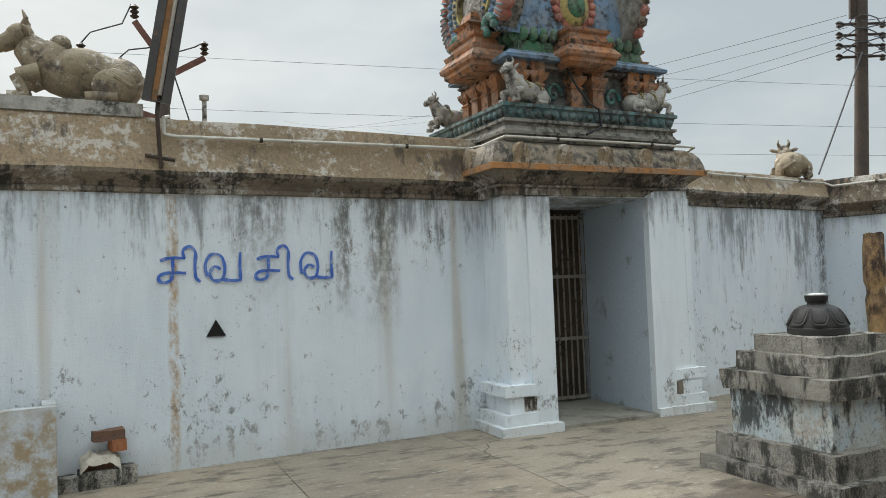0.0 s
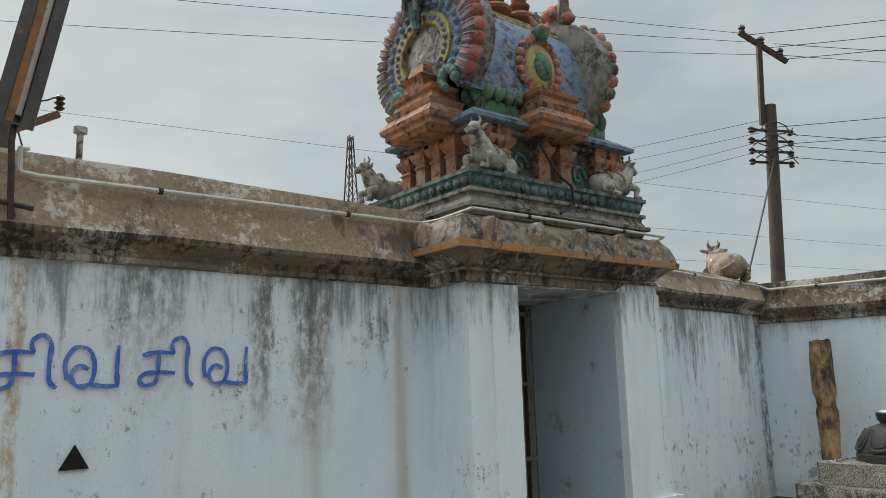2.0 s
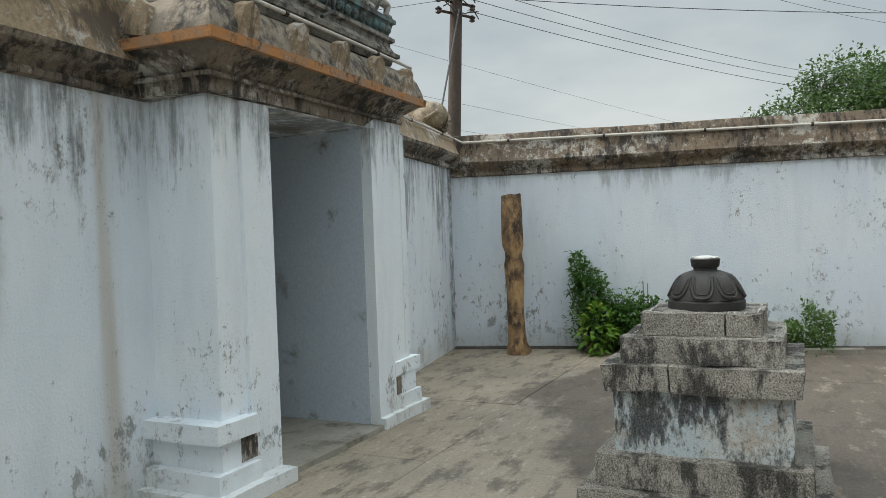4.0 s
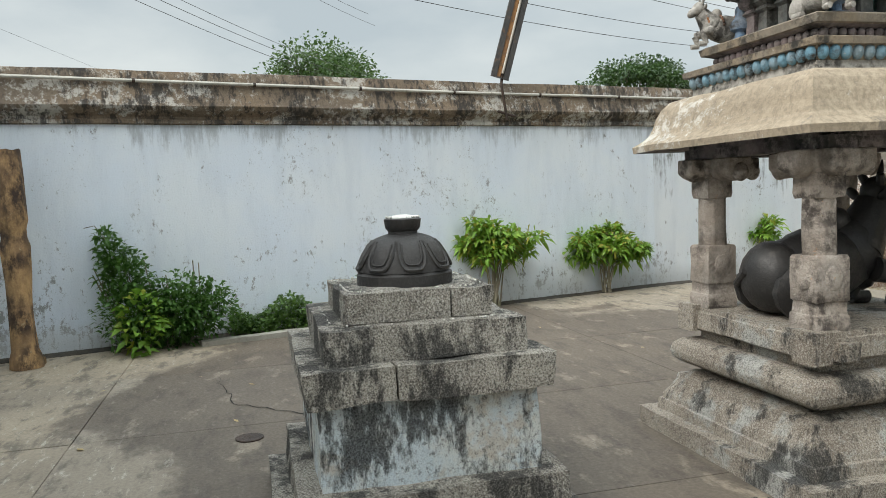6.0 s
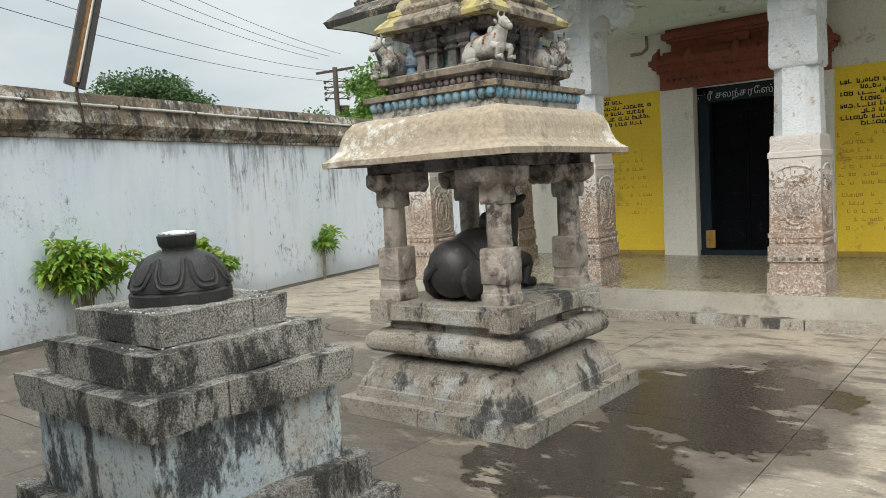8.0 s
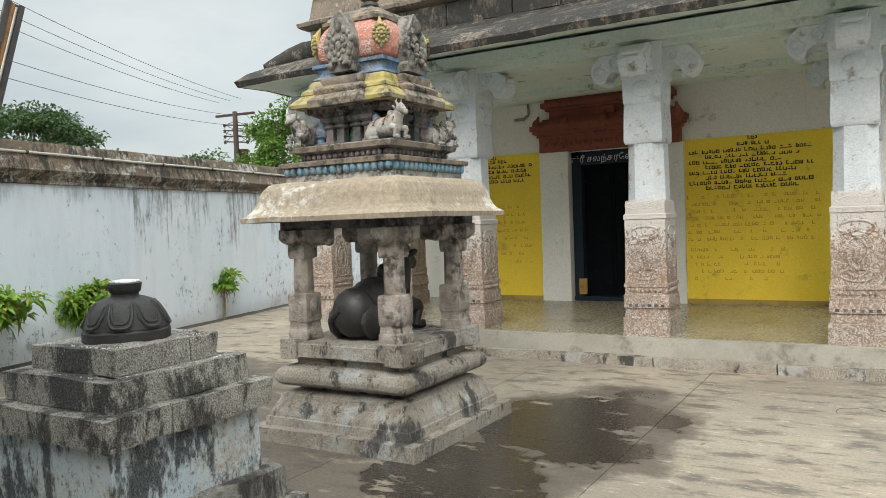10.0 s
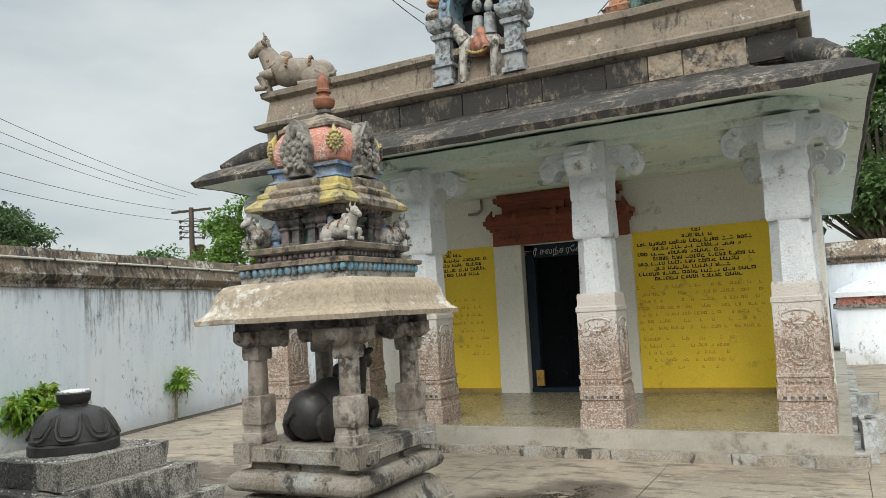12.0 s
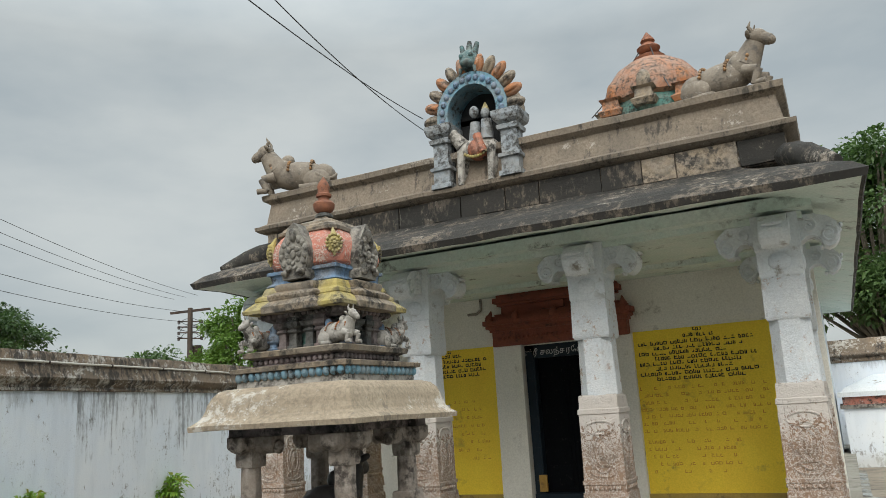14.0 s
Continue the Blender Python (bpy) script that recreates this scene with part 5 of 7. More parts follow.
# back wall with its door
bm = bm_new()
DX0, DX1, DZ = 5.14, 6.40, 2.56
for x0, x1, z0, z1 in ((2.2, DX0, TZ, 3.75), (DX1, 9.1, TZ, 3.75), (DX0, DX1, DZ, 3.75)):
    box(bm, x0, x1, TB - 0.35, TB, z0, z1)
wall_temple = solid("wall_temple", bm, CREAM, "cream plastered temple wall above yellow panels", "wall", kind="structure")
for x0, x1, lab in ((2.75, 4.68, "yellow painted wall panel with faded writing"), (6.86, 8.35, "yellow painted wall panel beside the door")):
    bm = bm_new()
    box(bm, x0, x1, TB - 0.01, TB + 0.006, TZ + 0.06, 2.60)
    part("yellow_panel", bm, YELLOW, wall_temple, lab)
    bm = bm_new()
    box(bm, x0, x1, TB, TB + 0.05, TZ, TZ + 0.07)
    soften(bm, 0.01)
    part("skirting", bm, worn("ochre_skirting", (0.42, 0.29, 0.07), (0.36, 0.25, 0.08), dirt_amount=0.3), wall_temple, "ochre skirting ledge")
door = thing("door_1", "black double door standing in for a dark opening, cream stone frame", "door", kind="structure", at=(0.5 * (DX0 + DX1), TB, TZ))
hw, hh = 0.5 * (DX1 - DX0), DZ - TZ
for s in (-1, 1):
    bm = bm_new()
    box(bm, *sorted((s * hw, s * (hw + 0.46))), -0.02, 0.10, 0.0, hh + 0.02)
    box(bm, *sorted((s * (hw - 0.002), s * (hw + 0.465))), -0.02, 0.105, 0.0, 0.42)
    soften(bm, 0.008)
    part("jamb", bm, CREAM, door)
    bm = bm_new()
    box(bm, *sorted((s * (hw - 0.15), s * hw)), -0.28, -0.06, 0.0, hh)
    for k in range(9):
        box(bm, *sorted((s * (hw - 0.13), s * (hw - 0.03))), -0.065, -0.045, 0.1 + 0.24 * k, 0.26 + 0.24 * k)
    soften(bm, 0.005, 1)
    part("inner_jamb", bm, BLUE_BLACK, door, "dark blue carved inner jamb")
bm = bm_new()
box(bm, -hw, hw, -0.26, -0.06, hh - 0.20, hh)
part("head", bm, BLUE_BLACK, door)
bm = bm_new()
box(bm, -hw, hw, -0.25, -0.03, 0.0, 0.07)
part("sill", bm, BLUE_BLACK, door)
# Closed leaves coloured as dark as the unlit room behind the opening.
for s in (-1, 1):
    bm = bm_new()
    box(bm, *sorted((s * 0.004, s * (hw - 0.15))), -0.26, -0.20, 0.07, hh - 0.2)
    for r in range(5):
        box(bm, *sorted((s * 0.06, s * (hw - 0.2))), -0.205, -0.185, 0.15 + 0.39 * r, 0.46 + 0.39 * r)
    soften(bm, 0.006, 1)
    part("leaf", bm, DARK_DOOR, door, "near-black panelled leaf standing in for the dark interior")
bm = bm_new()
box(bm, hw - 0.2, hw - 0.08, -0.07, -0.03, 0.10, 0.34)
part("yellow_patch", bm, worn("ochre_patch", (0.45, 0.27, 0.06), (0.38, 0.22, 0.05), dirt_amount=0.2), door)
# red moulded lintel
lintel = thing("door_cornice", "red oxide painted moulded door cornice", "cornice", kind="structure", at=(0.5 * (DX0 + DX1), TB, 0))
bm = bm_new()
for z0, z1, w, d in ((2.572, 2.80, 1.06, 0.17), (2.80, 2.83, 1.09, 0.20), (2.86, 2.90, 1.13, 0.26), (2.90, 2.97, 1.16, 0.30), (2.97, 3.03, 1.08, 0.25), (3.03, 3.07, 0.99, 0.20), (3.07, 3.20, 0.90, 0.12), (3.20, 3.24, 0.95, 0.17), (3.24, 3.32, 1.00, 0.22), (3.32, 3.37, 0.95, 0.18), (3.37, 3.44, 0.90, 0.13), (3.44, 3.50, 0.94, 0.17), (3.50, 3.62, 0.86, 0.10)):
    box(bm, -w, w, -0.02, d, z0, z1)
slab(bm, [(2.83, -0.04), (2.86, 0.02)], -1.12, 1.12, -0.02, 0.24)
box(bm, -0.15, 0.15, 0.1, 0.19, 3.08, 3.19)
soften(bm, 0.012), roughen(bm, 1, 0.006, 5)
part("mouldings", bm, RED_PAINT, lintel)
for x in (-1.06, -0.62, 0.0, 0.62, 1.06):
    bm = bm_new()
    ell(bm, (x, 0.25, 2.97), (0.07, 0.07, 0.11), seg=10)
    limb(bm, (x, 0.24, 3.02), (x * 0.98, 0.20, 3.13), 0.05, 0.012, 8)
    part("boss", bm, RED_PAINT, lintel, smooth=True)
bm = bm_new()
for z in (2.64, 3.34):
    for k in range(-12, 13):
        ell(bm, (k * 0.078, 0.175, z + 0.05), (0.025, 0.02, 0.028), seg=6)
part("beading", bm, RED_PAINT, lintel)

# columns
CARVED = worn("carved_limed_column", (0.60, 0.645, 0.68), (0.67, 0.695, 0.71), dirt=(0.30, 0.20, 0.14), dirt_amount=0.12, big=3.0, fine=45, chips=(0.36, 0.27, 0.21), chip_amount=0.075, relief=0.9)


def bare_stone():
    """Red-brown carved granite with limewash left in the carving."""
    mt, nt, bsdf = paint_nodes("carved_red_granite")
    n1 = noise_of(nt, 17, 6, 0.62, distort=1.8)
    n2 = noise_of(nt, 2.0, 5, 0.6)
    fine = noise_of(nt, 70, 3, 0.6)
    col = blend(nt, span(nt, n2, 0.35, 0.65), (0.27, 0.18, 0.125), (0.205, 0.155, 0.12))
    lime = times(nt, span(nt, n1, 0.475, 0.5), span(nt, n1, 0.525, 0.55, 1.0, 0.0))
    z = axis(nt, "Z")
    more = span(nt, times(nt, n1, span(nt, z, 1.0, 1.75, 0.0, 0.46), "ADD"), 0.62, 0.74)
    lime = times(nt, lime, more, "MAXIMUM")
    col = blend(nt, times(nt, lime, 0.72), col, (0.62, 0.60, 0.57))
    col = blend(nt, span(nt, noise_of(nt, 6, 8, 0.7), 0.56, 0.68, 0.0, 0.6), col, (0.14, 0.115, 0.095))
    nt.links.new(col, bsdf.inputs["Base Color"])
    bsdf.inputs["Roughness"].default_value = 0.85
    bump(nt, bsdf, times(nt, n1, times(nt, fine, 0.4), "ADD"), 0.8, 0.02)
    return mt


BARE = bare_stone()


def curl(bm, s, ax, z):
    """One bracket arm ending in a drooping scroll, with raised spirals on its cheeks."""
    pts = [(0.16, 0.30), (0.36, 0.285), (0.47, 0.25), (0.55, 0.18), (0.575, 0.10), (0.56, 0.03), (0.515, -0.03), (0.46, -0.055), (0.41, -0.03), (0.39, 0.03), (0.335, 0.075), (0.27, 0.07), (0.22, 0.03), (0.16, -0.02)]

    def put(u, w, h):
        return (s * u, w, z + h) if ax == "x" else (w, s * u, z + h)
    a = [bm.verts.new(put(u, -0.125, h)) for u, h in pts]
    b = [bm.verts.new(put(u, 0.125, h)) for u, h in pts]
    quad_ring(bm, a, b)
    bm.faces.new(a[::-1]), bm.faces.new(b)
    for w in (-0.125, 0.125):
        for cu, ch, r0, turns in ((0.47, 0.07, 0.095, 1.6), (0.30, 0.17, 0.075, 1.3)):
            line = []
            for k in range(18):
                q = k / 17
                r = r0 * (1 - 0.8 * q)
                ang = radians(100) - turns * 2 * math.pi * q
                line.append(put(cu + r * math.cos(ang), w, ch + r * math.sin(ang)))
            tube(bm, line, 0.016, 5)
    for k in range(5):
        p = put(0.58 - 0.012 * k * k, 0.0, 0.16 - 0.05 * k)
        ell(bm, p, (0.022, 0.10, 0.022) if ax == "x" else (0.10, 0.022, 0.022), seg=8)


def column(at, seed, group="porch columns", label="white limewashed carved stone column with a bare red granite foot"):
    col = thing("porch_column", label, "column", group, kind="", at=at)
    top = 3.36 - TZ
    bm = bm_new()
    loft(bm, [(0.0, 0.25), (0.20, 0.245), (0.205, 0.228), (0.30, 0.225), (0.305, 0.24), (0.44, 0.235), (0.445, 0.222), (0.52, 0.222), (0.525, 0.232), (0.56, 0.232), (0.565, 0.22), (1.24, 0.216), (1.245, 0.226), (1.29, 0.226), (1.30, 0.212), (1.42, 0.208), (1.44, 0.20)])
    soften(bm, 0.01, 2), roughen(bm, 3, 0.006, 8, seed)
    foot = part("foot", bm, BARE, col, "bare carved red granite foot block", smooth=True)
    for k in range(4):
        c, s = (1, 0, -1, 0)[k], (0, 1, 0, -1)[k]
        bm = bm_new()
        for cz, rx, rz in ((0.86, 0.13, 0.22), (0.86, 0.085, 0.15), (0.66, 0.14, 0.06), (1.10, 0.15, 0.07)):
            ring = [(c * 0.219 - s * rx * math.cos(q * math.pi / 9), s * 0.219 + c * rx * math.cos(q * math.pi / 9), cz + rz * math.sin(q * math.pi / 9)) for q in range(19)]
            tube(bm, ring, 0.011, 5)
        for q in range(7):
            o = -0.15 + 0.05 * q
            ell(bm, (c * 0.226 - s * o, s * 0.226 + c * o, 0.49), (0.02, 0.02, 0.022), seg=6)
        ell(bm, (c * 0.215 - s * 0.0, s * 0.215, 0.86), (0.02 + 0.03 * abs(s), 0.02 + 0.03 * abs(c), 0.10), seg=8)
        part("carving", bm, BARE, foot, "raised oval carving", smooth=True)
    bm = bm_new()
    loft(bm, [(1.435, 0.20), (1.80, 0.19), (2.05, 0.185)], chamfer=0.5)
    loft(bm, [(2.04, 0.19), (2.07, 0.205), (2.45, 0.195), (2.46, 0.18)])
    soften(bm, 0.008, 1), roughen(bm, 2, 0.005, 8, seed + 1)
    part("shaft", bm, CARVED, col, "limewashed eight-sided shaft", smooth=True)
    # Slotted band: dark blocks laid on, standing in for the shaded hollows.
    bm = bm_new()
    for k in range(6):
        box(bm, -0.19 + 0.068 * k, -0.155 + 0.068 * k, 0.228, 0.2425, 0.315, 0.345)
    part("slot_shade", bm, SHADOW_STUCCO, col)
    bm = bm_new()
    loft(bm, [(2.45, 0.185), (2.48, 0.20), (2.72, 0.205), (2.74, 0.215), (top, 0.215)])
    for ax in ("x", "y"):
        for s in (-1, 1):
            curl(bm, s, ax, 2.76)
    for c, s in ((0, 1), (1, 0), (-1, 0), (0, -1)):
        ell(bm, (c * 0.20, s * 0.20, 2.61), (0.03 + 0.08 * abs(s), 0.03 + 0.08 * abs(c), 0.09), seg=14)
    soften(bm, 0.008, 1), roughen(bm, 1, 0.005, 8, seed)
    part("capital", bm, WHITE_LIME, col, "scrolled white bracket capital", smooth=True)
    return col


first = column((2.44, -1.24, TZ), 1.0, label="white carved stone corner column with red granite foot and slotted band")
for k, p in enumerate(((4.40, -1.24), (6.58, -1.26), (8.85, -1.26), (2.44, -3.2), (8.85, -3.2))):
    copy_thing(first, pose(p[0], p[1], TZ, 0, 0, 0))["label"] = "white limewashed carved stone column with a bare red granite foot"

# eave, frieze and parapet
RX0, RX1, RF = 2.18, 8.85, -1.0
roof = thing("porch_roof", "weathered black plaster roof with curved eave and parapet", "roof", kind="structure")
bm = bm_new()
box(bm, RX0 - 0.1, RX1 + 0.1, -4.2, RF + 0.1, 3.37, 3.50)
part("ceiling_slab", bm, GREEN_SOFFIT, roof, "pale green plastered ceiling")
bm = bm_new()
for yy in (-1.24, -3.2):
    box(bm, RX0, RX1, yy - 0.16, yy + 0.16, 3.30, 3.372)
part("beam", bm, GREEN_SOFFIT, roof)
bm = bm_new()
slab(bm, [(3.55, 0.0, 1), (3.50, 0.30, 1), (3.40, 0.75, 1), (3.345, 1.0, 1), (3.338, 1.03, 0), (3.405, 1.06, 0), (3.42, 1.04, 0), (3.50, 0.95, 0), (3.58, 0.78, 0), (3.68, 0.5, 0), (3.78, 0.2, 0), (3.86, 0.05, 0), (3.90, 0.0, 0)], RX0 + 0.50, RX1 - 0.74, -12.0, RF - 0.0)
bmesh.ops.subdivide_edges(bm, edges=[e for e in bm.edges if e.calc_length() > 3], cuts=26, use_grid_fill=True)
roughen(bm, 0, 0.014, 2.5)
part("eave", bm, [ROOF_DARK, GREEN_SOFFIT], roof, "curved blackened eave, green below")
for sx, ex in ((RX0 + 0.12, RX0 - 0.42), (RX1 - 0.2, RX1 + 0.2)):
    bm = bm_new()
    pts = [(sx + (ex - sx) * f, RF - 0.10 + 0.85 * f, 3.97 - 0.40 * f) for f in (0, 0.15, 0.3, 0.5, 0.7, 0.9)]
    for (pa, ra), (pb, rb) in zip(zip(pts, (0.05, 0.13, 0.15, 0.14, 0.10, 0.05)), list(zip(pts, (0.05, 0.13, 0.15, 0.14, 0.10, 0.05)))[1:]):
        limb(bm, pa, pb, ra, rb, 12)
    roughen(bm, 1, 0.015, 5, sx)
    part("hip_roll", bm, ROOF_DARK, roof, "rounded blackened roll on the roof corner", smooth=True)
bm = bm_new()
box(bm, RX0 + 0.03, RX1 - 0.03, -12.0, RF - 0.03, 3.88, 4.20)
part("frieze", bm, BLACKENED, roof, "blackened stone frieze")
x = RX0 + 0.03
rnd = random.Random(3)
while x < RX1 - 0.1:
    w = min(rnd.uniform(0.35, 0.8), RX1 - 0.03 - x)
    bm = bm_new()
    box(bm, x + 0.008, x + w - 0.008, RF - 0.06, RF + rnd.uniform(-0.012, 0.015), 3.90, 4.17)
    soften(bm, 0.01), roughen(bm, 2, 0.008, 6, x)
    part("frieze_block", bm, BROWN_STUCCO if rnd.random() < 0.3 else ROOF_DARK, roof, smooth=True)
    x += w
bm = bm_new()
slab(bm, [(4.18, 0.0), (4.20, 0.05), (4.225, 0.09), (4.27, 0.10), (4.28, 0.06), (4.33, -0.02), (4.60, -0.06), (4.62, -0.03), (4.65, 0.02), (4.72, 0.03), (4.735, 0.0)], RX0, RX1, -5.2, RF)
bmesh.ops.subdivide_edges(bm, edges=[e for e in bm.edges if e.calc_length() > 3], cuts=20, use_grid_fill=True)
roughen(bm, 0, 0.012, 2.0)
part("parapet", bm, PARAPET, roof, "grey moulded parapet")
bm = bm_new()
box(bm, RX0 + 0.1, RX1 - 0.1, -13.5, TB - 0.36, TZ, 3.9)
part("hall", bm, WHITE_LIME, roof, "limewashed hall behind the porch")
NANDI_STONE = [worn("brown_plaster_bull", (0.19, 0.16, 0.125), (0.26, 0.225, 0.18), dirt=(0.10, 0.09, 0.08), dirt_amount=0.35, big=4, fine=40, chips=(0.52, 0.50, 0.46), chip_amount=0.05, relief=0.6), stucco("dull_orange_trim", (0.38, 0.21, 0.09))]
nandi((8.45, -1.25, 4.735), 25, 1.0, NANDI_STONE, "weathered plaster bull sitting on the parapet corner", group="roof bulls")
nandi((2.72, -1.3, 4.735), 165, 0.88, NANDI_STONE, "weathered plaster bull sitting on the parapet corner", group="roof bulls")

# ---- leaves ----
def leaf_mesh(name, spots, mat, length, width, rng, droop=0.3, up=0.35):
    """Many small folded leaves, one mesh: spots are points with an outward way."""
    vs, fs = [], []
    for p, out in spots:
        d = Vector((out[0] + rng.gauss(0, 0.5), out[1] + rng.gauss(0, 0.5), out[2] * 0.6 + up + rng.gauss(0, 0.45)))
        if d.length < 0.05:
            continue
        d.normalize()
        side = d.cross(Vector((rng.gauss(0, 0.4), rng.gauss(0, 0.4), 1))).normalized()
        nrm = side.cross(d)
        ln, wd = length * rng.uniform(0.6, 1.2), width * rng.uniform(0.7, 1.2)
        p = Vector(p)
        i = len(vs)
        mid = p + d * ln * 0.5
        tip = p + d * ln - Vector((0, 0, droop * ln))
        vs += [p, mid + side * wd * 0.5 + nrm * wd * 0.12, tip, mid - side * wd * 0.5 + nrm * wd * 0.12, mid]
        fs += [(i, i + 1, i + 4), (i + 1, i + 2, i + 4), (i + 2, i + 3, i + 4), (i + 3, i, i + 4)]
    me = bpy.data.meshes.new(name)
    me.from_pydata([tuple(v) for v in vs], [], fs)
    me.materials.append(mat)
    return me


def leaves(name, spots, mat, length, width, rng, parent, label="", droop=0.3, up=0.35):
    ob = new(name, leaf_mesh(name, spots, mat, length, width, rng, droop, up))
    ob.parent = parent
    tagged(ob, label=label, kind="stuff")
    return ob


BUSH = leafy("bush_leaves", (0.045, 0.12, 0.018), (0.085, 0.19, 0.03))
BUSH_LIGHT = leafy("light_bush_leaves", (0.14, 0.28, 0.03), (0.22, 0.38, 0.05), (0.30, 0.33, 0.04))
PLUM = leafy("frangipani_leaves", (0.14, 0.28, 0.035), (0.25, 0.40, 0.05), (0.33, 0.31, 0.05))
TREE_A = leafy("neem_leaves", (0.055, 0.11, 0.035), (0.10, 0.17, 0.05))
TREE_B = leafy("dark_tree_leaves", (0.03, 0.07, 0.022), (0.07, 0.13, 0.035))
TREE_C = leafy("fresh_tree_leaves", (0.09, 0.18, 0.03), (0.15, 0.26, 0.045))
BARK = worn("grey_bark", (0.16, 0.135, 0.105), (0.23, 0.20, 0.155), dirt=(0.06, 0.05, 0.04), dirt_amount=0.3, big=5, fine=40)
STEM = worn("pale_stems", (0.25, 0.22, 0.16), (0.17, 0.16, 0.10), dirt_amount=0.2, big=6, fine=40)


def tree(at, height, crown_z, radius, flat_, mat, seed, label, n=4200, clumps=26, leaf=0.34):
    rng = random.Random(seed)
    t = thing("tree", label, "tree", "trees beyond the walls", at=at)
    bm = bm_new()
    top = Vector((rng.uniform(-0.3, 0.3), rng.uniform(-0.3, 0.3), crown_z))
    pts = [Vector((0, 0, -0.1)), Vector((0.1, -0.05, crown_z * 0.5)), top]
    for k, (a, b) in enumerate(zip(pts, pts[1:])):
        limb(bm, a, b, 0.055 * height * (1 - 0.3 * k), 0.055 * height * (0.7 - 0.25 * k), 9)
    spots = []
    for k in range(clumps):
        a = rng.uniform(0, 2 * math.pi)
        u = rng.uniform(-0.75, 1.0)
        rr = radius * math.sqrt(max(0.05, 1 - u * u)) * rng.uniform(0.55, 1.05)
        c = Vector((rr * math.cos(a), rr * math.sin(a), crown_z + (height - crown_z) * 0.45 * (1 + u) * rng.uniform(0.85, 1.1)))
        limb(bm, top * 0.8, c, 0.010 * height, 0.003 * height, 6)
        cr = radius * rng.uniform(0.22, 0.42)
        for j in range(n // clumps):
            d = Vector((rng.gauss(0, 1), rng.gauss(0, 1), rng.gauss(0, 0.75))).normalized()
            r = cr * rng.uniform(0.35, 1.0)
            spots.append((c + Vector((d.x * r, d.y * r, d.z * r * flat_)), d))
    part("trunk", bm, BARK, t, smooth=True)
    leaves("crown", spots, mat, leaf, leaf * 0.55, rng, t, "", 0.25, 0.1)
    return t


def stems_and_leaves(name, at, label, n_stems, height, spread, mat, seed, leaf=(0.13, 0.045), per=22, bare=0.4, tuft=0.10, lean=(0, 0)):
    """A shrub: forked thin stems with tufts of leaves at their ends."""
    rng = random.Random(seed)
    t = thing(name, label, "plant", "plants along the wall", at=at)
    bm = bm_new()
    spots = []
    for k in range(n_stems):
        a = rng.uniform(0, 2 * math.pi)
        f = rng.uniform(0.35, 1.0)
        base = Vector((rng.uniform(-0.05, 0.05), rng.uniform(-0.05, 0.05), -0.02))
        tip = Vector((spread[0] * f * math.cos(a) + lean[0], spread[1] * f * math.sin(a) + lean[1], height * rng.uniform(0.6, 1.0) * (1.08 - 0.3 * f)))
        mid = base.lerp(tip, 0.5) + Vector((0, 0, 0.10 * height)) - Vector((0.3 * tip.x, 0.3 * tip.y, 0))
        limb(bm, base, mid, 0.012, 0.008, 6), limb(bm, mid, tip, 0.008, 0.004, 6)
        ends = [tip]
        for q in range(3):
            e = mid.lerp(tip, rng.uniform(0.2, 0.8)) + Vector((rng.gauss(0, 0.09), rng.gauss(0, 0.09), rng.uniform(0.02, 0.14)))
            limb(bm, mid.lerp(tip, 0.3), e, 0.006, 0.003, 5)
            ends.append(e)
        for e in ends:
            for j in range(per):
                d = Vector((rng.gauss(0, 1), rng.gauss(0, 1), rng.gauss(0, 0.7))).normalized()
                spots.append((e + d * tuft * rng.uniform(0.1, 0.8), d))
    part("stem", bm, STEM, t, smooth=True)
    leaves("foliage", spots, mat, leaf[0], leaf[1], rng, t, "", 0.35, 0.25)
    return t


# plants along the east wall
bush = thing("creeper_bush", "dense dark green creeper bush growing against the wall", "bush", "plants along the wall", at=(10.15, 6.0, 0))
rng = random.Random(21)
spots = []
for cx, cy, cz, r, cnt in ((0.0, 0.22, 0.36, 0.38, 1100), (0.05, 0.30, 0.72, 0.28, 700), (0.1, 0.40, 0.95, 0.17, 260), (0.12, 0.47, 1.12, 0.10, 90), (0.0, -0.2, 0.40, 0.36, 1000), (0.05, -0.46, 0.36, 0.30, 700), (0.1, -0.1, 0.22, 0.40, 700)):
    for j in range(cnt):
        d = Vector((rng.gauss(0, 1), rng.gauss(0, 1), rng.gauss(0, 1))).normalized()
        q = rng.uniform(0.3, 1.0)
        spots.append(((cx + d.x * r * q * 0.75, cy + d.y * r * q, max(0.01, cz + d.z * r * q)), d))
leaves("foliage", spots, BUSH, 0.085, 0.04, rng, bush)
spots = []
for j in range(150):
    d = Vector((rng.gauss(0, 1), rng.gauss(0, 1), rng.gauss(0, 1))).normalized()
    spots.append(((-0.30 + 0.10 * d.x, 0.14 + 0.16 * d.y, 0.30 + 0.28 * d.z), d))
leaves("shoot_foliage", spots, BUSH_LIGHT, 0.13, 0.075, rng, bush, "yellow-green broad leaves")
bm = bm_new()
for j in range(14):
    a = rng.uniform(-0.5, 0.5)
    tube(bm, [(0.02, a * 0.5, -0.02), (0.05, a * 0.8, 0.3), (0.12 - abs(a) * 0.1, a + 0.1, rng.uniform(0.5, 0.9))], 0.006, 5)
tube(bm, [(0.1, 0.40, 0.9), (0.12, 0.48, 1.12), (0.13, 0.56, 1.24), (0.13, 0.66, 1.22)], 0.004, 5)
part("stem", bm, STEM, bush)
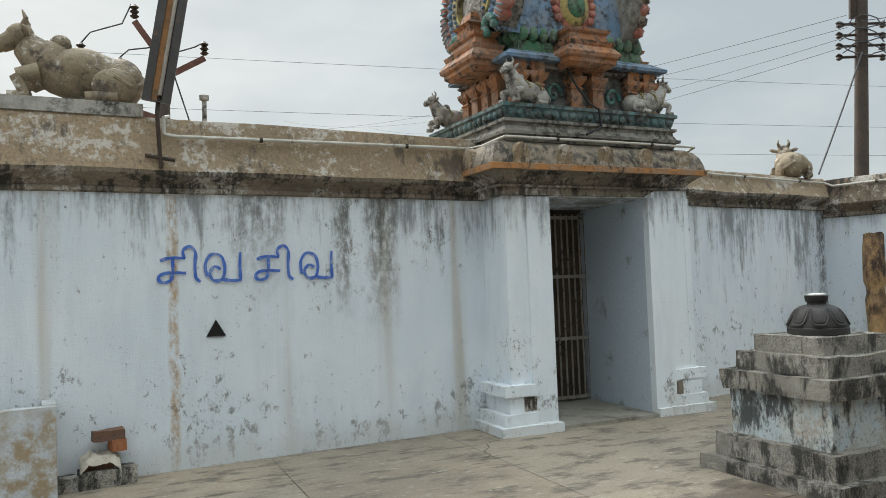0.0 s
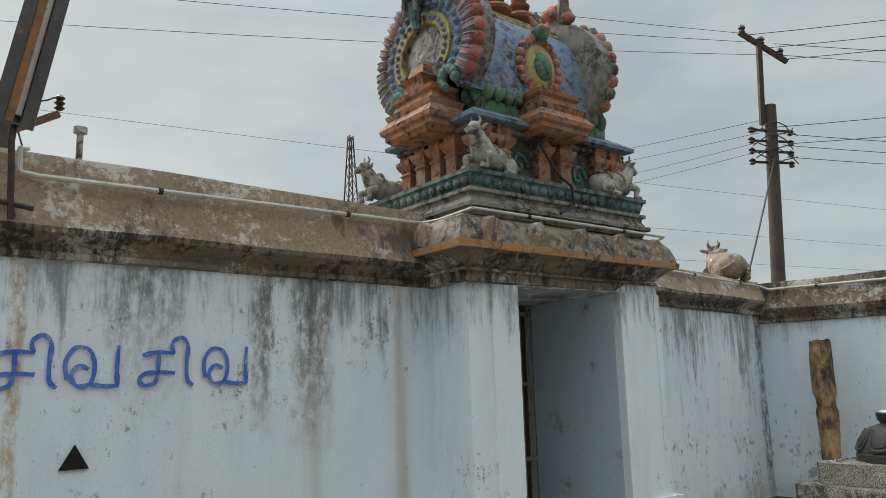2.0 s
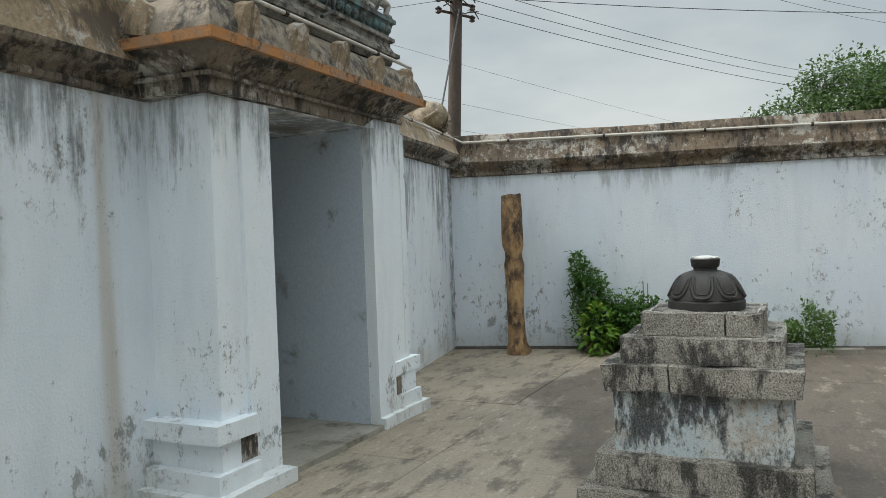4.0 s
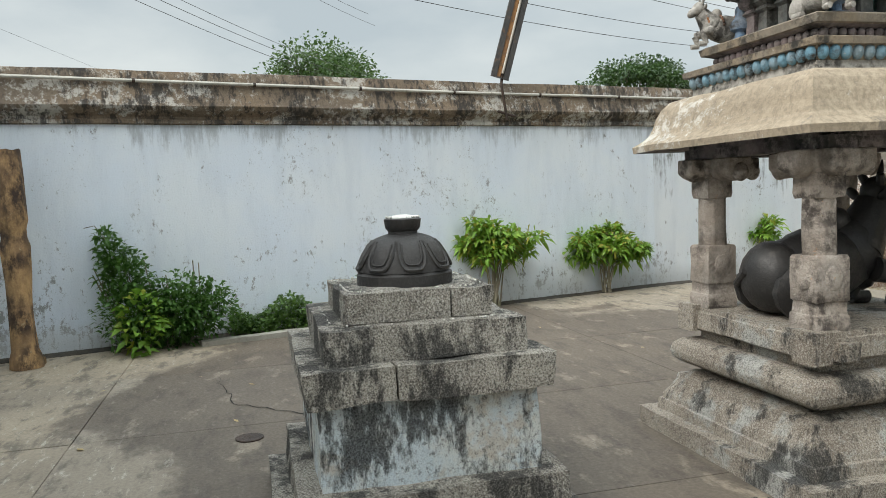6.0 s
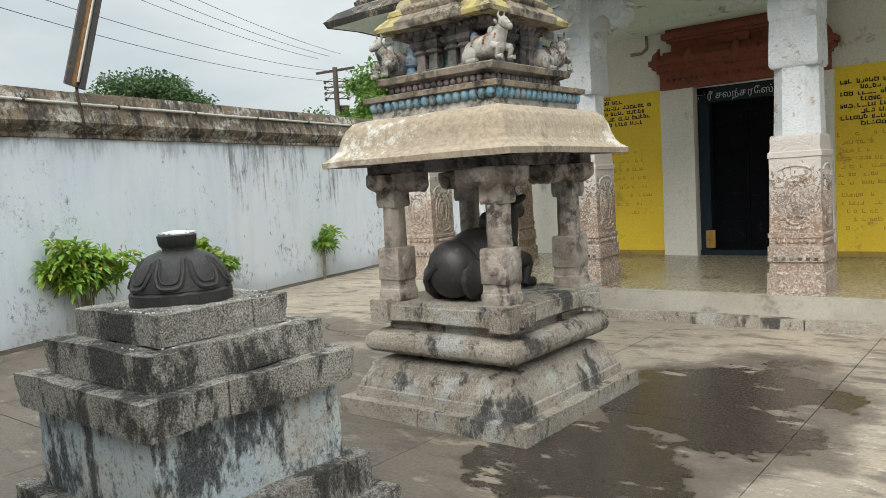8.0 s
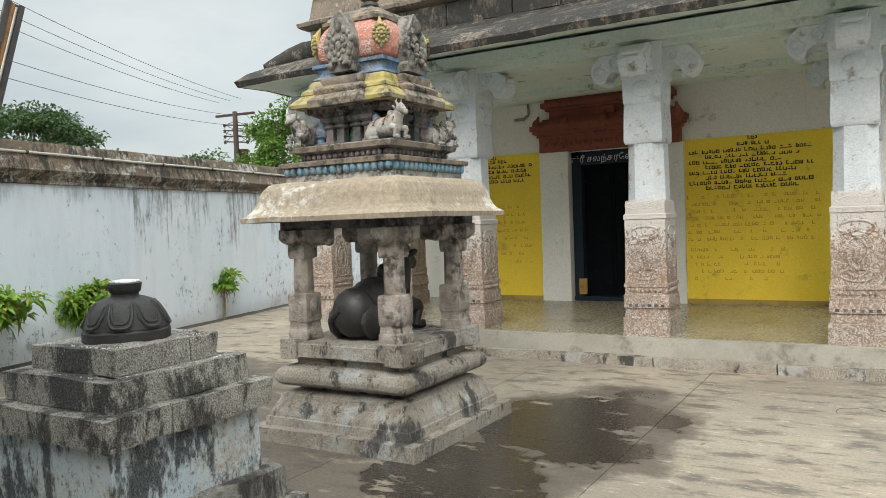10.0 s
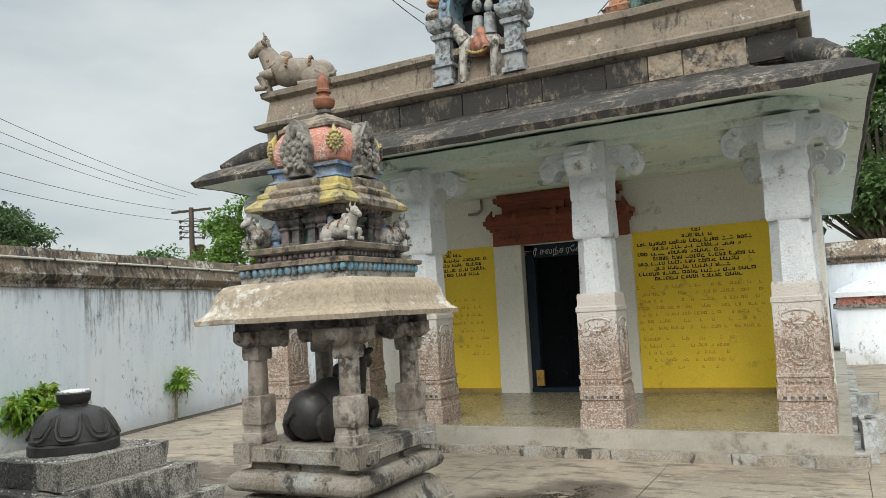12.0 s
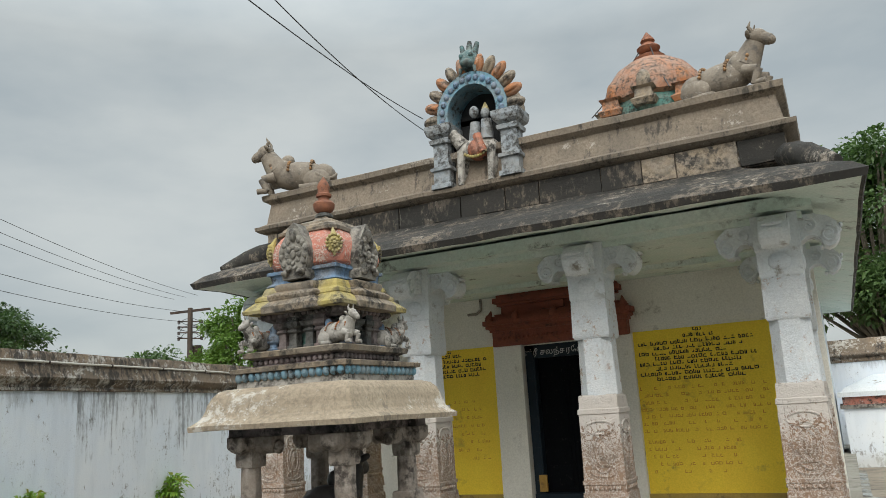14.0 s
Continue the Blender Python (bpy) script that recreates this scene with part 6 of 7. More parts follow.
weeds = thing("weed_patch", "dense low green weeds at the foot of the wall", "weeds", "plants along the wall", at=(10.62, 4.55, 0))
spots = []
for j in range(5200):
    y = rng.uniform(-0.95, 0.8)
    h = 0.40 * (1 - 0.3 * abs(y)) * (0.75 + 0.25 * math.sin(9 * y)) + (0.30 if -0.95 < y < -0.62 else 0)
    spots.append(((rng.gauss(0.02, 0.13), y, rng.uniform(0.0, h)), (rng.gauss(0, 0.6), rng.gauss(0, 0.6), 0.7)))
leaves("foliage", spots, leafy("weed_leaves", (0.045, 0.10, 0.02), (0.11, 0.21, 0.035)), 0.07, 0.03, rng, weeds)
stems_and_leaves("frangipani_shrub", (11.12, 2.18, 0.0), "green frangipani shrub with bare stems beside the wall", 14, 1.14, (0.26, 0.66), PLUM, 31, leaf=(0.155, 0.054), per=36)
stems_and_leaves("frangipani_shrub", (11.55, 0.45, 0.0), "yellowing frangipani shrub leaning on the wall", 13, 0.98, (0.28, 0.66), PLUM, 32, leaf=(0.155, 0.054), per=32)
stems_and_leaves("sapling", (12.32, -2.55, 0.0), "single young green sapling against the wall", 4, 1.05, (0.10, 0.16), BUSH_LIGHT, 33, leaf=(0.16, 0.06), per=20)
stems_and_leaves("sapling", (13.0, -5.6, 0.0), "small green sapling at the wall's far end", 4, 1.0, (0.12, 0.2), BUSH_LIGHT, 34, leaf=(0.15, 0.055), per=16)

# trees outside
tree((33.0, 2.2, 0), 7.2, 3.2, 3.0, 0.75, TREE_A, 1, "round green neem tree beyond the wall", n=22000, clumps=60, leaf=0.20)
tree((38.0, -14.4, 0), 7.9, 4.0, 3.5, 0.42, TREE_B, 2, "spreading dark rain tree beyond the wall", n=17000, clumps=46, leaf=0.24)
tree((25.0, -13.2, 0), 4.5, 2.2, 1.6, 0.6, TREE_A, 4, "small green tree beyond the wall", n=9000, clumps=40, leaf=0.18)
tree((16.85, -9.95, 0), 5.6, 2.2, 1.45, 0.8, TREE_C, 5, "light green feathery tree behind the wall", n=15000, clumps=44, leaf=0.15)
tree((0.5, -20.0, 0), 9.6, 3.0, 3.4, 0.8, TREE_A, 6, "tall dark leafy tree behind the temple", n=26000, clumps=70, leaf=0.24)
tree((-3.2, -19.0, 0), 8.6, 2.6, 3.0, 0.8, TREE_A, 7, "tall green tree behind the temple", n=18000, clumps=50, leaf=0.24)
tree((3.2, -21.0, 0), 9.8, 4.0, 2.6, 0.8, TREE_C, 8, "fresh green tree rising behind the roof", n=18000, clumps=50, leaf=0.22)

# ---- weathered log leaning on the wall ----
LOG = worn("peeled_log", (0.50, 0.31, 0.14), (0.33, 0.20, 0.10), dirt=(0.05, 0.03, 0.02), dirt_amount=0.66, big=5, fine=30, streak=0.6, chips=(0.50, 0.38, 0.22), chip_amount=0.06, relief=0.9)
bm = bm_new()
last = None
for k in range(26):
    z = 1.96 * k / 25
    c = Vector((0.16 * k / 25 - 0.02, 0.09 * k / 25, z))
    r = 0.118 - 0.015 * math.sin(k * 0.25) + (0.02 if k < 2 else 0) - (0.022 if k in (15, 16) else 0)
    ring = []
    for i in range(18):
        a = 2 * math.pi * i / 18
        rr = r * (1 + 0.16 * noise.noise(Vector((math.cos(a) * 1.4, math.sin(a) * 1.4, z * 1.3))) + 0.07 * noise.noise(Vector((math.cos(a) * 5, math.sin(a) * 5, z * 4))))
        ring.append(bm.verts.new((c.x + rr * math.cos(a), c.y + rr * math.sin(a), z + (0.05 * noise.noise(Vector((a, 3, 0))) if k == 25 else 0))))
    if last:
        quad_ring(bm, last, ring)
    else:
        bm.faces.new(ring[::-1])
    last = ring
bm.faces.new(last)
box(bm, -0.09, 0.13, -0.12, 0.12, -0.01, 0.06)
solid("log", bm, LOG, "peeled brown tree log standing against the wall", "log", at=(9.74, 7.10, 0.0), smooth=True)

# ---- writing, hole and stains on the gate wall ----
BLUE_PAINT = worn("blue_wall_paint", (0.05, 0.14, 0.52), (0.10, 0.20, 0.55), dirt=(0.45, 0.5, 0.58), dirt_amount=0.3, big=9, fine=50, rough=0.8, relief=0.05)
W_TURN = math.degrees(math.atan(0.085))


def on_north(x, z, off=0.0):
    """A point off the face of the gate wall."""
    return (x + 0.085 * off, 7.07 + 0.085 * x - off, z)


def stroke(bm, pts, w, n=4):
    """A brushed line in x, z, slightly uneven."""
    fine = []
    for k in range(len(pts) - 1):
        p0, p1 = Vector(pts[max(0, k - 1)]), Vector(pts[k])
        p2, p3 = Vector(pts[k + 1]), Vector(pts[min(len(pts) - 1, k + 2)])
        for j in range(n):
            t = j / n
            fine.append(0.5 * ((2 * p1) + (p2 - p0) * t + (2 * p0 - 5 * p1 + 4 * p2 - p3) * t * t + (3 * p1 - p0 - 3 * p2 + p3) * t ** 3))
    fine.append(Vector(pts[-1]))
    last = None
    for k, p in enumerate(fine):
        d = (fine[min(k + 1, len(fine) - 1)] - fine[max(k - 1, 0)]).normalized()
        nn = Vector((-d.y, d.x)) * w * (0.30 + 0.16 * noise.noise(Vector((k * 0.4, w * 90, 0))))
        pair = [bm.verts.new((p.x + nn.x, 0, p.y + nn.y)), bm.verts.new((p.x - nn.x, 0, p.y - nn.y))]
        if last:
            bm.faces.new((last[0], last[1], pair[1], pair[0]))
        last = pair


def tamil_si(bm, x, z, h):
    stroke(bm, [(x, z + 0.66 * h), (x + 0.30 * h, z + 0.74 * h), (x + 0.72 * h, z + 0.72 * h)], 0.05)
    stroke(bm, [(x + 0.36 * h, z + 0.74 * h), (x + 0.36 * h, z + 0.30 * h), (x + 0.28 * h, z + 0.06 * h), (x + 0.05 * h, z + 0.02 * h), (x - 0.05 * h, z + 0.14 * h), (x + 0.08 * h, z + 0.27 * h), (x + 0.40 * h, z + 0.30 * h), (x + 0.74 * h, z + 0.28 * h)], 0.045)
    stroke(bm, [(x + 0.70 * h, z + 0.72 * h), (x + 0.66 * h, z + 0.95 * h), (x + 0.86 * h, z + 1.08 * h), (x + 1.02 * h, z + 0.90 * h), (x + 1.0 * h, z + 0.5 * h), (x + 1.02 * h, z + 0.14 * h), (x + 1.16 * h, z)], 0.045)


def tamil_va(bm, x, z, h):
    stroke(bm, [(x + 0.40 * h, z + 0.36 * h), (x + 0.22 * h, z + 0.44 * h), (x + 0.08 * h, z + 0.24 * h), (x + 0.2 * h, z + 0.03 * h), (x + 0.44 * h, z + 0.08 * h), (x + 0.52 * h, z + 0.40 * h), (x + 0.42 * h, z + 0.74 * h), (x + 0.14 * h, z + 0.80 * h), (x - 0.04 * h, z + 0.52 * h), (x, z + 0.16 * h)], 0.045)
    stroke(bm, [(x + 0.44 * h, z + 0.06 * h), (x + 0.70 * h, z + 0.02 * h), (x + 1.0 * h, z + 0.02 * h)], 0.05)
    stroke(bm, [(x + 0.98 * h, z + 0.02 * h), (x + 0.96 * h, z + 0.40 * h), (x + 0.98 * h, z + 0.86 * h)], 0.05)


bm = bm_new()
tamil_si(bm, -0.79, 0.0, 0.29), tamil_va(bm, -0.40, 0.0, 0.30)
tamil_si(bm, 0.04, 0.0, 0.29), tamil_va(bm, 0.46, 0.0, 0.30)
txt = solid("painted_writing", bm, BLUE_PAINT, "hand-painted blue Tamil words on the wall", "writing", at=on_north(1.84, 1.60, 0.016), turn=W_TURN)
# Flat black plate on the wall face, coloured as the shade inside a hole.
bm = bm_new()
plate(bm, [(-0.085, 0), (0.085, 0), (0.0, 0.145)], 0.0, 0.012)
solid("wall_hole_plate", bm, flat("hole_shade_black", (0.008, 0.007, 0.006), 0.95), "small flat black triangle standing in for a shaded wall hole", "niche", at=on_north(1.51, 1.12, 0.016), turn=W_TURN)

# ---- barred gate in the passage ----
gate = thing("door_2", "rusty barred iron gate closing the passage", "gate", kind="structure", at=(5.45, 8.16, 0.04))
RUST = worn("rusty_bars", (0.30, 0.27, 0.23), (0.38, 0.34, 0.29), dirt=(0.07, 0.05, 0.035), dirt_amount=0.3, big=6, fine=50, rough=0.7, metal=0.2)
for z in (0.04, 0.75, 1.5, 2.22):
    bm = bm_new()
    box(bm, -0.6, 0.6, -0.012, 0.012, z - 0.02, z + 0.02)
    part("rail", bm, RUST, gate)
for k in range(15):
    bm = bm_new()
    limb(bm, (-0.58 + 0.083 * k, 0, 0.02), (-0.58 + 0.083 * k, 0, 2.26), 0.012, 0.012, 8)
    part("bar", bm, RUST, gate, smooth=True)

# ---- water trough and rubble at the gate wall ----
TROUGH = worn("peeling_trough_plaster", (0.55, 0.60, 0.65), (0.60, 0.63, 0.65), dirt=(0.34, 0.26, 0.16), dirt_amount=0.62, big=3.5, fine=40, relief=0.4)
bm = bm_new()
box(bm, -1.5, 0.0, -0.46, -0.34, 0, 0.70), box(bm, -0.10, 0.0, -0.34, 0.0, 0, 0.70), box(bm, -1.5, -0.10, -0.34, 0.0, 0, 0.2)
soften(bm, 0.012), roughen(bm, 2, 0.008, 5)
solid("trough", bm, [TROUGH], "peeling plastered masonry water trough against the wall", "trough", at=on_north(0.25, 0, 0.004), turn=W_TURN)
BRICK_A, BRICK_B = worn("dark_brick", (0.20, 0.10, 0.06), (0.15, 0.085, 0.06), dirt=(0.05, 0.045, 0.04), dirt_amount=0.35, big=8), worn("orange_brick", (0.40, 0.15, 0.06), (0.33, 0.13, 0.06), dirt_amount=0.15, big=8)


def lump(name, size, mat, at, turn, label, cat, seed):
    bm = bm_new()
    box(bm, -size[0], size[0], -size[1], size[1], 0, size[2])
    soften(bm, 0.012), roughen(bm, 3, 0.012, 9, seed)
    return solid(name, bm, mat, label, cat, "rubble by the wall", at=at, turn=turn, smooth=True)


lump("stone_block", (0.21, 0.10, 0.13), GRANITE, (0.62, 6.98, 0), W_TURN + 2, "grey granite block lying by the wall", "stone", 1)
lump("stone_block", (0.08, 0.09, 0.11), GRANITE_WARM, (0.33, 6.93, 0), W_TURN + 14, "small brown stone by the wall", "stone", 2)
lump("brick", (0.11, 0.06, 0.07), BRICK_A, (0.56, 7.0, 0.13), W_TURN - 8, "dark broken brick on a granite block", "brick", 3)
lump("brick", (0.055, 0.05, 0.10), BRICK_B, (0.70, 7.03, 0.25), W_TURN + 12, "broken orange brick on the rubble pile", "brick", 4)
lump("brick", (0.12, 0.06, 0.085), BRICK_A, (0.63, 7.03, 0.345), W_TURN + 6, "dark brick resting on top of the pile", "brick", 5)
bm = bm_new()
bmesh.ops.create_grid(bm, x_segments=14, y_segments=8, size=0.5)
for v in bm.verts:
    x, y = v.co.x * 0.30, v.co.y * 0.22
    v.co = Vector((x, y, 0.045 * noise.noise(Vector((x * 22, y * 22, 1))) - 0.9 * max(0, abs(x) - 0.09) - 0.8 * max(0, -y - 0.03) + 0.02))
solid("crumpled_sheet", bm, worn("dirty_white_sheet", (0.55, 0.50, 0.42), (0.45, 0.40, 0.33), dirt_amount=0.25, big=9), "crumpled dirty white sheet over the bricks", "sheet", at=(0.57, 6.98, 0.225), turn=W_TURN, smooth=True)

# ---- bulls on the walls ----
bm = bm_new()
box(bm, -0.85, 0.62, -0.26, 0.24, 0.0, 0.115)
soften(bm, 0.012), roughen(bm, 3, 0.007, 5)
solid("bull_slab", bm, PALE_STUCCO, "grey plaster slab on the wall coping", "slab", at=(0.30, 7.33, 3.02), turn=W_TURN, smooth=True)
WALL_BULL = [worn("lime_flecked_bull", (0.24, 0.19, 0.125), (0.31, 0.25, 0.17), dirt=(0.08, 0.065, 0.05), dirt_amount=0.35, big=4, fine=35, chips=(0.60, 0.58, 0.54), chip_amount=0.09, relief=0.6), COPING_BROWN]
nandi((0.44, 7.36, 3.13), 180 + W_TURN - 6, 0.96, WALL_BULL, "weathered lime-flecked plaster bull on the wall", z_scale=1.08, group="wall bulls", dz=-0.10, trim=False)
nandi((9.72, 8.32, 2.80), 52, 0.92, WALL_BULL, "brown weathered plaster bull on the wall corner", z_scale=0.95, group="wall bulls", dz=-0.07, trim=False)

# ---- conduits ----
def line_run(name, pts, r, mat, label, cat, clip_step=0.0, group=""):
    t = thing(name, label, cat, group)
    bm = bm_new()
    for a, b in zip(pts, pts[1:]):
        a, b = Vector(a), Vector(b)
        n = max(1, int((b - a).length / 0.8))
        q = [a.lerp(b, k / n) + Vector((0, 0, 0.006 * noise.noise(Vector((k * 1.7, a.x, b.y))))) for k in range(n + 1)]
        q[0], q[-1] = a, b
        tube(bm, q, r, 8)
    part("pipe", bm, mat, t, smooth=True)
    if clip_step:
        for a, b in zip(pts, pts[1:]):
            a, b = Vector(a), Vector(b)
            n = int((b - a).length / clip_step)
            for k in range(n):
                c = a.lerp(b, (k + 0.5) / n)
                bm = bm_new()
                limb(bm, c - (b - a).normalized() * 0.014, c + (b - a).normalized() * 0.014, r * 1.5, r * 1.5, 8)
                part("clip", bm, IRON, t)
    return t


line_run("conduit_pipe", [on_north(1.16, 3.06, -0.05), on_north(1.10, 3.02, 0.06), on_north(1.10, 2.87, 0.09), on_north(1.2, 2.855, 0.10), on_north(4.10, 2.90, 0.10)], 0.016, PVC, "dusty white conduit pipe along the coping", "pipe", 1.0, "conduits")
c, s_ = math.cos(radians(TURN_G)), math.sin(radians(TURN_G))


def off_cornice(x, y, z):
    return (GX + c * x - s_ * y, 7.5 + s_ * x + c * y, z)


line_run("conduit_pipe", [on_north(4.10, 2.90, 0.10), off_cornice(-1.30, -0.30, 2.90), off_cornice(-1.25, -0.69, 2.93), off_cornice(1.2, -0.68, 2.93), off_cornice(1.32, -0.3, 2.88), (7.1, 7.50, 2.80), (7.6, 7.58, 2.755), (10.02, 8.0, 2.745), (10.06, 7.9, 2.69)], 0.014, PVC, "dusty white conduit pipe round the gateway cornice", "pipe", 1.0, "conduits")
EL = lambda y: 10.08 + (8.1 - y) * 0.21675
line_run("conduit_pipe", [(EL(7.9) - 0.065, 7.9, 2.69), (EL(2.0) - 0.07, 2.0, 2.635), (EL(-10.5) - 0.07, -10.5, 2.62)], 0.017, PVC, "dusty white conduit pipe along the east wall", "pipe", 1.2, "conduits")
bm = bm_new()
limb(bm, (0, 0, 0), (0, 0, 0.27), 0.022, 0.022, 10), limb(bm, (0, 0, 0.26), (0, 0, 0.30), 0.045, 0.045, 10)
solid("vent_pipe", bm, [PALE_STUCCO], "short grey vent pipe above the wall", "pipe", at=(1.48, 7.45, 3.02), smooth=True)

# ---- strip lights on the walls ----
LAMP_STEEL = worn("dark_enamelled_steel", (0.035, 0.032, 0.030), (0.055, 0.05, 0.045), dirt=(0.12, 0.07, 0.04), dirt_amount=0.2, big=5, fine=50, rough=0.5)
LAMP_RUST = worn("rusted_lamp_tray", (0.30, 0.145, 0.05), (0.22, 0.11, 0.045), dirt=(0.12, 0.08, 0.05), dirt_amount=0.3, big=5)
TUBE_GLASS = worn("dusty_lamp_tube", (0.36, 0.33, 0.28), (0.27, 0.24, 0.20), dirt_amount=0.1, big=6, rough=0.35, relief=0.0)


def strip_light(foot, low, high, face, label):
    """A long trough lamp on an iron bar; face is the way its open side looks."""
    low, high, face = Vector(low), Vector(high), Vector(face).normalized()
    t = thing("strip_light", label, "lamp", "wall strip lights", at=foot)
    o = Vector(foot)
    up = (high - low).normalized()
    side = up.cross(face).normalized()
    L = (high - low).length

    def obox(bm, s0, s1, f0, f1, u0, u1):
        ps = []
        for u in (u0, u1):
            for s, f in ((s0, f0), (s1, f0), (s1, f1), (s0, f1)):
                ps.append(bm.verts.new(low - o + side * s + face * f + up * u))
        quad_ring(bm, ps[:4], ps[4:])
        bm.faces.new(ps[:4][::-1]), bm.faces.new(ps[4:])
    bm = bm_new()
    obox(bm, -0.115, 0.115, -0.05, -0.035, 0, L)
    for s in (-1, 1):
        a = sorted((s * 0.115, s * 0.045))
        obox(bm, a[0], a[1], -0.034, 0.0, 0, L)
    obox(bm, -0.115, 0.115, -0.034, 0.02, -0.012, 0.0)
    part("housing", bm, LAMP_STEEL, t)
    bm = bm_new()
    obox(bm, -0.044, 0.005, -0.033, -0.012, 0.005, L - 0.005)
    part("tray", bm, LAMP_RUST, t, "rusted orange lamp tray")
    bm = bm_new()
    limb(bm, low - o + side * 0.022 + face * 0.0 + up * 0.05, low - o + side * 0.022 + up * (L - 0.05), 0.017, 0.017, 10)
    part("lamp_tube", bm, TUBE_GLASS, t, "unlit white lamp tube", smooth=True)
    bm = bm_new()
    tube(bm, [Vector((0, 0, 0)), (low - o).lerp(Vector((0, 0, 0)), 0.2), low - o + up * 0.15 - face * 0.06], 0.018, 8)
    part("stand", bm, IRON, t)
    bm = bm_new()
    m = (low - o) * 0.15
    tube(bm, [m - side * 0.12, m + side * 0.12], 0.016, 6)
    part("crossbar", bm, IRON, t)
    return t


strip_light(on_north(1.06, 2.57, 0.15), on_north(1.03, 3.14, 0.16), on_north(1.31, 4.78, 0.17), (-0.1, -1, -0.05), "dark steel strip light tilted above the gate wall")
strip_light((EL(1.89) - 0.14, 1.89, 2.30), (EL(1.97) - 0.13, 1.97, 2.83), (EL(1.45) - 0.13, 1.45, 4.45), (-1, 0.12, -0.05), "dark steel strip light tilted above the east wall")

# ---- power poles and wires ----
POLE = worn("weathered_pole", (0.06, 0.043, 0.034), (0.09, 0.068, 0.052), dirt=(0.05, 0.04, 0.035), dirt_amount=0.35, big=3, fine=30, streak=0.8)
WIRE = flat("black_wire", (0.05, 0.052, 0.055), 0.6)
CERAMIC = flat("brown_insulator", (0.03, 0.018, 0.015), 0.35)


def power_pole(at, h, steel, label, seed, arm_turn=0.0, r=0.11):
    t = thing("power_pole", label, "power pole", "power poles", at=at, turn=arm_turn)
    rng = random.Random(seed)
    bm = bm_new()
    limb(bm, (0, 0, -0.1), (0, 0, h), r * 1.15, r * 0.85, 10)
    part("pole", bm, POLE, t, smooth=True)
    if steel:
        bm = bm_new()
        box(bm, -0.19, -0.11, -0.03, 0.03, h - 0.35, h + steel)
        part("steel_mast", bm, IRON, t)
        bm = bm_new()
        limb(bm, (-0.5, 0, h + steel + 0.08), (0.35, 0, h + steel - 0.36), 0.05, 0.05, 4)
        part("crossarm", bm, IRON, t)
        for k in range(3):
            x = -0.45 + 0.34 * k
            bm = bm_new()
            z = h + steel + 0.06 - 0.5 * (x + 0.5)
            lathe(bm, [(0, 0.03), (0.03, 0.055), (0.06, 0.04), (0.09, 0.06), (0.13, 0.045), (0.15, 0.02)], (x, 0, z + 0.03), 10)
            part("insulator", bm, CERAMIC, t, smooth=True)
    for k in range(4):
        z = h - 0.45 - 0.18 * k
        bm = bm_new()
        limb(bm, (-0.38, 0, z), (0.36, 0, z + 0.03), 0.022, 0.022, 6)
        part("bracket", bm, IRON, t)
        for x in (-0.36, 0.34):
            bm = bm_new()
            lathe(bm, [(-0.05, 0.02), (-0.03, 0.05), (0.0, 0.04), (0.03, 0.055), (0.06, 0.02)], (x, 0, z), 10)
            part("insulator", bm, CERAMIC, t, smooth=True)
    for k in range(6):
        bm = bm_new()
        a = Vector((-0.38, 0, h - 0.45 - 0.1 * k))
        b = Vector((0.36, 0.02, h - 0.40 - 0.12 * k))
        pts = [a.lerp(b, j / 8) + Vector((rng.uniform(-0.05, 0.05), -0.12, 0.22 * math.sin(math.pi * j / 8) * (1 if k % 2 else -0.5))) for j in range(9)]
        tube(bm, pts, 0.010, 5)
        part("jumper", bm, WIRE, t)
    return t


leaning = power_pole((11.80, 8.98, 0), 5.95, 1.15, "tall weathered power pole with jumpers and insulators", 1, -25)
leaning.matrix_basis = Matrix.Translation((11.80, 8.98, 0)) @ Matrix.Rotation(radians(3.0), 4, Vector((0.8, 0.6, 0))) @ pose(0, 0, 0, 0, 0, -25)
power_pole((20.3, -10.8, 0), 5.35, 0, "far power pole with crossarm and transformer box", 2, 40, 0.09)
transformer = thing("transformer", "small dark transformer box on a far pole", "transformer", at=(20.3, -10.8, 3.9))
bm = bm_new()
box(bm, -0.22, 0.22, -0.3, -0.1, -0.3, 0.25)
part("casing", bm, IRON, transformer)
bm = bm_new()
limb(bm, (-0.75, -0.1, 1.35), (0.75, 0.1, 1.35), 0.05, 0.05, 4)
part("crossarm", bm, IRON, transformer)
# crossarm frame behind the gate wall
frame_pole = thing("power_pole", "rust-brown power pole frame with angled arms behind the wall", "power pole", "power poles", at=(1.25, 14.2, -0.5))
bm = bm_new()
limb(bm, (0.25, 0, -0.1), (0.25, 0, 6.0), 0.13, 0.10, 8)
part("pole", bm, POLE, frame_pole, smooth=True)
for a, b in (((-1.05, 0, 6.0), (-0.3, 0, 5.45)), ((-0.3, 0, 5.45), (0.95, 0, 6.2)), ((-0.2, 0, 6.75), (0.25, 0, 6.1)), ((-0.45, 0, 5.4), (-0.45, 0, 5.85)), ((-0.3, 0, 5.2), (0.35, 0, 5.0))):
    bm = bm_new()
    limb(bm, a, b, 0.07, 0.07, 4)
    part("arm", bm, worn("rust_red_steel", (0.12, 0.05, 0.035), (0.16, 0.08, 0.06), dirt_amount=0.3, big=5), frame_pole)
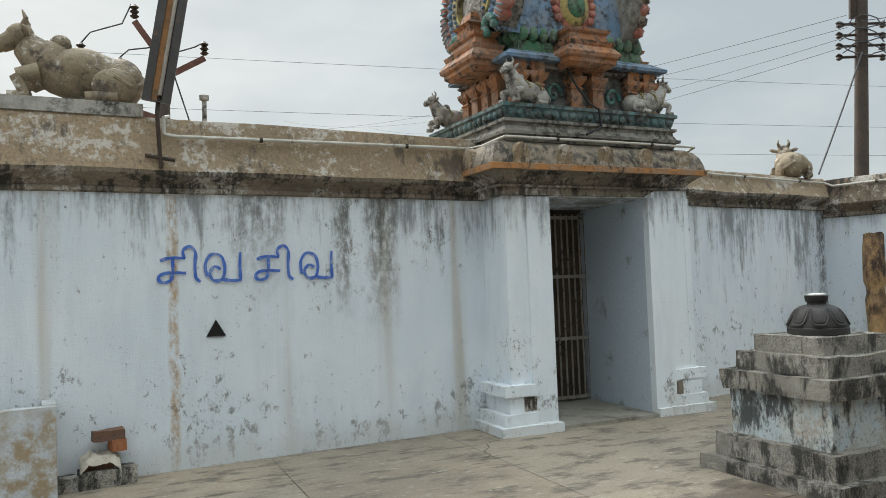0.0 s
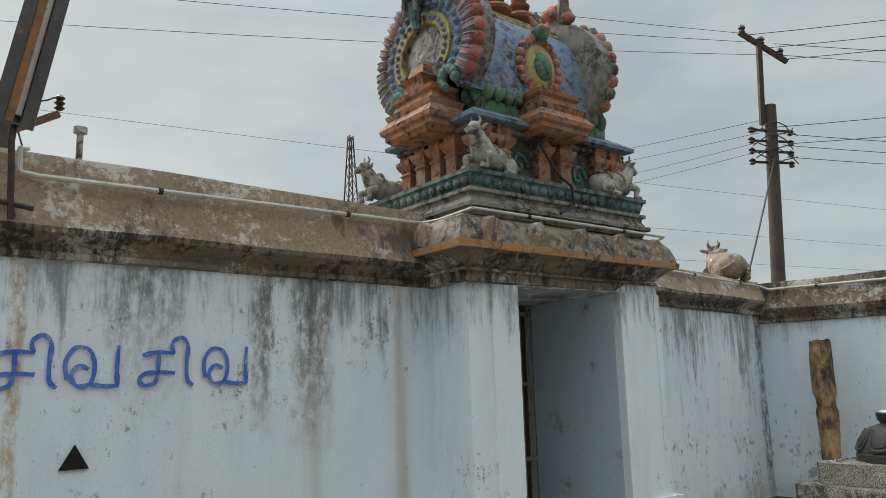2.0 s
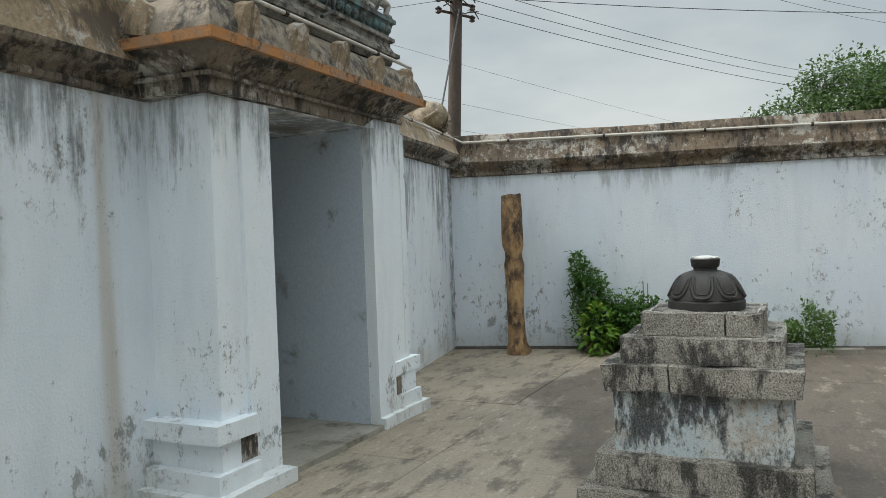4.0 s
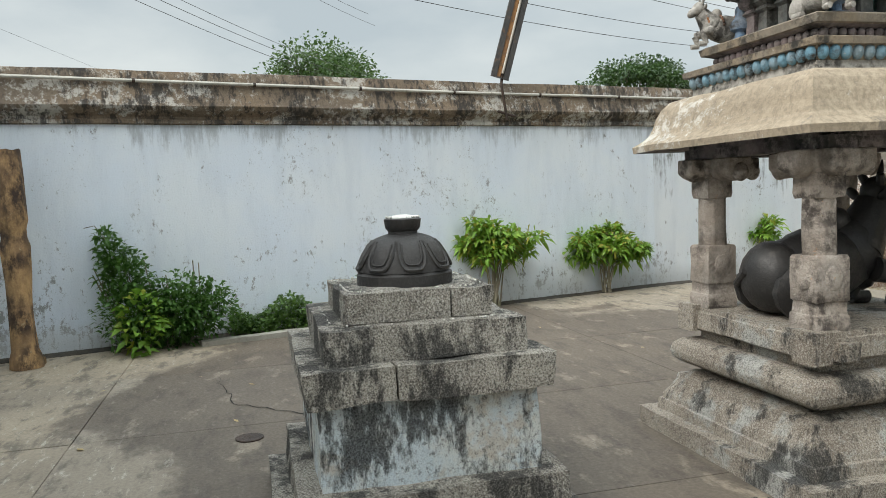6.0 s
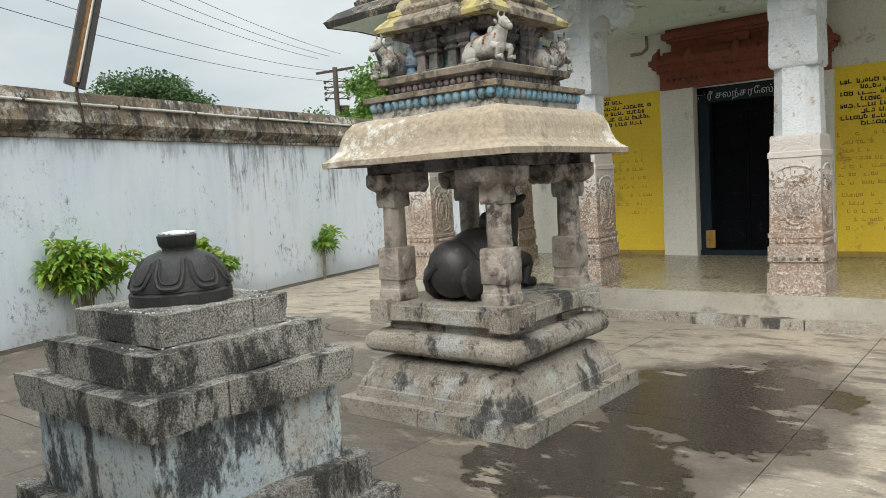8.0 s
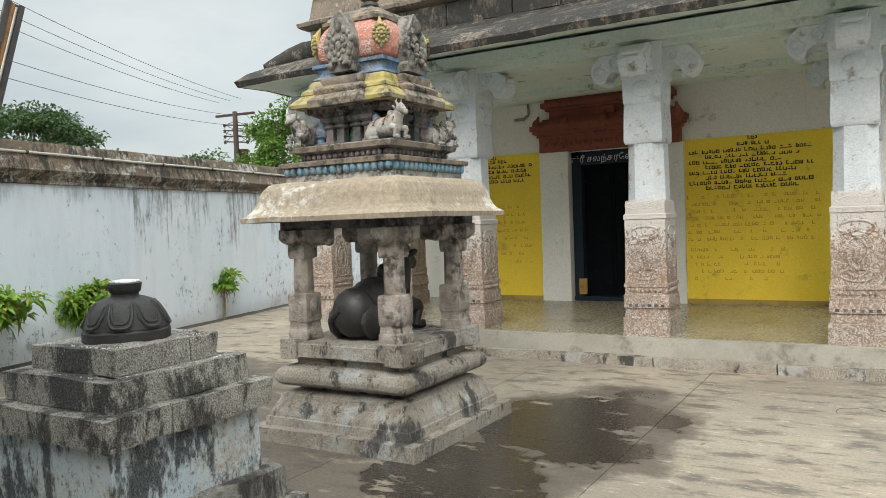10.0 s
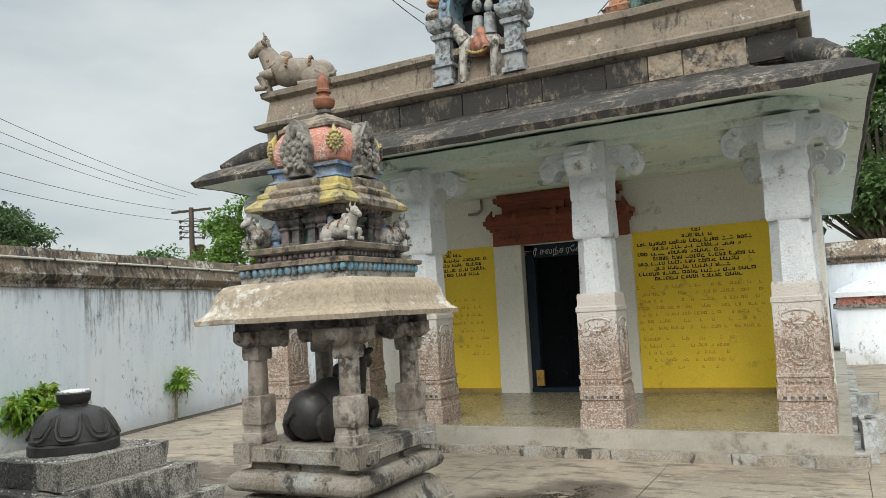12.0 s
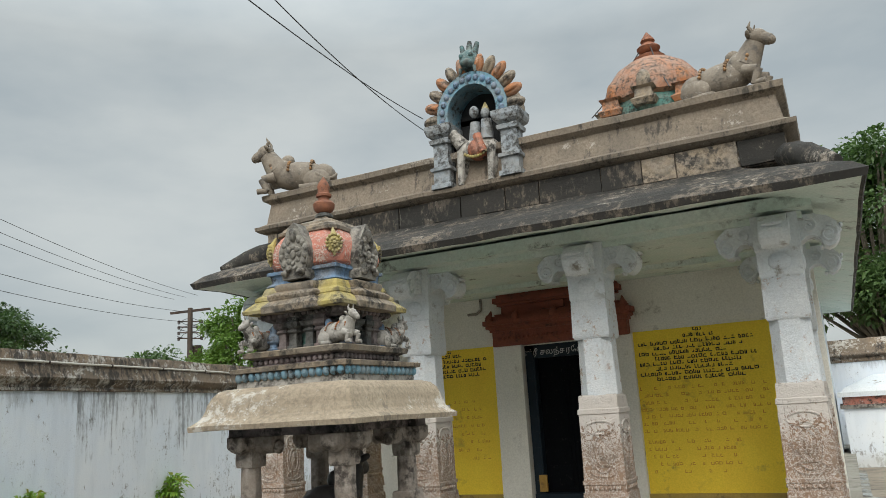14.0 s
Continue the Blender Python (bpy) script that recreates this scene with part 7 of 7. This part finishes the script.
for x, z in ((-1.05, 6.05), (0.95, 6.25), (-0.2, 6.8), (-0.45, 5.85), (0.1, 5.6)):
    bm = bm_new()
    lathe(bm, [(0, 0.03), (0.04, 0.08), (0.08, 0.04), (0.12, 0.08), (0.16, 0.04), (0.2, 0.08), (0.25, 0.03)], (x, 0, z), 10)
    part("insulator", bm, CERAMIC, frame_pole, smooth=True)
for pts in (((-1.05, 6.3), (-0.9, 6.5), (-0.4, 6.7), (-0.25, 7.05)), ((-0.45, 6.1), (-0.3, 6.25), (0.2, 6.35)), ((0.95, 6.5), (0.8, 6.4), (0.3, 6.2)), ((-1.05, 6.2), (-1.0, 5.5)), ((0.3, 6.3), (0.75, 4.8), (1.05, 4.2))):
    bm = bm_new()
    tube(bm, [(x, 0.02, z) for x, z in pts], 0.014, 5)
    part("jumper", bm, WIRE, frame_pole)


def wire(a, b, sag, r=0.008):
    a, b = Vector(a), Vector(b)
    bm = bm_new()
    n = 24
    tube(bm, [a.lerp(b, k / n) - Vector((0, 0, 4 * sag * (k / n) * (1 - k / n))) for k in range(n + 1)], r, 5)
    return solid("power_wire", bm, WIRE, "thin black overhead power wire", "wire", "overhead wires")


PA = Vector((12.0, 8.72, 0))

for dx, z, end in ((-0.4, 7.1, (20.1, -10.9, 5.75)), (0.0, 6.95, (20.4, -10.7, 5.7)), (0.3, 6.8, (20.7, -10.5, 5.65)), (-0.3, 5.5, (20.2, -10.8, 5.2)), (0.2, 5.3, (20.3, -10.8, 4.9))):
    wire(PA + Vector((dx, -0.1 * dx, z)), end, 0.55, 0.006)
for dx, z, end in ((-0.4, 5.6, (5.9, 44.9, 11.0)), (-0.4, 5.4, (9.7, 44.3, 11.4)), (-0.4, 5.25, (14.5, 43.1, 11.0)), (-0.4, 7.1, (-26.0, 24.0, 11.0)), (-0.2, 7.0, (-26.0, 26.0, 10.4)), (0.1, 6.85, (-26.0, 28.0, 9.8)), (-0.4, 5.1, (11.0, 44.0, 9.4))):
    wire(PA + Vector((dx, 0, z)), end, 0.9, 0.0045)
for dx, z, end in ((0.3, 7.1, (30.0, 0.5, 8.0)), (0.3, 6.9, (30.0, 0.3, 7.6)), (0.3, 5.5, (30.0, 0.5, 5.8)), (0.3, 5.3, (30.0, 0.2, 5.5)), (0.3, 5.1, (30.0, 0.0, 5.2))):
    wire(PA + Vector((dx, 0, z)), end, 0.3, 0.006)
for za, zb, y in ((6.1, 5.2, 14.9), (5.2, 4.5, 15.3), (4.55, 4.0, 15.6)):
    wire((-22.0, y + 4, za + 0.6), (34.0, y - 8.0, zb), 0.5, 0.0032)
wire((5.38, 3.26, 4.58), (6.25, -0.95, 5.25), 0.05, 0.005)
wire((5.30, 3.26, 4.70), (6.25, -0.95, 5.10), 0.08, 0.005)
wire((4.2, 12.0, 8.1), (5.38, 3.26, 4.58), 0.10, 0.005)
wire((4.0, 12.0, 8.3), (5.30, 3.26, 4.70), 0.10, 0.005)
wire(PA + Vector((-0.15, -0.05, 5.0)), (10.45, 8.45, 2.95), 0.02, 0.014)
# far lattice tower
mast = thing("lattice_mast", "thin grey steel lattice mast far away", "mast", "far masts", at=(57.0, 108.0, 0))
bm = bm_new()
for sx in (-1, 1):
    for sy in (-1, 1):
        limb(bm, (sx * 2.2, sy * 2.2, 0), (sx * 0.3, sy * 0.3, 42.0), 0.14, 0.12, 4)
for k in range(14):
    z0, z1 = 3.0 * k, 3.0 * (k + 1)
    w0, w1 = 2.2 - 1.9 * z0 / 42, 2.2 - 1.9 * z1 / 42
    for sy in (-1, 1):
        limb(bm, (-w0, sy * w0, z0), (w1, sy * w1, z1), 0.07, 0.07, 4), limb(bm, (w0, sy * w0, z0), (-w1, sy * w1, z1), 0.07, 0.07, 4)
part("lattice", bm, IRON, mast)
copy_thing(mast, pose(117.0, -28.5, -24.0, 0, 0, 20))

# ---- shrine niche on the temple roof ----
NX, NY, NZ = 5.56, -1.02, 4.28
niche = thing("roof_niche", "painted plaster arched niche on the porch parapet", "shrine niche", at=(NX, NY, NZ))
niche.scale = (0.90, 1, 1)
GREY_BLUE = stucco("grey_blue_stucco", (0.30, 0.34, 0.37), dirt=0.35)
for s in (-1, 1):
    bm = bm_new()
    loft(bm, [(0.0, 0.15), (0.06, 0.15), (0.07, 0.12), (0.22, 0.12), (0.23, 0.15), (0.27, 0.15), (0.28, 0.11), (0.56, 0.11), (0.57, 0.14), (0.62, 0.15), (0.64, 0.12), (0.68, 0.17), (0.74, 0.19), (0.80, 0.19), (0.81, 0.16)], s * 0.50, 0.0)
    soften(bm, 0.006, 1), roughen(bm, 0, 0.006, 9)
    part("pier", bm, GREY_BLUE, niche, "grey-blue moulded niche pier")


def arc_band(r0, r1, y0, y1, a0, a1, cz, n=30, squash=1.0):
    bm = bm_new()
    last = None
    for i in range(n + 1):
        a = a0 + (a1 - a0) * i / n
        ring = [bm.verts.new((r * math.cos(a), y, cz + squash * r * math.sin(a))) for r, y in ((r0, y0), (r0, y1), (r1, y1), (r1, y0))]
        if last:
            quad_ring(bm, last, ring)
        else:
            bm.faces.new(ring)
        last = ring
    bm.faces.new(last[::-1])
    return bm


part("arch", arc_band(0.36, 0.52, -0.25, 0.12, radians(-8), radians(188), 0.88), SKY_BLUE, niche, "sky-blue beaded arch", smooth=True)
bm = bm_new()
for k in range(15):
    a = radians(-4) + radians(188) * k / 14
    ell(bm, (0.44 * math.cos(a), 0.12, 0.88 + 0.44 * math.sin(a)), (0.045, 0.035, 0.045), seg=8)
part("arch_beads", bm, BLUE, niche)
part("hood", arc_band(0.50, 0.60, -0.3, 0.06, radians(-5), radians(185), 0.88), BROWN_STUCCO, niche, "brown arch hood", smooth=True)
for k in range(13):
    a = radians(-2) + radians(184) * k / 12
    if abs(a - math.pi / 2) < 0.2:
        continue
    bm = bm_new()
    d = 0.10 if a < math.pi / 2 else -0.10
    p0 = Vector((0.52 * math.cos(a), 0.05, 0.88 + 0.52 * math.sin(a)))
    p1 = Vector((0.70 * math.cos(a + d), 0.07, 0.88 + 0.72 * math.sin(a + d)))
    ell(bm, 0.5 * (p0 + p1), (0.15, 0.06, 0.075), (0, -math.degrees(a), 0), seg=12)
    ell(bm, 0.5 * (p0 + p1) + Vector((0, 0.05, 0)), (0.10, 0.03, 0.035), (0, -math.degrees(a), 0), seg=8)
    part("flame", bm, ORANGE if k % 2 else BROWN_STUCCO, niche, smooth=True)
bm = bm_new()
ell(bm, (0, 0.06, 1.56), (0.15, 0.12, 0.15), seg=12), ell(bm, (0, 0.16, 1.50), (0.09, 0.08, 0.06), seg=10)
for q in (-1, 1):
    ell(bm, (0.07 * q, 0.15, 1.61), (0.04, 0.04, 0.04), seg=8)
    limb(bm, (0.08 * q, 0.05, 1.66), (0.12 * q, 0.03, 1.80), 0.05, 0.03, 8)
    limb(bm, (0.10 * q, 0.14, 1.45), (0.12 * q, 0.15, 1.36), 0.03, 0.012, 6)
limb(bm, (0, 0.04, 1.68), (0, 0.02, 1.84), 0.06, 0.03, 8)
part("lion_mask", bm, BLUEGREEN, niche, "blue-green lion mask on the arch", smooth=True)
# Recess lining: back, cheeks and arch face coloured near-black.
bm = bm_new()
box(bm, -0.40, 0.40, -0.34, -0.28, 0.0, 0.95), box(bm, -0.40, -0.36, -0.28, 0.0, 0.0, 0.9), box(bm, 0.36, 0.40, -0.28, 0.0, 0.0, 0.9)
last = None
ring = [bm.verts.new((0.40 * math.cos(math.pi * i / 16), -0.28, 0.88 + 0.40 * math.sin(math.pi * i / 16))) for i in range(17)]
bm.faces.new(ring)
part("recess", bm, flat("niche_lining_black", (0.012, 0.014, 0.016), 0.8), niche, "near-black recess lining")
# standing bull with two seated riders, plain shapes
bm = bm_new()
ell(bm, (0.02, 0.0, 0.42), (0.27, 0.11, 0.13), seg=14)
limb(bm, (0.20, 0, 0.48), (0.30, 0.02, 0.62), 0.09, 0.07, 10), ell(bm, (0.34, 0.03, 0.64), (0.10, 0.065, 0.065), (0, 20, 0), seg=10)
for x in (0.20, -0.18):
    for y in (-0.06, 0.07):
        limb(bm, (x, y, 0.40), (x + 0.03, y, 0.0), 0.055, 0.035, 8)
ell(bm, (0.0, 0.02, 0.40), (0.15, 0.125, 0.13), m=1, seg=12)
for k in range(9):
    a = math.pi * (0.05 + 0.9 * k / 8)
    ell(bm, (0.13 - 0.26 * k / 8, 0.125, 0.34 - 0.05 * math.sin(a)), (0.02, 0.02, 0.02), m=2, seg=6)
limb(bm, (0.04, 0, 0.5), (0.03, 0, 0.74), 0.085, 0.06, 10, 3), ell(bm, (0.03, 0.01, 0.87), (0.06, 0.06, 0.075), m=3, seg=10)
limb(bm, (-0.12, 0.02, 0.5), (-0.12, 0.02, 0.74), 0.08, 0.065, 10, 3), ell(bm, (-0.12, 0.03, 0.82), (0.055, 0.055, 0.07), m=3, seg=10)
limb(bm, (-0.12, 0.02, 0.86), (-0.12, 0.02, 0.95), 0.05, 0.01, 8, 2)
limb(bm, (-0.02, 0.09, 0.55), (-0.10, 0.13, 0.32), 0.055, 0.04, 8, 1)
solid("deity_statue", bm, [PALE_STUCCO, stucco("coral_cloth", (0.45, 0.15, 0.08)), YELLOWISH, GREY_BLUE], "painted plaster group of riders on a white bull", "statue", at=(NX - 0.03, NY + 0.02, NZ), smooth=True, size=1.04)

# ---- sanctum tower behind the porch ----
vim = thing("sanctum_tower", "rose and teal domed sanctum tower behind the roof", "temple tower", at=(4.62, -8.0, 3.9))
bm = bm_new()
loft(bm, [(0.0, 1.35), (1.6, 1.3), (1.65, 1.5), (1.8, 1.5), (1.85, 1.1), (2.7, 1.0)])
part("storey", bm, GREY_STUCCO, vim)
bm = bm_new()
lathe(bm, [(2.65, 0.95), (2.75, 1.0), (3.1, 0.95), (3.15, 1.08), (3.3, 1.1), (3.35, 0.95), (3.5, 0.92)], seg=8)
part("collar", bm, TEAL, vim, "teal and blue collar")
bm = bm_new()
lathe(bm, [(3.45, 0.80), (3.55, 0.96), (3.75, 1.0), (4.0, 0.92), (4.25, 0.74), (4.42, 0.50), (4.5, 0.34), (4.55, 0.22)], seg=32)
part("dome", bm, stucco("rose_brown_dome", (0.40, 0.20, 0.12)), vim, "faded rose ribbed dome", smooth=True)
bm = bm_new()
lathe(bm, [(4.52, 0.30), (4.58, 0.32), (4.62, 0.24), (4.68, 0.12), (4.72, 0.20), (4.80, 0.24), (4.86, 0.18), (4.92, 0.10), (4.96, 0.15), (5.02, 0.12), (5.16, 0.02)], seg=18)
part("finial", bm, CLAY, vim, smooth=True)
for k in range(8):
    a = math.pi / 4 * k
    bm = bm_new()
    ell(bm, (0.92 * math.cos(a), 0.92 * math.sin(a), 3.72), (0.16, 0.16, 0.26), seg=12)
    slab(bm, [(3.2, 0.0), (3.3, 0.05), (3.36, -0.03), (3.52, -0.05), (3.56, 0.02), (3.6, -0.08)], 1.0 * math.cos(a) - 0.2, 1.0 * math.cos(a) + 0.2, 1.0 * math.sin(a) - 0.2, 1.0 * math.sin(a) + 0.2)
    part("dormer", bm, ORANGE if k % 2 else BROWN_STUCCO, vim, "small orange dormer niche", smooth=True)
for a in (math.pi / 8, math.pi / 8 + math.pi / 2, math.pi / 8 - math.pi / 2, math.pi / 8 + math.pi):
    wire((4.62, -8.0, 8.95), (4.62 + 1.3 * math.cos(a), -8.0 + 1.3 * math.sin(a), 7.3), 0.1, 0.012)

# ---- writing in the porch ----
INK = flat("black_wall_ink", (0.02, 0.025, 0.012), 0.7)
RED_INK = worn("faded_red_ink", (0.62, 0.30, 0.04), (0.72, 0.44, 0.05), dirt_amount=0.0, big=12, fine=50, relief=0.0)
rnd = random.Random(9)


def script_line(bm, x0, x1, z, h, density=1.0):
    """A line of unreadable writing: rows of short bars in words, running towards smaller x."""
    x = x1
    while x > x0:
        word = rnd.uniform(3, 7)
        for k in range(int(word)):
            w = h * rnd.uniform(0.5, 1.0)
            if x - w < x0:
                return
            if rnd.random() < density:
                zz = z + rnd.uniform(-0.08, 0.08) * h
                t = h * 0.22
                box(bm, x - w, x, 0, 0.002, zz, zz + t)
                if rnd.random() < 0.75:
                    box(bm, x - t, x, 0, 0.002, zz + t, zz + h * rnd.uniform(0.7, 1.0))
                if rnd.random() < 0.6:
                    box(bm, x - w, x - w + t, 0, 0.002, zz + t, zz + h * rnd.uniform(0.6, 0.9))
                if rnd.random() < 0.4:
                    box(bm, x - w + t, x - t, 0, 0.002, zz + 0.6 * h, zz + 0.6 * h + t)
            x -= w + h * 0.16
        x -= h * 0.7


def verse(lines, mat, label, density=1.0):
    bm = bm_new()
    for x0, x1, z, h in lines:
        script_line(bm, x0, x1, z, h, density)
    return solid("wall_writing", bm, mat, label, "writing", "wall writing", kind="stuff", at=(0, TB + 0.0075, 0))


verse([(3.70, 3.84, 2.545, 0.05), (3.55, 3.98, 2.465, 0.058)] + [(3.02 + 0.16 * (k % 3), 4.62 - 0.22 * (k % 2), 2.385 - 0.072 * k, 0.056) for k in range(8)], INK, "black painted verse in unreadable script on yellow wall")
verse([(2.95, 4.66, 1.76 - 0.098 * k, 0.05) for k in range(7)], RED_INK, "faded red lines of unreadable script on yellow wall", 0.62)
verse([(3.3 + 0.1 * (k % 2), 4.62, 1.02 - 0.10 * k, 0.05) for k in range(5)], RED_INK, "shorter faded red lines of unreadable script", 0.5)
verse([(7.62, 7.75, 2.545, 0.05), (7.45, 7.95, 2.475, 0.06)] + [(7.02 + 0.1 * (k % 2), 8.12, 2.395 - 0.078 * k, 0.06) for k in range(4)], INK, "black painted verse in unreadable script beside the door")
verse([(7.05, 7.9, 1.75 - 0.125 * k, 0.05) for k in range(8)], RED_INK, "faded red lines of unreadable script beside the door", 0.45)
fc = bpy.data.curves.new("door_name", "FONT")
fc.body, fc.size, fc.align_x = "\u0bb8\u0bcd\u0bb0\u0bc0 \u0b9a\u0bb2\u0ba8\u0bcd\u0ba4\u0bb0\u0bc7\u0bb8\u0bcd\u0bb5\u0bb0\u0bb0\u0bcd", 0.125, "CENTER"
tmp = new("tmp_text", fc)
me = bpy.data.meshes.new_from_object(tmp.evaluated_get(bpy.context.evaluated_depsgraph_get()))
bpy.data.objects.remove(tmp)
me.materials.clear()
me.materials.append(flat("white_lettering", (0.62, 0.64, 0.64), 0.6))
me.name = "door_sign"
sign = new("door_sign", me)
sign.matrix_basis = pose(0.5 * (DX0 + DX1), TB - 0.055, DZ - 0.155, 90, 0, 180)
tagged(sign, "white painted Tamil name above the dark door", "sign")
line_run("conduit_pipe", [(7.06, TB + 0.02, 3.6), (7.06, TB + 0.02, 3.2), (7.14, TB + 0.02, 3.14), (7.30, TB + 0.02, 3.14)], 0.022, RUST, "grey conduit pipe on the porch wall", "pipe", 0.2, "conduits")

# ---- small domed shrine and wall beyond the porch ----
shrine = thing("small_shrine", "low white shrine with red and white banded top", "shrine", at=(1.15, -12.0, 0))
bm = bm_new()
box(bm, -1.0, 1.0, -0.8, 0.8, 0, 1.18)
soften(bm, 0.01)
part("wall", bm, FAR_WALL, shrine)
for z0, z1, d, mt, nm in ((1.18, 1.26, 0.06, GREY_STUCCO, "ledge"), (1.26, 1.42, 0.0, ROSE, "red_band"), (1.42, 1.52, 0.08, WHITE_LIME, "ledge")):
    bm = bm_new()
    box(bm, -1.0 - d, 1.0 + d, -0.8 - d, 0.8 + d, z0, z1)
    part(nm, bm, mt, shrine)
bm = bm_new()
slab(bm, [(1.52, 0.0), (1.60, -0.05), (1.72, -0.35), (1.84, -0.62), (1.86, -0.7)], -1.0, 1.0, -0.8, 0.8)
part("roof", bm, WHITE_LIME, shrine, "white hipped plaster roof")
rnd = random.Random(17)
for x, y, sx, sy, h in ((1.86, -1.75, 0.09, 0.16, 0.34), (1.90, -2.25, 0.10, 0.14, 0.26), (1.93, -1.2, 0.06, 0.10, 0.38), (1.88, -2.9, 0.10, 0.2, 0.42)):
    bm = bm_new()
    box(bm, -sx, sx, -sy, sy, 0, h)
    soften(bm, 0.015), roughen(bm, 2, 0.012, 8, x)
    solid("stone_block", bm, LIMED_STONE, "limewashed stone block beside the platform kerb", "stone", "loose stones", at=(x, y, 0), turn=rnd.uniform(-8, 8), smooth=True)

# ---- drain edge and iron cover ----
bm = bm_new()
sweep(bm, [(0.0, -0.01), (0.0, 0.05), (-0.09, 0.055), (-0.09, -0.01)], (10.0, 5.6), (10.55, 3.3), steps=8)
roughen(bm, 0, 0.012, 4)
solid("drain_kerb", bm, PLATFORM, "low broken cement kerb before the weeds", "kerb", kind="")
bm = bm_new()
lathe(bm, [(0.0, 0.085), (0.006, 0.085), (0.008, 0.078)], seg=20)
solid("drain_cover", bm, IRON, "small round dark drain cover in the floor", "cover", at=(6.85, 5.15, 0.0))

# ---- cracks and litter on the floor ----
CRACK = flat("dark_crack", (0.018, 0.015, 0.012), 0.95)
for k, (x, y, ang, L) in enumerate(((8.6, 5.4, 200, 2.4), (6.9, 4.9, 250, 1.5), (9.3, 0.8, 160, 1.8), (2.6, 0.6, 240, 1.2), (3.4, 6.1, 30, 1.3), (7.2, 0.6, 15, 1.6))):
    rng = random.Random(60 + k)
    bm = bm_new()
    p, a, last = Vector((0, 0)), radians(ang), None
    n = int(L / 0.06)
    for j in range(n):
        d = Vector((math.cos(a), math.sin(a)))
        w = (0.0035 + 0.003 * rng.random()) * math.sin(math.pi * (j + 0.5) / n)
        nn = Vector((-d.y, d.x)) * w
        pair = [bm.verts.new((p.x + nn.x, p.y + nn.y, 0)), bm.verts.new((p.x - nn.x, p.y - nn.y, 0))]
        if last:
            bm.faces.new((last[0], last[1], pair[1], pair[0]))
        last = pair
        p = p + d * 0.06
        a += rng.gauss(0, 0.45) + 0.25 * (radians(ang) - a)
    solid("floor_crack", bm, CRACK, "thin dark crack across the cement floor", "crack", "floor cracks", at=(x, y, 0.0025))
DRY_LEAF = leafy("dry_leaf", (0.35, 0.25, 0.10), (0.50, 0.40, 0.20))
rng = random.Random(77)
for k in range(26):
    x, y = rng.uniform(2.6, 9.6), rng.uniform(-0.4, 6.4)
    if abs(x - BX) < 0.8 and abs(y - BY) < 0.8 or abs(x - PX) < 0.9 and abs(y - PY) < 0.9:
        continue
    ob = new("dry_leaf", leaf_mesh("dry_leaf", [((0, 0, 0.004), (1, 0, -0.55))], DRY_LEAF, 0.07, 0.03, rng, 0.0, 0.0))
    ob.matrix_basis = pose(x, y, 0.004, 0, 0, rng.uniform(0, 360)) @ Matrix.Diagonal((1, 1, 0.15, 1))
    tagged(ob, "small dry brown leaf on the cement floor", "leaf", "fallen leaves")

# ---- floor panels ----
PW, PL = 1.72, 2.1
rnd = random.Random(40)


def floor_x(y):
    return 10.0 + (8.1 - y) * 0.21675


for i in range(-3, 9):
    for j in range(-5, 6):
        x0, y0 = i * PW + 0.25, j * PL - 2.2
        x1, y1 = x0 + PW, y0 + PL
        if y0 > 7.6 or x0 > floor_x(y0) + 0.1 or y1 < -13.5:
            continue
        g = rnd.uniform(0.002, 0.005)
        bm = bm_new()
        d = [rnd.uniform(-0.002, 0.002) for _ in range(4)]
        a = [bm.verts.new(p) for p in ((x0 + g, y0 + g, -0.02), (x1 - g, y0 + g, -0.02), (x1 - g, y1 - g, -0.02), (x0 + g, y1 - g, -0.02))]
        b = [bm.verts.new((v.co.x, v.co.y, -0.002 + d[k])) for k, v in enumerate(a)]
        quad_ring(bm, a, b)
        bm.faces.new(b)
        part("floor_panel", bm, CEMENT, floor)
